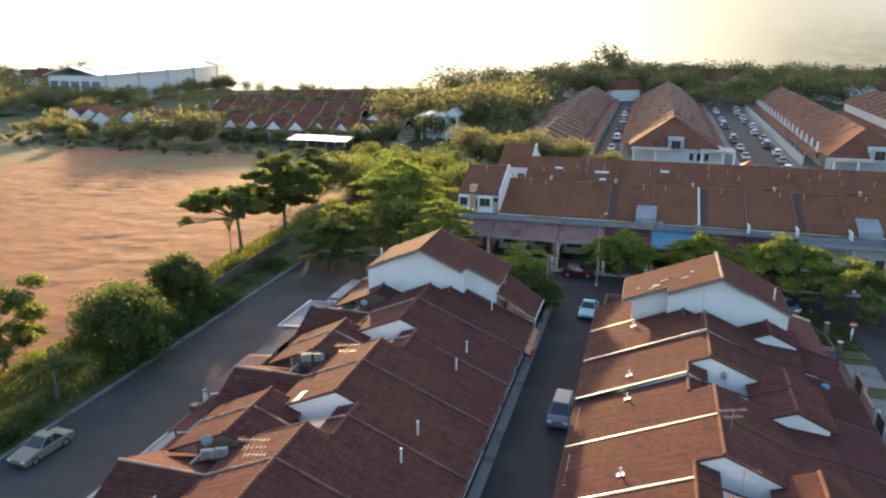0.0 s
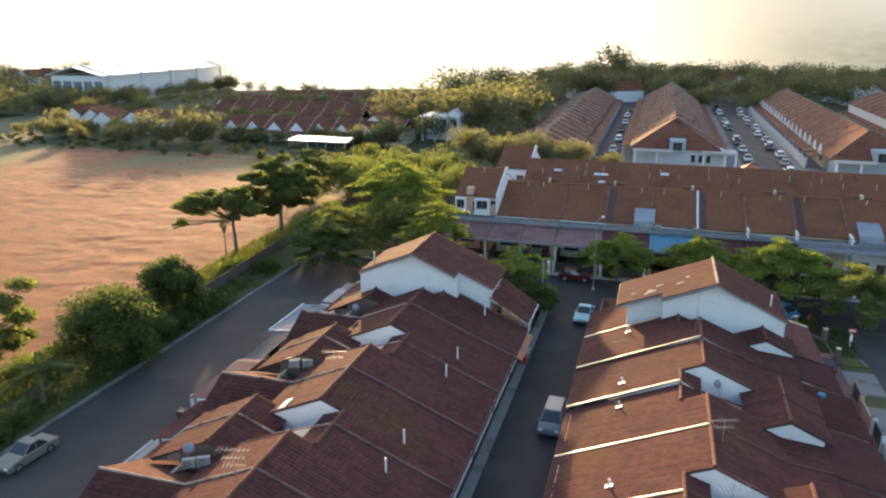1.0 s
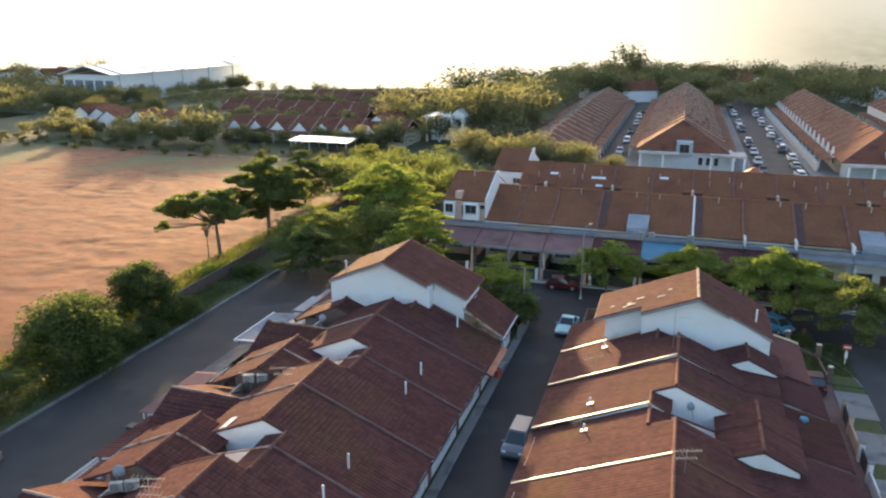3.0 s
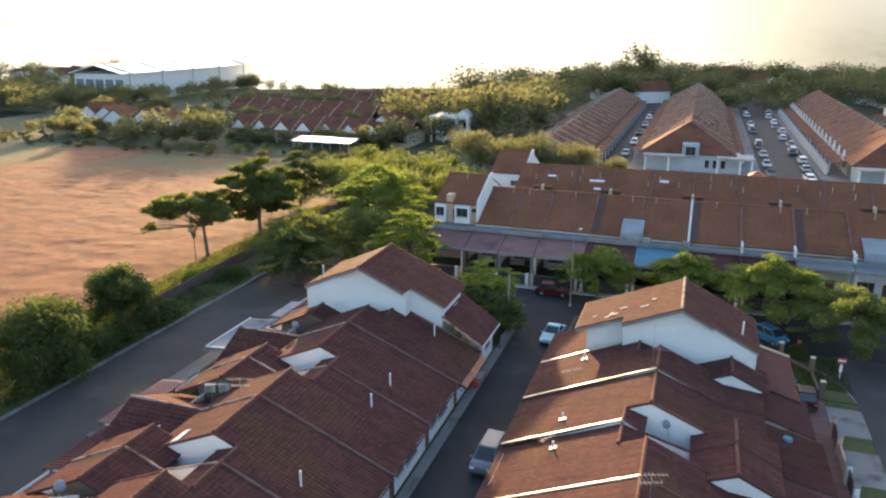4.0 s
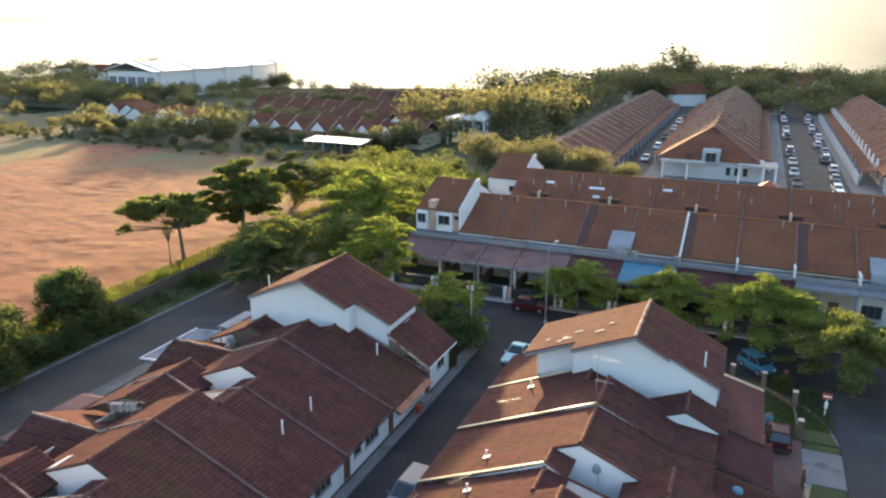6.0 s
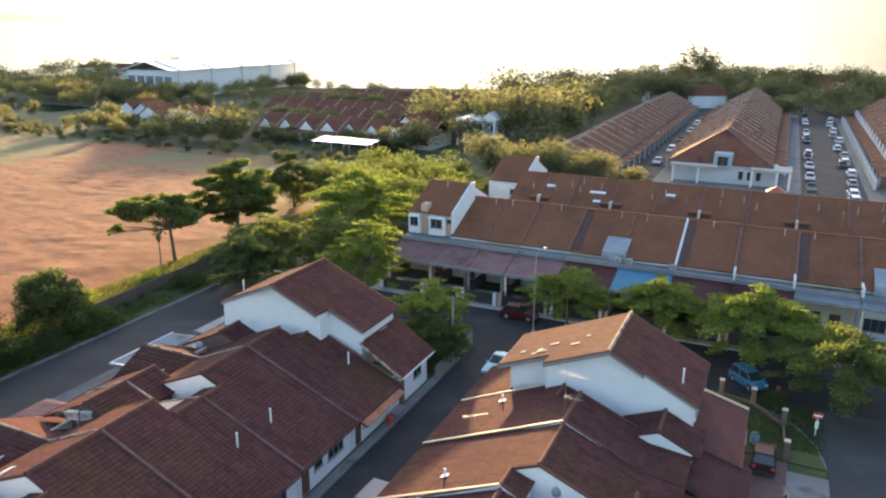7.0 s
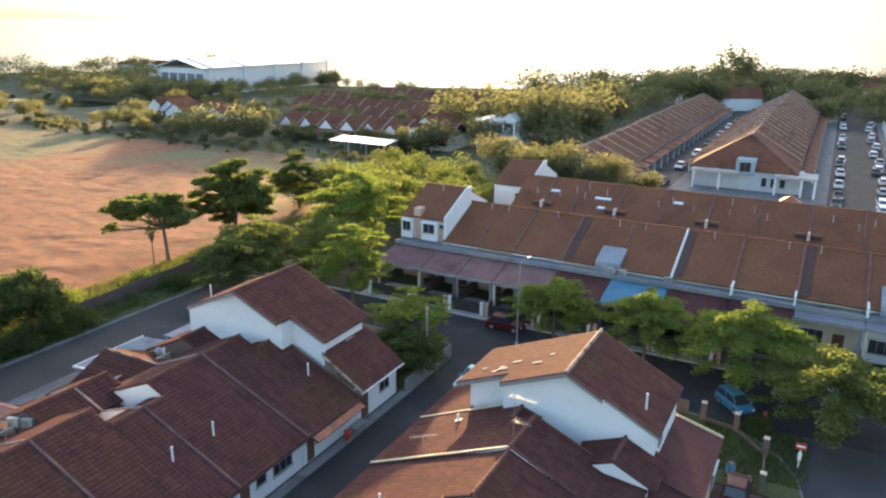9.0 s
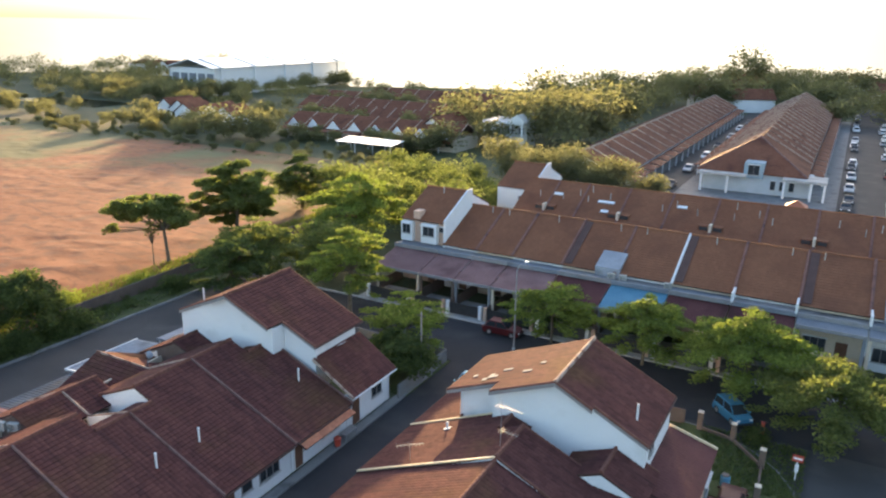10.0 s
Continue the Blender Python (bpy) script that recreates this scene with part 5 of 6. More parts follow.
def tree(name, label, height, spread, kind, leaf, seed, n=5200, size=0.26, trunk=0.2, shift=0.0, low=0.30, lobes=()):
    """A tree about its own base: trunk, limbs, a crown of leaf clumps. kind: round, umbrella, open, loose (from low upwards)
    or lobed (clumps gathered in lobes: aside, deep, height, radius)."""
    rng = np.random.default_rng(seed)
    t = thing(name, 0, 0, 0, label, "tree")
    tb = Mesh()
    lean = rng.normal(size=2) * 0.25 + np.array([shift, 0.0])
    fork = height * (0.30 if kind == "round" else 0.48)
    pts = [(0, 0, -0.1), (lean[0] * 0.1, lean[1] * 0.3, fork * 0.5), (lean[0] * (0.15 if shift else 1.0), lean[1], fork)]
    tb.tube(pts, [trunk * 1.25, trunk, trunk * 0.8], 8)
    tb.ob("trunk", M_BARK, t)
    lb = Mesh()
    cen, rad = [], []
    k = {"round": 48, "umbrella": 84, "open": 30, "loose": 30, "lobed": 13 * len(lobes)}[kind]
    for i in range(k):
        a = i * 2.4 + rng.random() * 0.7
        q = math.sqrt((i + 0.6) / k)
        rr = spread * q * 0.88 * (0.8 + 0.4 * rng.random())
        if kind == "round":
            z = height * (0.20 + 0.68 * math.sqrt(max(0.0, 1 - q * q * 0.92))) - rng.random() ** 2 * height * 0.45
            s = spread * (0.16 + 0.15 * rng.random())
        elif kind == "umbrella":
            z = height * (0.95 - 0.36 * q * q + 0.05 * rng.normal()) - rng.random() ** 1.5 * height * 0.30
            s = spread * (0.085 + 0.085 * rng.random())
        elif kind == "loose":
            rr = spread * math.sqrt(rng.random()) * 0.9
            z = height * (low + (0.95 - low) * rng.random())
            s = spread * (0.15 + 0.10 * rng.random())
        else:
            z = height * (0.95 - 0.17 * rng.random() - 0.12 * q * q)
            s = spread * (0.17 + 0.12 * rng.random())
        c = (lean[0] + rr * math.cos(a), lean[1] + rr * math.sin(a), z)
        if kind == "lobed":
            lx, ly, z, lr = lobes[i // 13]
            v = Vector(rng.normal(size=3)).normalized() * lr * (0.30 + 0.75 * rng.random())
            c = (0.86 * lx - 0.5 * ly + v.x, 0.5 * lx + 0.86 * ly + v.y, z + 0.7 * v.z)
            rr, a, z, s = math.hypot(c[0] - lean[0], c[1] - lean[1]), math.atan2(c[1] - lean[1], c[0] - lean[0]), c[2], lr * (0.20 + 0.16 * rng.random())
        cen.append(c)
        rad.append(s)
        mid = (lean[0] + 0.5 * rr * math.cos(a), lean[1] + 0.5 * rr * math.sin(a), fork + (z - fork) * 0.62)
        if i % 3 == 0 or kind == "open":
            lb.tube([pts[-1], mid, c], [trunk * 0.45, trunk * 0.25, trunk * 0.06], 5)
        elif i % 3 == 1:
            e = Vector(c) + Vector(rng.normal(size=3)) * s * 0.4
            lb.tube([mid, tuple(e)], [trunk * 0.2, trunk * 0.05], 4)
    tagged(lb.ob("branchwork", M_BARK, t), kind="stuff")
    flat, reach = {"round": (0.72, 1.2), "umbrella": (0.21, 1.75), "open": (0.28, 1.3), "loose": (0.55, 1.1), "lobed": (0.52, 1.3)}[kind]
    cloud_mesh("crown", leaf_cloud(rng, cen, rad, int(n * 1.55), size * 0.72, flat, (lean[0], lean[1], 0), reach), leaf, t)
    return t


def plant(t, x, y, turn=0.0, scale=1.0):
    return copy_thing(t, pose(x, y, 0, 0, 0, turn) @ Matrix.Scale(scale, 4))


def place(t, x, y, turn=0.0):
    t.location, t.rotation_euler = (x, y, 0), (0, 0, radians(turn))
    return t


# by the side road and the field
place(tree("mango_tree", "dense dark green round tree beside the road", 7.2, 5.0, "round", M_LEAF_DARK, 11, 11000, 0.24), -45.9, 52.4)
place(tree("mango_tree", "dense dark green round tree beside the road", 7.0, 3.6, "round", M_LEAF_DARK, 12, 8000, 0.24), -46.9, 63.6)
place(tree("shade_tree", "open light green tree with loose clumps beside the field", 8.6, 4.2, "loose", M_LEAF_MID, 14, 7000, 0.26), -54.0, 47.5)
place(tree("shade_tree", "flat-topped green tree with a bare trunk by the field", 9.4, 5.0, "lobed", M_LEAF_MID, 15, 10500, 0.29, 0.22, -0.4,
           lobes=((-5.0, 0, 6.6, 2.5), (-3.2, 1.5, 7.4, 2.1), (-1.2, -0.5, 8.0, 2.4), (0.8, 1.0, 7.2, 2.3), (2.6, -0.6, 5.8, 2.1), (-6.9, 0.5, 4.4, 1.1), (0.4, 2.2, 5.6, 1.8))), -53.2, 86.5)
place(tree("sapling", "thin bare-stemmed sapling beside the field", 6.4, 1.0, "open", M_LEAF_MID, 16, 200, 0.2, 0.07), -53.6, 84.5)
place(tree("shade_tree", "dense dark green tree at the end of the side road", 11.4, 6.2, "lobed", M_LEAF_MID, 17, 21000, 0.31, 0.25,
           lobes=((-0.8, 0, 10.6, 2.4), (1.9, 0.6, 9.3, 2.8), (-2.8, 0.4, 8.3, 2.6), (4.0, -0.4, 7.4, 2.7), (0.2, -0.6, 6.8, 2.9), (-4.2, -0.5, 5.6, 2.4), (2.4, 1.4, 4.8, 2.6), (-1.5, 0.8, 4.0, 2.4))), -52.5, 98.0)
place(tree("shade_tree", "broad green tree at the road corner", 7.4, 5.6, "umbrella", M_LEAF_MID, 18, 8000, 0.26), -38.8, 87.5)
place(tree("shade_tree", "dark bushy tree at the road corner", 7.2, 4.4, "umbrella", M_LEAF_DARK, 19, 8500, 0.24), -37.4, 81.5)
place(tree("shade_tree", "feathery bright green street tree", 9.6, 4.3, "umbrella", M_LEAF_LIGHT, 20, 9500, 0.22), -24.0, 85.0)
place(tree("shade_tree", "tall bright green tree in morning light", 11.0, 7.0, "umbrella", M_LEAF_LIGHT, 21, 12000, 0.28), -35.6, 103.0)
place(tree("shade_tree", "tall open green tree at the field corner", 9.8, 4.0, "umbrella", M_LEAF_DARK, 22, 7000, 0.26), -56.5, 117.0)
place(tree("shade_tree", "broad green tree behind the corner", 8.0, 5.0, "round", M_LEAF_MID, 23, 7000, 0.26), -32.5, 93.5)
# street trees along the cross road
place(tree("street_tree", "small flat-topped bright green street tree", 6.2, 4.3, "umbrella", M_LEAF_LIGHT, 31, 7500, 0.20, 0.12), -2.4, 88.4)
place(tree("street_tree", "flat-topped bright green street tree", 6.4, 4.5, "umbrella", M_LEAF_LIGHT, 32, 8500, 0.20, 0.13), 6.6, 88.0)
place(tree("street_tree", "broad flat-topped bright green street tree", 6.9, 6.2, "umbrella", M_LEAF_LIGHT, 33, 15000, 0.20, 0.15), 15.6, 87.4)
place(tree("street_tree", "broad green street tree at the corner", 6.2, 5.7, "umbrella", M_LEAF_MID, 34, 15000, 0.20, 0.15), 22.6, 82.0)
# corner garden
place(tree("garden_tree", "layered garden tree with yellow-green top", 6.2, 3.8, "umbrella", M_LEAF_LIGHT, 35, 5600, 0.20, 0.12), -12.6, 78.4)
place(tree("garden_tree", "dense dark garden tree beside the lane", 4.4, 2.4, "round", M_LEAF_DARK, 36, 5200, 0.20, 0.12), -10.0, 74.6)
place(tree("garden_tree", "dense dark garden tree beside the lane", 4.0, 2.2, "round", M_LEAF_DARK, 37, 4600, 0.20, 0.12), -13.2, 76.0)


def bush(label, r, h, leaf, seed, n=2200):
    rng = np.random.default_rng(seed)
    cen = [(rng.normal() * r * 0.35, rng.normal() * r * 0.35, h * (0.35 + 0.25 * rng.random())) for _ in range(6)]
    b = thing("bush", 0, 0, 0, label, "bush", "bushes")
    cloud_mesh("leaves", leaf_cloud(rng, cen, [r * 0.8] * 6, int(n * 1.4), 0.13, h / r * 0.6), leaf, b)
    m = Mesh()
    for c in cen:
        m.tube([(0, 0, 0), c], [0.05, 0.02], 5)
    m.ob("stemwork", M_BARK, b)
    return b


b1 = place(bush("low dark green bush by the road", 1.6, 2.0, M_LEAF_DARK, 41), -45.0, 67.6)
for i, (x, y, s) in enumerate(((-45.2, 40.5, 0.7), (-48.5, 36.5, 1.1), (-46, 33, 0.9), (-44.8, 38.0, 0.9), (-44.4, 54.2, 0.9), (-44.6, 58.4, 1.0), (-44.4, 61.8, 0.9), (-44.5, 65.2, 0.8), (-45.6, 80.5, 0.8), (-44.6, 35.0, 0.8), (-3.9, 90.6, 0.8), (-6.4, 91.0, 0.9), (17.5, 79.3, 0.5))):
    plant(b1, x, y, 50 * i, s)
b2 = place(bush("yellow-green bush lit by the sun", 1.7, 1.9, M_LEAF_LIGHT, 42), -50.5, 70.0)
for i, (x, y, s) in enumerate(((-51.6, 48.5, 0.8), (-52.5, 40.5, 1.1), (-49.5, 79.0, 0.8), (-20.5, 77.5, 0.9), (-28, 78, 0.8))):
    plant(b2, x, y, 70 * i, s)


def palm(x, y, h, seed):
    rng = np.random.default_rng(seed)
    p = thing("palm", 0, 0, 0, "young palm with long drooping grey-green fronds", "palm")
    Mesh().tube([(0, 0, -0.1), (0.1, 0, h * 0.5), (0.15, 0.1, h)], [0.2, 0.15, 0.13], 8).ob("trunk", M_BARK, p)
    for i in range(15):
        a = i * 2.4
        L, m = 3.1 + 0.8 * rng.random(), Mesh()
        rise = 0.9 - 1.5 * (i / 15)
        prev = None
        for q in range(9):
            s = q / 8
            r, z = L * s, h + rise * L * 0.6 * s - 1.5 * s * s
            c = (0.15 + r * math.cos(a), 0.1 + r * math.sin(a), z)
            if prev:
                m.tube([prev, c], 0.02, 4)
                for sg in (-1, 1):
                    ln = 0.55 * (1 - 0.5 * s)
                    tx, ty = -math.sin(a) * sg * ln + math.cos(a) * 0.25, math.cos(a) * sg * ln + math.sin(a) * 0.25
                    for o in (0.0, 0.33, 0.66):
                        b = tuple(prev[k] + (c[k] - prev[k]) * o for k in range(3))
                        m.add([b, (b[0] + tx * 0.5 + 0.07 * math.cos(a), b[1] + ty * 0.5 + 0.07 * math.sin(a), b[2] + 0.06), (b[0] + tx, b[1] + ty, b[2] - 0.18), (b[0] + tx * 0.5 - 0.07 * math.cos(a), b[1] + ty * 0.5 - 0.07 * math.sin(a), b[2] + 0.02)], [(0, 1, 2, 3)])
            prev = c
        m.fix = False
        m.ob("frond", M_LEAF_DARK, p)
    p.location = (x, y, 0)
    return p


palm(-45.3, 44.0, 3.4, 51)
rgw = np.random.default_rng(91)
cen = [(rgw.uniform(-47.2, -43.6), rgw.uniform(28, 84), 0.15 + 0.3 * rgw.random()) for _ in range(260)]
single(cloud_mesh("undergrowth", leaf_cloud(rgw, cen, [0.7] * 260, 15000, 0.11, 0.5), M_LEAF_DARK), "dark undergrowth and weeds under the roadside trees", "undergrowth", kind="stuff")


# ---- far woods and scrub ----
def woods(name, label, spots, seed, leaf=None, per=170, fine=1.0):
    rng = np.random.default_rng(seed)
    out = []
    for x, y, h, r in spots:
        k = 7
        cen = [(x + rng.normal() * r * 0.4, y + rng.normal() * r * 0.4, h * (0.42 + 0.42 * rng.random())) for _ in range(k)]
        out.append(leaf_cloud(rng, cen, [r * 0.6] * k, int(per * 1.9), (0.060 * r + 0.13) * fine, 0.75))
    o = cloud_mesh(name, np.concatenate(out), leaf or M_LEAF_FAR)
    return single(o, label, "trees", kind="stuff")


def scatter(rng, n, x0, x1, y0, y1, h0, h1, keep=None):
    out = []
    while len(out) < n:
        x, y = rng.uniform(x0, x1), rng.uniform(y0, y1)
        if keep is None or keep(x, y):
            h = rng.uniform(h0, h1)
            out.append((x, y, h, h * rng.uniform(0.42, 0.6)))
    return out


def off_sun(x, y):
    """Clear of the bright air under the sun."""
    return not 9.0 < math.degrees(math.atan2(-x, y)) < 37.0


rg = np.random.default_rng(77)
woods("scrub_edge", "scrubby bushes along the far edge of the field", scatter(rg, 120, -200, -62, 152, 168, 0.8, 2.6), 1, M_LEAF_FAR, 160)
woods("scrub_field", "weeds and low shrubs scattered over the field", scatter(rg, 900, -200, -62, 118, 153, 0.25, 0.6) + scatter(rg, 350, -200, -112, 95, 140, 0.2, 0.5), 2, M_LEAF_MID, 9)
woods("field_trees", "trees between the field and the houses beyond", scatter(rg, 22, -170, -66, 162, 178, 4.0, 6.5) + scatter(rg, 16, -112, -62, 174, 181, 2.5, 4.5) + scatter(rg, 26, -150, -62, 196, 204, 4.5, 7) + scatter(rg, 26, -150, -62, 236, 242, 5, 8) + [(-128, 170, 8, 6), (-119, 172, 8.5, 6.5), (-111, 168, 7, 5), (-68, 176, 6, 4.5), (-64, 180, 7, 4.5)] + scatter(rg, 30, -260, -150, 165, 230, 3, 7), 3, None, 420)
woods("corner_trees", "green trees behind the end of the middle terrace", scatter(rg, 34, -62, -28, 112, 148, 4, 7.5), 4, M_LEAF_MID, 1100, 0.66)
woods("crown_trees", "broad dark crowns behind the middle terrace", [(-21, 150, 9, 4.5), (-14, 152, 8, 3.8), (-28, 148, 9.5, 4.8), (-36, 157, 9, 4.5), (-17, 146, 7, 3.2), (-25, 154, 8.5, 4), (-8, 149, 5.5, 2.8), (-32, 151, 7.5, 3.6)], 5, M_LEAF_FAR, 2600, 0.6)
woods("factory_trees", "trees before the factory", scatter(rg, 80, -262, -200, 224, 248, 5, 8) + scatter(rg, 60, -208, -192, 245, 420, 5, 7.5), 12, None, 300)
woods("town_trees", "trees among the houses of the distance", scatter(rg, 120, -330, -60, 205, 310, 4, 7, lambda x, y: not (-250 < x < -200 and y > 240)), 6, None, 260)
woods("row_end_trees", "trees at the end of the far streets", scatter(rg, 120, -60, 160, 312, 400, 7, 14, off_sun) + scatter(rg, 50, -75, -36, 190, 330, 7, 15) + [(15, 296, 8, 5), (20, 304, 9, 5.5), (33, 296, 9, 5), (38, 306, 8, 5), (12, 303, 8, 5), (-22, 372, 22, 10), (-17, 380, 20, 9)], 7, None, 420)
woods("distant_woods", "wooded distance beyond the streets", scatter(rg, 260, -420, 330, 395, 470, 6, 12, off_sun), 8, None, 200)
woods("side_woods", "green trees beyond the far streets", scatter(rg, 110, 112, 330, 150, 440, 6, 13), 10, None, 260)
woods("left_woods", "green trees beyond the factory and the field", scatter(rg, 170, -420, -245, 215, 460, 6, 12), 11, None, 220)
town = [(x, y) for x, y, _, _ in scatter(rg, 70, -400, 300, 320, 470, 1, 2, lambda x, y: off_sun(x, y) and not (-260 < x < -200))]
for i, (x, y) in enumerate(town):
    copy_thing(gh, pose(x, y, 0, 0, 0, 30 * (i % 6)) @ Matrix.Scale(1.4, 4))


# grass along the field edge
def grass(name, label, x0, x1, y0, y1, n, h, seed, leaf=None):
    rng = np.random.default_rng(seed)
    p = np.stack([rng.uniform(x0, x1, n), rng.uniform(y0, y1, n), np.full(n, 0.1)], 1)
    a = rng.uniform(0, math.tau, n)
    w = np.stack([np.cos(a), np.sin(a), np.zeros(n)], 1) * 0.05
    hh = h * (0.5 + rng.random(n))
    tip = p + np.stack([rng.normal(size=n) * 0.12, rng.normal(size=n) * 0.12, hh], 1)
    v = np.stack([p - w, p + w, tip + w * 0.3, tip - w * 0.3], 1).reshape(-1, 3)
    return single(cloud_mesh(name, v, leaf or M_GRASS), label, "grass", kind="stuff")


grass("verge_grass", "sunlit yellow-green grass beside the field", -53.5, -48.4, 25, 118, 22000, 0.4, 61)
grass("lawn_grass", "short lawn grass of the corner garden", 13.6, 20.9, 72.2, 79.5, 5000, 0.12, 62, M_LEAF_DARK)


# ---- cars ----
def car(label, c, length=4.2, width=1.68, height=1.5, style="hatch", seed=0):
    """A parked car about its own base, nose to +y: body, cabin, glass, lamps, wheels with rims."""
    t = thing("car", 0, 0, 0, label, "car", "parked cars")
    L, W = length / 2, width / 2
    pm = paint("car_paint_%s" % seed, c)
    zb, zs = 0.22, height * 0.58
    nose = 0.72 if style != "van" else 0.86
    prof = [(-L, zb + 0.12), (-L + 0.1, zb), (L - 0.12, zb), (L, zb + 0.14), (L - 0.03, zs * 0.82), (L * nose - 0.1, zs * 0.98), (L * 0.42, zs + 0.04), (-L * 0.72, zs + 0.05), (-L + 0.07, zs - 0.02)]
    rings = []
    for s, inset in ((-1, 0.0), (-0.94, 0.0), (0.94, 0.0), (1, 0.0)):
        q = 0.93 if abs(s) == 1 else 1.0
        rings.append([(s * W, y * (0.985 if abs(s) == 1 else 1), zb + (z - zb) * q if abs(s) == 1 else z) for y, z in prof])
    Mesh().loft(rings).ob("body", pm, t, smooth=False)
    f, r = {"hatch": (0.42, -0.86), "van": (0.66, -0.93), "sedan": (0.36, -0.62)}[style]
    rf, rr = {"hatch": (0.06, -0.66), "van": (0.26, -0.84), "sedan": (0.02, -0.32)}[style]
    lo = [(-W * 0.93, L * r, zs), (W * 0.93, L * r, zs), (W * 0.93, L * f, zs), (-W * 0.93, L * f, zs)]
    hi = [(-W * 0.76, L * rr, height - 0.06), (W * 0.76, L * rr, height - 0.06), (W * 0.76, L * rf, height - 0.06), (-W * 0.76, L * rf, height - 0.06)]
    Mesh().loft([lo, hi]).ob("cabin", pm, t)

    def pane(name, a, b, c, d, lift):
        q = [Vector(p) for p in (a, b, c, d)]
        mid = sum(q, Vector()) / 4
        nrm = (q[1] - q[0]).cross(q[3] - q[0]).normalized()
        if nrm.dot(mid - Vector((0, 0, zs))) < 0:
            nrm = -nrm
        e = [mid + (p - mid) * 0.90 for p in q]
        Mesh().loft([[tuple(p - nrm * 0.02) for p in e], [tuple(p + nrm * lift) for p in e]]).ob(name, M_GLASS, t, "dark tinted glass")
    pane("rear_window", lo[0], lo[1], hi[1], hi[0], 0.012)
    pane("windscreen", lo[3], lo[2], hi[2], hi[3], 0.012)
    for p, q in ((0, 3), (1, 2)):
        ml, mh = (Vector(lo[p]) + Vector(lo[q])) / 2, (Vector(hi[p]) + Vector(hi[q])) / 2
        pane("side_window", lo[p], ml, mh, hi[p], 0.012)
        pane("side_window", ml, lo[q], hi[q], mh, 0.012)
    top = [(x * 0.9, y + (0.08 if y < L * rr + 0.01 else -0.08), height) for x, y, z in hi]
    Mesh().loft([[(x * 1.03, y * 1.01, height - 0.065) for x, y, z in hi], [(x * 1.0, y, height - 0.03) for x, y, z in hi], top]).ob("roof", pm, t)
    for x in (-1, 1):
        for y in (L * 0.62, -L * 0.6):
            w = Mesh().tube([(x * (W - 0.16), y, 0.31), (x * (W + 0.015), y, 0.31)], 0.31, 14).ob("wheel", M_RUBBER, t)
            Mesh().tube([(x * (W + 0.005), y, 0.31), (x * (W + 0.028), y, 0.31)], 0.19, 10).ob("rim", M_GALV, w)
        Mesh().box(*sorted((x * W * 0.55, x * W * 0.92)), L - 0.10, L - 0.0, zs * 0.66, zs * 0.82, 0.02).ob("headlight", M_SKYLIGHT, t)
        Mesh().box(*sorted((x * W * 0.62, x * W * 0.94)), -L - 0.005, -L + 0.09, zs * 0.74, zs * 0.96, 0.02).ob("tail_light", M_REDPLASTIC, t)
        Mesh().box(*sorted((x * (W + 0.0), x * (W + 0.17))), L * f * 0.86, L * f * 0.86 + 0.1, zs + 0.04, zs + 0.17, 0.03).ob("wing_mirror", pm, t)
    Mesh().box(-W * 0.9, W * 0.9, L - 0.02, L + 0.05, zb + 0.02, zb + 0.2, 0.03).ob("front_bumper", M_DARK, t)
    Mesh().box(-W * 0.9, W * 0.9, -L - 0.05, -L + 0.02, zb + 0.02, zb + 0.22, 0.03).ob("rear_bumper", M_DARK, t)
    Mesh().box(-0.26, 0.26, -L - 0.065, -L - 0.05, zb + 0.24, zb + 0.36).ob("number_plate", M_DARK, t)
    return t


place(car("silver people carrier parked in the back lane", (0.17, 0.18, 0.20), 4.2, 1.7, 1.62, "van", 1), -5.1, 52.6, 178)
place(car("pale blue sedan parked in the back lane", (0.24, 0.47, 0.53), 4.2, 1.66, 1.42, "sedan", 2), -5.0, 75.6, 176)
place(car("beige-silver sedan parked by the kerb of the side road", (0.24, 0.225, 0.19), 4.4, 1.7, 1.42, "sedan", 3), -40.6, 37.4, 176)
place(car("bright blue hatchback parked by the corner garden", (0.045, 0.21, 0.34), 3.3, 1.5, 1.5, "van", 4), 15.3, 82.0, -138)
place(car("dark maroon hatchback parked under the corner house carport", (0.05, 0.010, 0.012), 3.7, 1.6, 1.45, "hatch", 9), 17.0, 69.6, 0)
place(car("dark red hatchback parked before a driveway", (0.085, 0.012, 0.014), 3.9, 1.6, 1.45, "hatch", 5), -7.4, 88.0, -88)
white_car = place(car("white car parked along the far street", (0.72, 0.73, 0.74), 4.4, 1.7, 1.55, "van", 6), 28.4, 164.0, 4)
dark_car = place(car("dark car parked along the far street", (0.05, 0.055, 0.06), 4.3, 1.7, 1.45, "sedan", 7), 21.4, 166.0, 180)
silver_car = place(car("silver car parked along the far street", (0.45, 0.46, 0.47), 4.3, 1.7, 1.45, "hatch", 8), 21.6, 184.0, 180)
for i in range(15):
    plant((white_car, silver_car, white_car, dark_car)[i % 4], 28.5 + 0.5 * (i % 3), 170 + i * 9.0 + (i * 37 % 7), 3 - i % 4)
    if i % 4 != 1:
        plant((dark_car, white_car, silver_car)[i % 3], 21.7 - 0.2 * (i % 2), 173 + i * 10.4 + (i * 23 % 7), 180 + i % 4)
for i in range(7):
    plant((dark_car, silver_car, white_car)[i % 3], -9.0 - 0.3 * (i % 2), 170 + i * 19, 180)


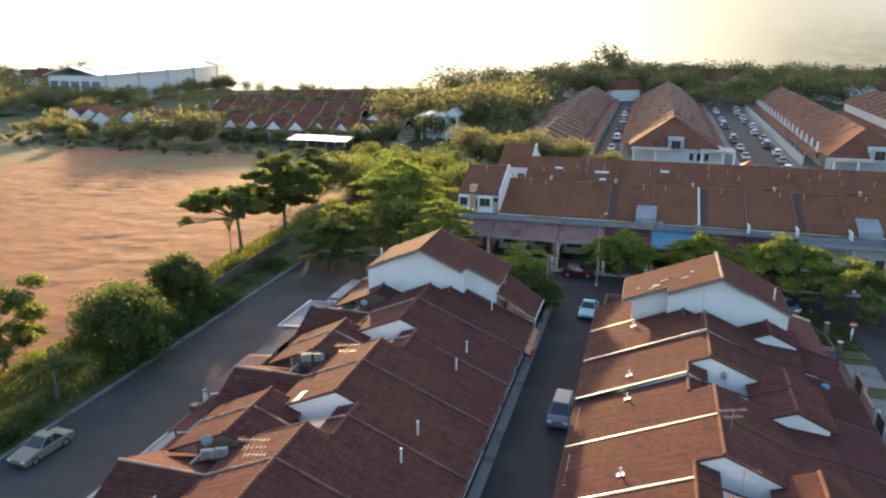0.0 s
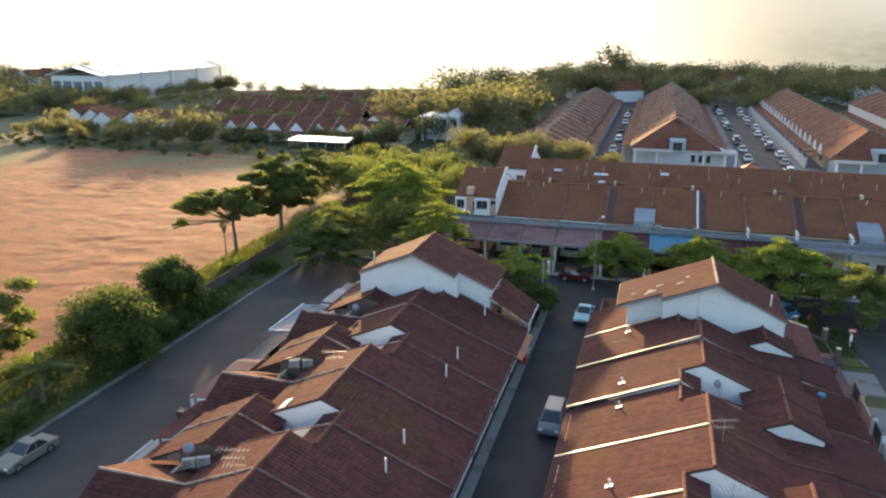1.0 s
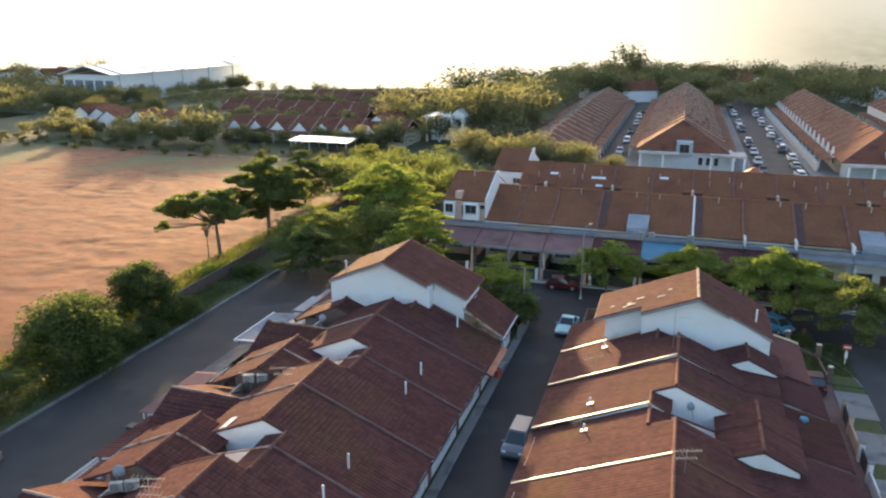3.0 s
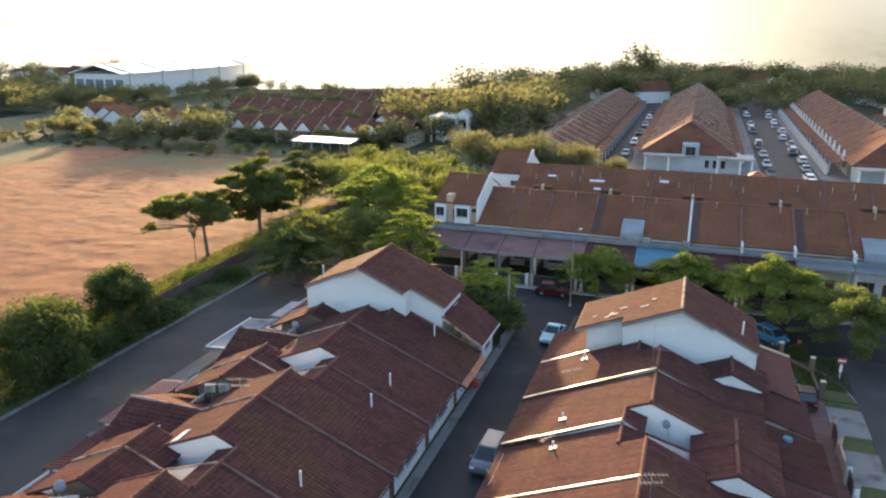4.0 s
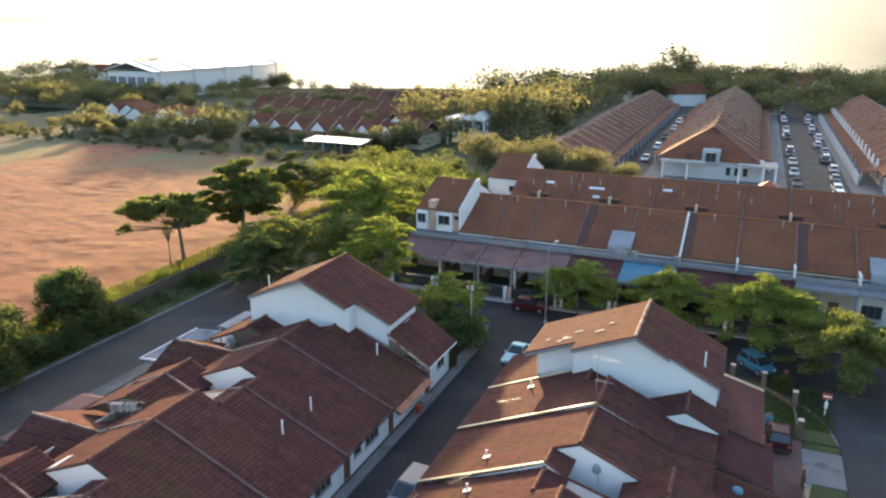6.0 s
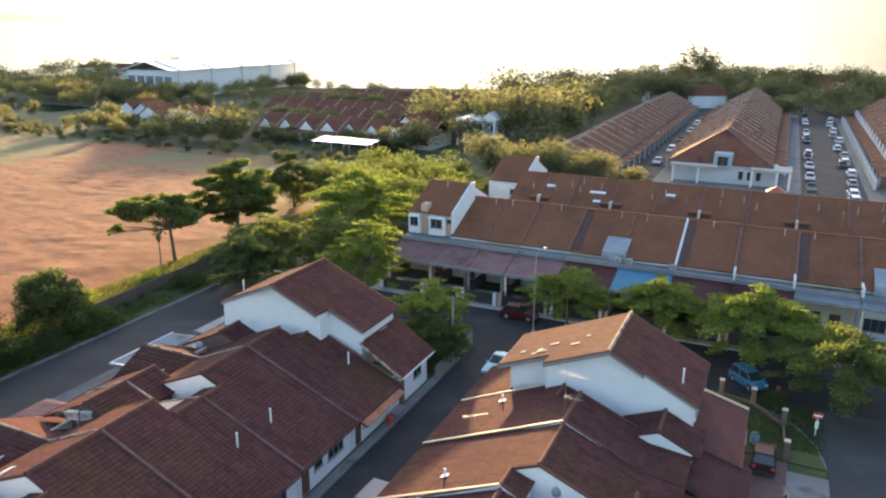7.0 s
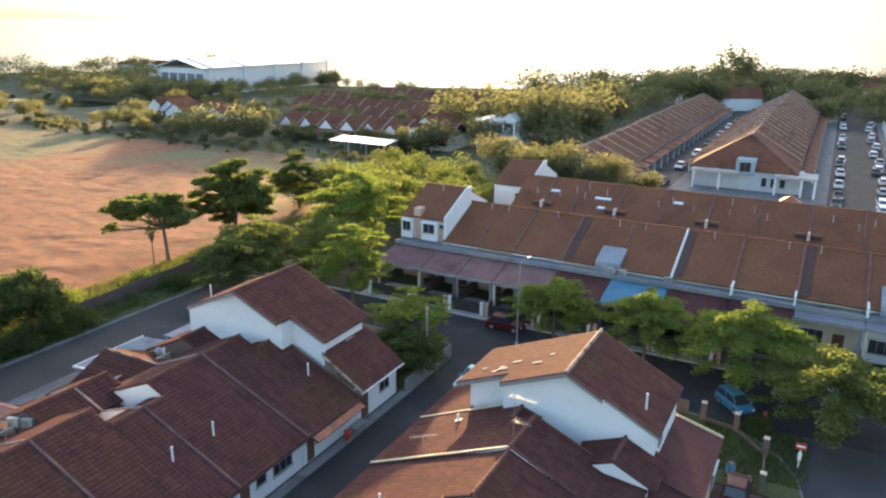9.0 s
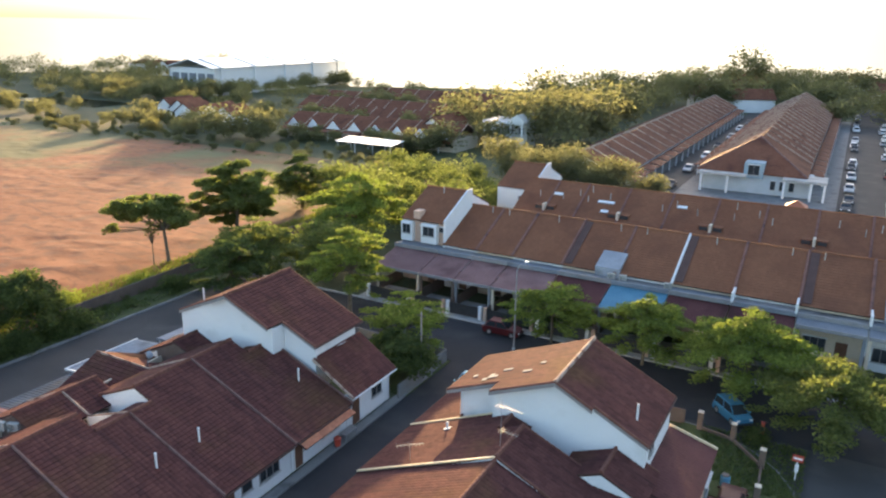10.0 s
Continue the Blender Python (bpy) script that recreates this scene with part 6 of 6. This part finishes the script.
# ---- small things on the near roofs and in the streets ----
def air_conditioner(x, y, z, turn, label="pale grey air conditioner unit on a roof"):
    a = thing("air_conditioner", 0, 0, 0, label, "air conditioner", "air conditioners")
    Mesh().box(-0.42, 0.42, -0.16, 0.16, 0.06, 0.66, 0.02).ob("casing", M_CONC, a)
    m = Mesh()
    for r in (0.08, 0.16, 0.23):
        m.tube([(-0.1 + r * math.cos(q * math.tau / 16), -0.175, 0.36 + r * math.sin(q * math.tau / 16)) for q in range(17)], 0.012, 4)
    m.ob("fan_grille", M_DARK, a)
    Mesh().box(-0.4, -0.3, -0.2, 0.2, 0, 0.06).ob("foot", M_GALV, a)
    Mesh().box(0.3, 0.4, -0.2, 0.2, 0, 0.06).ob("foot", M_GALV, a)
    a.matrix_basis = pose(x, y, z, 0, 0, turn) @ Matrix.Scale(0.92, 4)
    return a


def dish(x, y, z, turn, r=0.38):
    d = thing("satellite_dish", 0, 0, 0, "grey satellite dish on a short mast", "satellite dish", "satellite dishes")
    Mesh().tube([(0, 0, -0.3), (0, 0, 0.55)], 0.025, 6).ob("mast", M_GALV, d)
    rings = [[(r * q * math.cos(k * math.tau / 18), -0.08 - 0.12 * (1 - q * q) + o, 0.62 + r * q * math.sin(k * math.tau / 18)) for k in range(18)] for q, o in ((0.05, 0.2), (0.5, 0.2), (1.0, 0.2), (1.0, 0.215), (0.5, 0.22), (0.05, 0.22))]
    Mesh().loft(rings).ob("reflector", M_SHEET, d, smooth=True)
    Mesh().tube([(0, 0.1, 0.3), (0, -0.28, 0.58)], 0.014, 5).ob("feed_arm", M_GALV, d)
    d.matrix_basis = pose(x, y, z, -15, 0, turn)
    return d


def aerial(x, y, z, h, turn, booms=2, gap=0.45, aside=0.0):
    a = thing("aerial", 0, 0, 0, "thin metal television aerial with cross rods", "aerial", "television aerials")
    Mesh().tube([(0, 0, -0.3), (0, 0, h)], 0.018, 6).ob("mast", M_GALV, a)
    for b in range(booms):
        zz = h - 0.1 - 0.35 * (gap > 1) - gap * b
        L = 0.85 if b == 0 else 0.6
        bm = Mesh().tube([(aside - L, 0, zz), (aside + L, 0, zz)], 0.012, 5)
        bm.ob("boom", M_GALV, a)
        for i in range(8 if b == 0 else 6):
            xx = aside - L + 0.05 + i * (2 * L - 0.1) / (7 if b == 0 else 5)
            w = 0.32 - 0.02 * i
            Mesh().tube([(xx, -w, zz + 0.02), (xx, w, zz + 0.02)], 0.008, 4).ob("rod", M_GALV, a)
    a.matrix_basis = pose(x, y, z, 0, 0, turn)
    return a


# on the left terrace
air_conditioner(-24.6, 48.0, 4.45, 20)
air_conditioner(-23.6, 48.3, 4.5, 20)
air_conditioner(-23.6, 34.3, 4.5, 25)
air_conditioner(-24.4, 34.0, 4.42, 25)
dish(-24.9, 34.6, 4.5, 15)
dish(-24.2, 59.2, 4.6, 15, 0.32)
aerial(-19.6, 44.6, 6.1, 1.9, 20)
aerial(-18.9, 30.4, 6.4, 2.4, 15, 3)
aerial(-23.9, 47.2, 4.5, 1.2, 10, 1)
sk = thing("skylight", -22.0, 40.6, 5.1, "clear sheet skylight glinting on the tiled roof", "skylight")
Mesh().slab((-21.95, 40.5, 5.30), (-21.45, 40.5, 5.51), (-21.45, 41.8, 5.51), (-21.95, 41.8, 5.30), 0.05).ob("sheet", M_SKYLIGHT, sk)
Mesh().slab((-22.0, 40.4, 5.27), (-21.4, 40.4, 5.52), (-21.4, 40.5, 5.52), (-22.0, 40.5, 5.27), 0.1).ob("frame", M_GALV, sk)
# on the right terrace
aerial(5.1, 59.6, 6.3, 3.05, -8, 2, 1.55, 0.55)
aerial(6.1, 43.3, 5.8, 1.6, 20, 2)
aerial(6.0, 36.2, 5.8, 1.8, 15, 2)
aerial(-0.6, 58.9, 3.9, 1.2, 40, 1)
aerial(-0.4, 49.4, 3.6, 1.3, 60, 1)
dish(6.7, 52.9, 4.4, 30, 0.3)
drum = thing("water_drum", 14.2, 56.6, 3.05, "round blue plastic drum lying on a porch roof", "drum")
Mesh().tube([(14.2, 56.3, 3.1), (14.2, 56.35, 3.45), (14.2, 56.85, 3.45), (14.2, 56.9, 3.1)], 0.01, 4).ob("strap", M_DARK, drum)
Mesh().tube([(14.2, 56.6, 2.98), (14.2, 56.6, 3.1), (14.2, 56.6, 3.45), (14.2, 56.6, 3.55)], [0.28, 0.32, 0.32, 0.26], 14).ob("barrel", M_METAL_BLUE, drum)
drum2 = thing("water_drum", 16.3, 72.0, 0.1, "round blue plastic drum on the lawn", "drum")
Mesh().tube([(16.3, 72.0, 0.08), (16.3, 72.0, 0.2), (16.3, 72.0, 0.8), (16.3, 72.0, 0.9)], [0.28, 0.32, 0.32, 0.26], 14).ob("barrel", M_METAL_BLUE, drum2)
Mesh().tube([(16.3, 72.0, 0.9), (16.3, 72.0, 0.95)], [0.27, 0.25], 14).ob("lid", M_DARK, drum2)

# loose pale tiles on the right corner house
pt = [(1.2, 66.0), (1.55, 66.0), (1.2, 66.35), (0.9, 65.7), (1.9, 67.0), (2.2, 67.0), (3.6, 66.2), (3.9, 66.2), (4.4, 67.4), (-0.2, 66.6)]
for x, y in pt:
    z = 9.05 - (6.8 - x) * 0.40 + 0.09
    o = Mesh().slab((x, y, z), (x + 0.33, y, z + 0.33 * 0.40), (x + 0.33, y + 0.3, z + 0.33 * 0.40), (x, y + 0.3, z), 0.03).ob("loose_tile", M_CONC)
    single(o, "pale loose tile lying on the corner house roof", "roof tile", "loose tiles")

# the lean-to awning over the left back doors
aw = thing("awning", -9.3, 61.6, 0, "orange-red tiled awning over a back door", "awning")
roof_plane(aw, "roof", (-8.75, 58.9, 2.12), (-8.75, 64.6, 2.12), (-1.1, 0, 0.48), M_ORANGE_AWN, False, 71)
for y in (59.1, 64.4):
    Mesh().tube([(-9.35, y, 1.6), (-8.85, y, 2.05)], 0.03, 5).ob("bracket", M_GALV, aw)
bin1 = thing("rubbish_bin", -9.2, 62.9, 0.12, "red plastic rubbish bin on the lane apron", "bin")
Mesh().tube([(-9.2, 62.9, 0.12), (-9.2, 62.9, 0.75)], [0.22, 0.28], 10).ob("tub", M_REDPLASTIC, bin1)
Mesh().tube([(-9.2, 62.9, 0.75), (-9.2, 62.9, 0.82)], [0.3, 0.22], 10).ob("lid", M_REDPLASTIC, bin1)
bench = thing("work_bench", -9.2, 64.3, 0.12, "grey metal bench on the lane apron", "bench")
Mesh().box(-9.55, -8.9, 63.5, 65.0, 0.62, 0.7, 0.01).ob("top", M_GALV, bench)
for x, y in ((-9.5, 63.6), (-8.95, 63.6), (-9.5, 64.9), (-8.95, 64.9)):
    Mesh().box(x - 0.03, x + 0.03, y - 0.03, y + 0.03, 0.12, 0.62).ob("leg", M_GALV, bench)


wb = thing("wheelie_bin", -33.0, 45.0, 0.09, "dark wheeled rubbish bin beside the road", "bin")
Mesh().loft([[(-33.0 + sx * k, 45.0 + sy * k, z) for sx, sy in ((-1, -1), (1, -1), (1, 1), (-1, 1))] for z, k in ((0.16, 0.24), (0.95, 0.31))]).ob("tub", M_DARK, wb)
Mesh().box(-33.34, -32.66, 44.66, 45.36, 0.95, 1.05, 0.03).ob("lid", M_DARK, wb)
for y in (44.8, 45.2):
    Mesh().tube([(-32.72, y - 0.03, 0.19), (-32.72, y + 0.03, 0.19)], 0.1, 10).ob("wheel", M_RUBBER, wb)
gw = thing("gate_wall", -32.4, 46.4, 0.09, "white gate wall with a pillar beside the pavement", "wall")
Mesh().box(-32.9, -31.5, 46.5, 46.66, 0.05, 1.3, 0.02).ob("panel", M_WHITE, gw)
Mesh().box(-33.1, -32.75, 46.3, 46.7, 0.05, 1.6, 0.03).ob("pillar", M_WHITE, gw)


# ---- front fences ----
def front_fence(x, y0, y1, material, label, gate_w=2.8):
    f = thing("front_fence", x, (y0 + y1) / 2, 0, label, "fence", "front fences")
    Mesh().box(x - 0.07, x + 0.07, y0 + 0.3, y1 - gate_w - 0.2, 0, 1.05, 0.02).ob("low_wall", material, f)
    for y in (y0 + 0.15, y1 - gate_w, y1 - 0.15):
        p = Mesh().box(x - 0.17, x + 0.17, y - 0.17, y + 0.17, 0, 1.55, 0.03).ob("pillar", material, f)
        Mesh().box(x - 0.22, x + 0.22, y - 0.22, y + 0.22, 1.55, 1.62, 0.03).ob("cap", M_SLAB, p)
    Mesh().box(x - 0.03, x + 0.03, y1 - gate_w + 0.2, y1 - 0.35, 0.15, 1.3).ob("gate_leaf", M_DARK, f)
    return f


for i in range(6):
    front_fence(18.4, YR[i + 1], YR[i], (M_PINK, M_WHITE, M_CREAM)[i % 3], "painted low front wall with pillars and gate")
    if i < 3:
        front_fence(-31.6, YL[i + 1], YL[i], (M_WHITE, M_CREAM, M_GREYWALL)[i % 3], "painted low front wall with pillars and gate")
cf = thing("garden_fence", 16, 76, 0, "low garden wall with pale pillars round the corner lawn", "fence")
run = [(13.4, 78.8), (15.9, 78.2), (18.2, 75.5), (18.4, 70.7)]
for (xa, ya), (xb_, yb) in zip(run, run[1:]):
    d = Vector((xb_ - xa, yb - ya, 0)).normalized()
    q = Vector((-d.y, d.x, 0)) * 0.07
    Mesh().loft([[(xa + q.x, ya + q.y, z), (xb_ + q.x, yb + q.y, z), (xb_ - q.x, yb - q.y, z), (xa - q.x, ya - q.y, z)] for z in (0, 0.4)]).ob("low_wall", M_BROWNWALL, cf)
for x, y in run:
    p = Mesh().box(x - 0.2, x + 0.2, y - 0.2, y + 0.2, 0, 1.55, 0.03).ob("pillar", M_BROWNWALL, cf)
    Mesh().box(x - 0.21, x + 0.21, y - 0.21, y + 0.21, 1.55, 1.62, 0.03).ob("cap", M_CREAM, p)


def wall_run(name, pts, h, th, material, label):
    f = thing(name, pts[0][0], pts[0][1], 0, label, "wall")
    for (xa, ya), (xb_, yb) in zip(pts, pts[1:]):
        d = Vector((xb_ - xa, yb - ya, 0)).normalized()
        q = Vector((-d.y, d.x, 0)) * th / 2
        Mesh().loft([[(xa + q.x, ya + q.y, z), (xb_ + q.x, yb + q.y, z), (xb_ - q.x, yb - q.y, z), (xa - q.x, ya - q.y, z)] for z in (0, h)]).ob("panel", material, f)
    return f


wall_run("garden_wall", [(-31.5, 79.4), (-9.2, 79.4), (-9.2, 71.2)], 1.3, 0.14, M_SLAB, "grey garden wall round a corner plot")
wall_run("garden_wall", [(-3.4, 71.4), (-3.4, 79.2), (12.2, 79.2)], 1.2, 0.14, M_BROWNWALL, "weathered brown garden wall round a corner plot")
wall_run("field_wall", [(-47.0, 66.0), (-48.2, 92.0), (-48.6, 118.0)], 1.5, 0.15, M_BROWNWALL, "dark stained wall between the trees and the field")


# ---- street furniture ----
lp = thing("street_lamp", -4.9, 85.0, 0, "slim grey street lamp with a small head", "street lamp")
Mesh().tube([(-4.9, 85.0, 0), (-4.9, 85.0, 4.0), (-4.9, 85.0, 8.0), (-4.75, 85.25, 8.5), (-4.4, 85.8, 8.65)], [0.09, 0.07, 0.05, 0.04, 0.035], 8).ob("pole", M_GALV, lp)
Mesh().tube([(-4.45, 85.7, 8.66), (-4.2, 86.1, 8.66)], [0.1, 0.07], 8).ob("head", M_PIPE, lp)
Mesh().tube([(-4.9, 85.0, 0), (-4.9, 85.0, 0.25)], 0.16, 8).ob("base", M_GREYWALL, lp)
up = thing("utility_pole", -9.6, 75.6, 0, "thin grey utility pole among garden trees", "utility pole")
Mesh().tube([(-9.6, 75.6, 0), (-9.55, 75.5, 6.2)], [0.1, 0.07], 8).ob("pole", M_GALV, up)
Mesh().box(-9.9, -9.2, 75.46, 75.54, 5.8, 5.9).ob("cross_arm", M_BARK, up)
sg = thing("road_sign", 20.4, 75.1, 0, "red and white rectangular road sign on a white post", "road sign")
Mesh().tube([(20.4, 75.1, 0), (20.4, 75.1, 2.0)], 0.045, 8).ob("post", M_PIPE, sg)
Mesh().box(20.05, 20.75, 75.02, 75.06, 1.55, 2.05, 0.01).ob("plate", M_REDPLASTIC, sg)
Mesh().box(20.12, 20.68, 75.0, 75.02, 1.74, 1.88).ob("bar", M_PIPE, sg)
Mesh().box(20.28, 20.52, 75.02, 75.06, 0.75, 1.35, 0.01).ob("lower_plate", M_PIPE, sg)
# a scooter beside the blue hatchback
sc = thing("scooter", 17.7, 80.3, 0, "red motor scooter parked beside the blue hatchback", "motorbike")
for y in (79.75, 80.85):
    Mesh().tube([(17.65, y, 0.28), (17.75, y, 0.28)], 0.28, 14).ob("wheel", M_RUBBER, sc)
Mesh().loft([[(17.7 + w * k, y, z) for w, y, z in ((-0.16, 79.6, 0.5), (-0.2, 79.9, 0.72), (-0.2, 80.3, 0.62), (-0.12, 80.6, 0.35), (-0.14, 80.8, 0.95), (-0.1, 80.95, 0.9), (-0.1, 80.7, 0.25), (-0.14, 79.9, 0.3))] for k in (1, 0.4, -0.4, -1)]).ob("fairing", M_REDPLASTIC, sc)
Mesh().box(17.56, 17.84, 79.55, 80.25, 0.72, 0.82, 0.04).ob("seat", M_DARK, sc)
Mesh().tube([(17.7, 80.88, 0.3), (17.7, 80.76, 1.02)], 0.03, 6).tube([(17.38, 80.68, 1.05), (18.02, 80.68, 1.05)], 0.02, 6).ob("handlebar", M_DARK, sc)
for x, y in ((0.8, 96.5), (6.6, 96.4)):
    air_conditioner(x, y, 4.8, 10)
air_conditioner(2.0, 96.5, 4.8, 10)
pond = Mesh().box(-262, -214, 196, 214, -0.3, 0.02)
single(pond.ob("water_pond", glass_mat("pond_water", (0.02, 0.03, 0.03))), "small pond shining beyond the field", "water", kind="structure")


# ---- backdrop: hazy wooded hills and bright air far beyond the streets ----
def backdrop():
    m = Mesh()
    vs, fs = [], []
    n, r = 120, 500.0
    for i in range(n + 1):
        a = radians(-78 + 168 * i / n)
        deg = -78 + 168 * i / n
        near = min(1.0, max(0.0, (deg - 2) / 10), max(0.0, (34 - deg) / 3))
        q = r - 118.0 * near * near * (3 - 2 * near)
        x, y = -q * math.sin(a), q * math.cos(a)
        rise = min(1.0, max(0.0, (15 - deg) / 17))
        hill = 30 + 3 * noise.noise((i * 0.10, 2.0, 0.0)) + 1.2 * noise.noise((i * 0.7, 5.0, 0.0)) + 30 * rise * rise * (3 - 2 * rise)
        vs += [(x, y, -2.0), (x, y, hill)]
        if i:
            k = 2 * i
            fs.append((k - 2, k, k + 1, k - 1))
    m.fix = False
    m.add(vs, fs)
    return m


def backdrop_mat():
    """Hazy woods that pale upwards and melt into the glare under the sun."""
    m = bpy.data.materials.new("hazy_distance")
    m.use_nodes = True
    t = m.node_tree
    n, lk = t.nodes, t.links.new
    geo = n.new("ShaderNodeNewGeometry")

    def rng_node(v, lo, hi, to0=0.0, to1=1.0, smooth=False):
        q = n.new("ShaderNodeMapRange")
        if smooth:
            q.interpolation_type = "SMOOTHERSTEP"
        q.inputs[1].default_value, q.inputs[2].default_value, q.inputs[3].default_value, q.inputs[4].default_value = lo, hi, to0, to1
        lk(v, q.inputs[0])
        return q.outputs[0]

    def blend(f, a, b):
        q = n.new("ShaderNodeMix")
        q.data_type = "RGBA"
        lk(f, q.inputs[0])
        for sock, v in ((q.inputs[6], a), (q.inputs[7], b)):
            if isinstance(v, tuple):
                sock.default_value = (*v, 1)
            else:
                lk(v, sock)
        return q.outputs[2]

    sc_map = n.new("ShaderNodeMapping")
    sc_map.inputs["Scale"].default_value = (0.05, 0.05, 0.16)
    lk(geo.outputs["Position"], sc_map.inputs["Vector"])
    tex = n.new("ShaderNodeTexNoise")
    tex.inputs["Scale"].default_value, tex.inputs["Detail"].default_value = 1.6, 7.0
    lk(sc_map.outputs[0], tex.inputs["Vector"])
    sep = n.new("ShaderNodeSeparateXYZ")
    lk(geo.outputs["Position"], sep.inputs[0])
    # Haze and the sun's glare are painted here, as the wall's own glow.
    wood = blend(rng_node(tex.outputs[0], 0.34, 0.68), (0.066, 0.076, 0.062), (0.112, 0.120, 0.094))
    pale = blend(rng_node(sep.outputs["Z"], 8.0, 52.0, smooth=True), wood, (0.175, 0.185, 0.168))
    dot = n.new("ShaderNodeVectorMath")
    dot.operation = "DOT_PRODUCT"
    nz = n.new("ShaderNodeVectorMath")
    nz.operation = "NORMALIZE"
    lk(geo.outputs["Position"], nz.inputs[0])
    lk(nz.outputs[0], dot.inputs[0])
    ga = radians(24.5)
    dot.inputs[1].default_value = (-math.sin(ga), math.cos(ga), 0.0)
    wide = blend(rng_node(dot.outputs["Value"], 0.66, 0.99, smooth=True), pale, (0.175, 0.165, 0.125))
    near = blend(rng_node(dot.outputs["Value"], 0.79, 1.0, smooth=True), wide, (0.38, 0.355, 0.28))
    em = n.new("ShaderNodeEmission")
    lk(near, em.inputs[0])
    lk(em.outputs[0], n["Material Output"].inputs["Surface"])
    return m


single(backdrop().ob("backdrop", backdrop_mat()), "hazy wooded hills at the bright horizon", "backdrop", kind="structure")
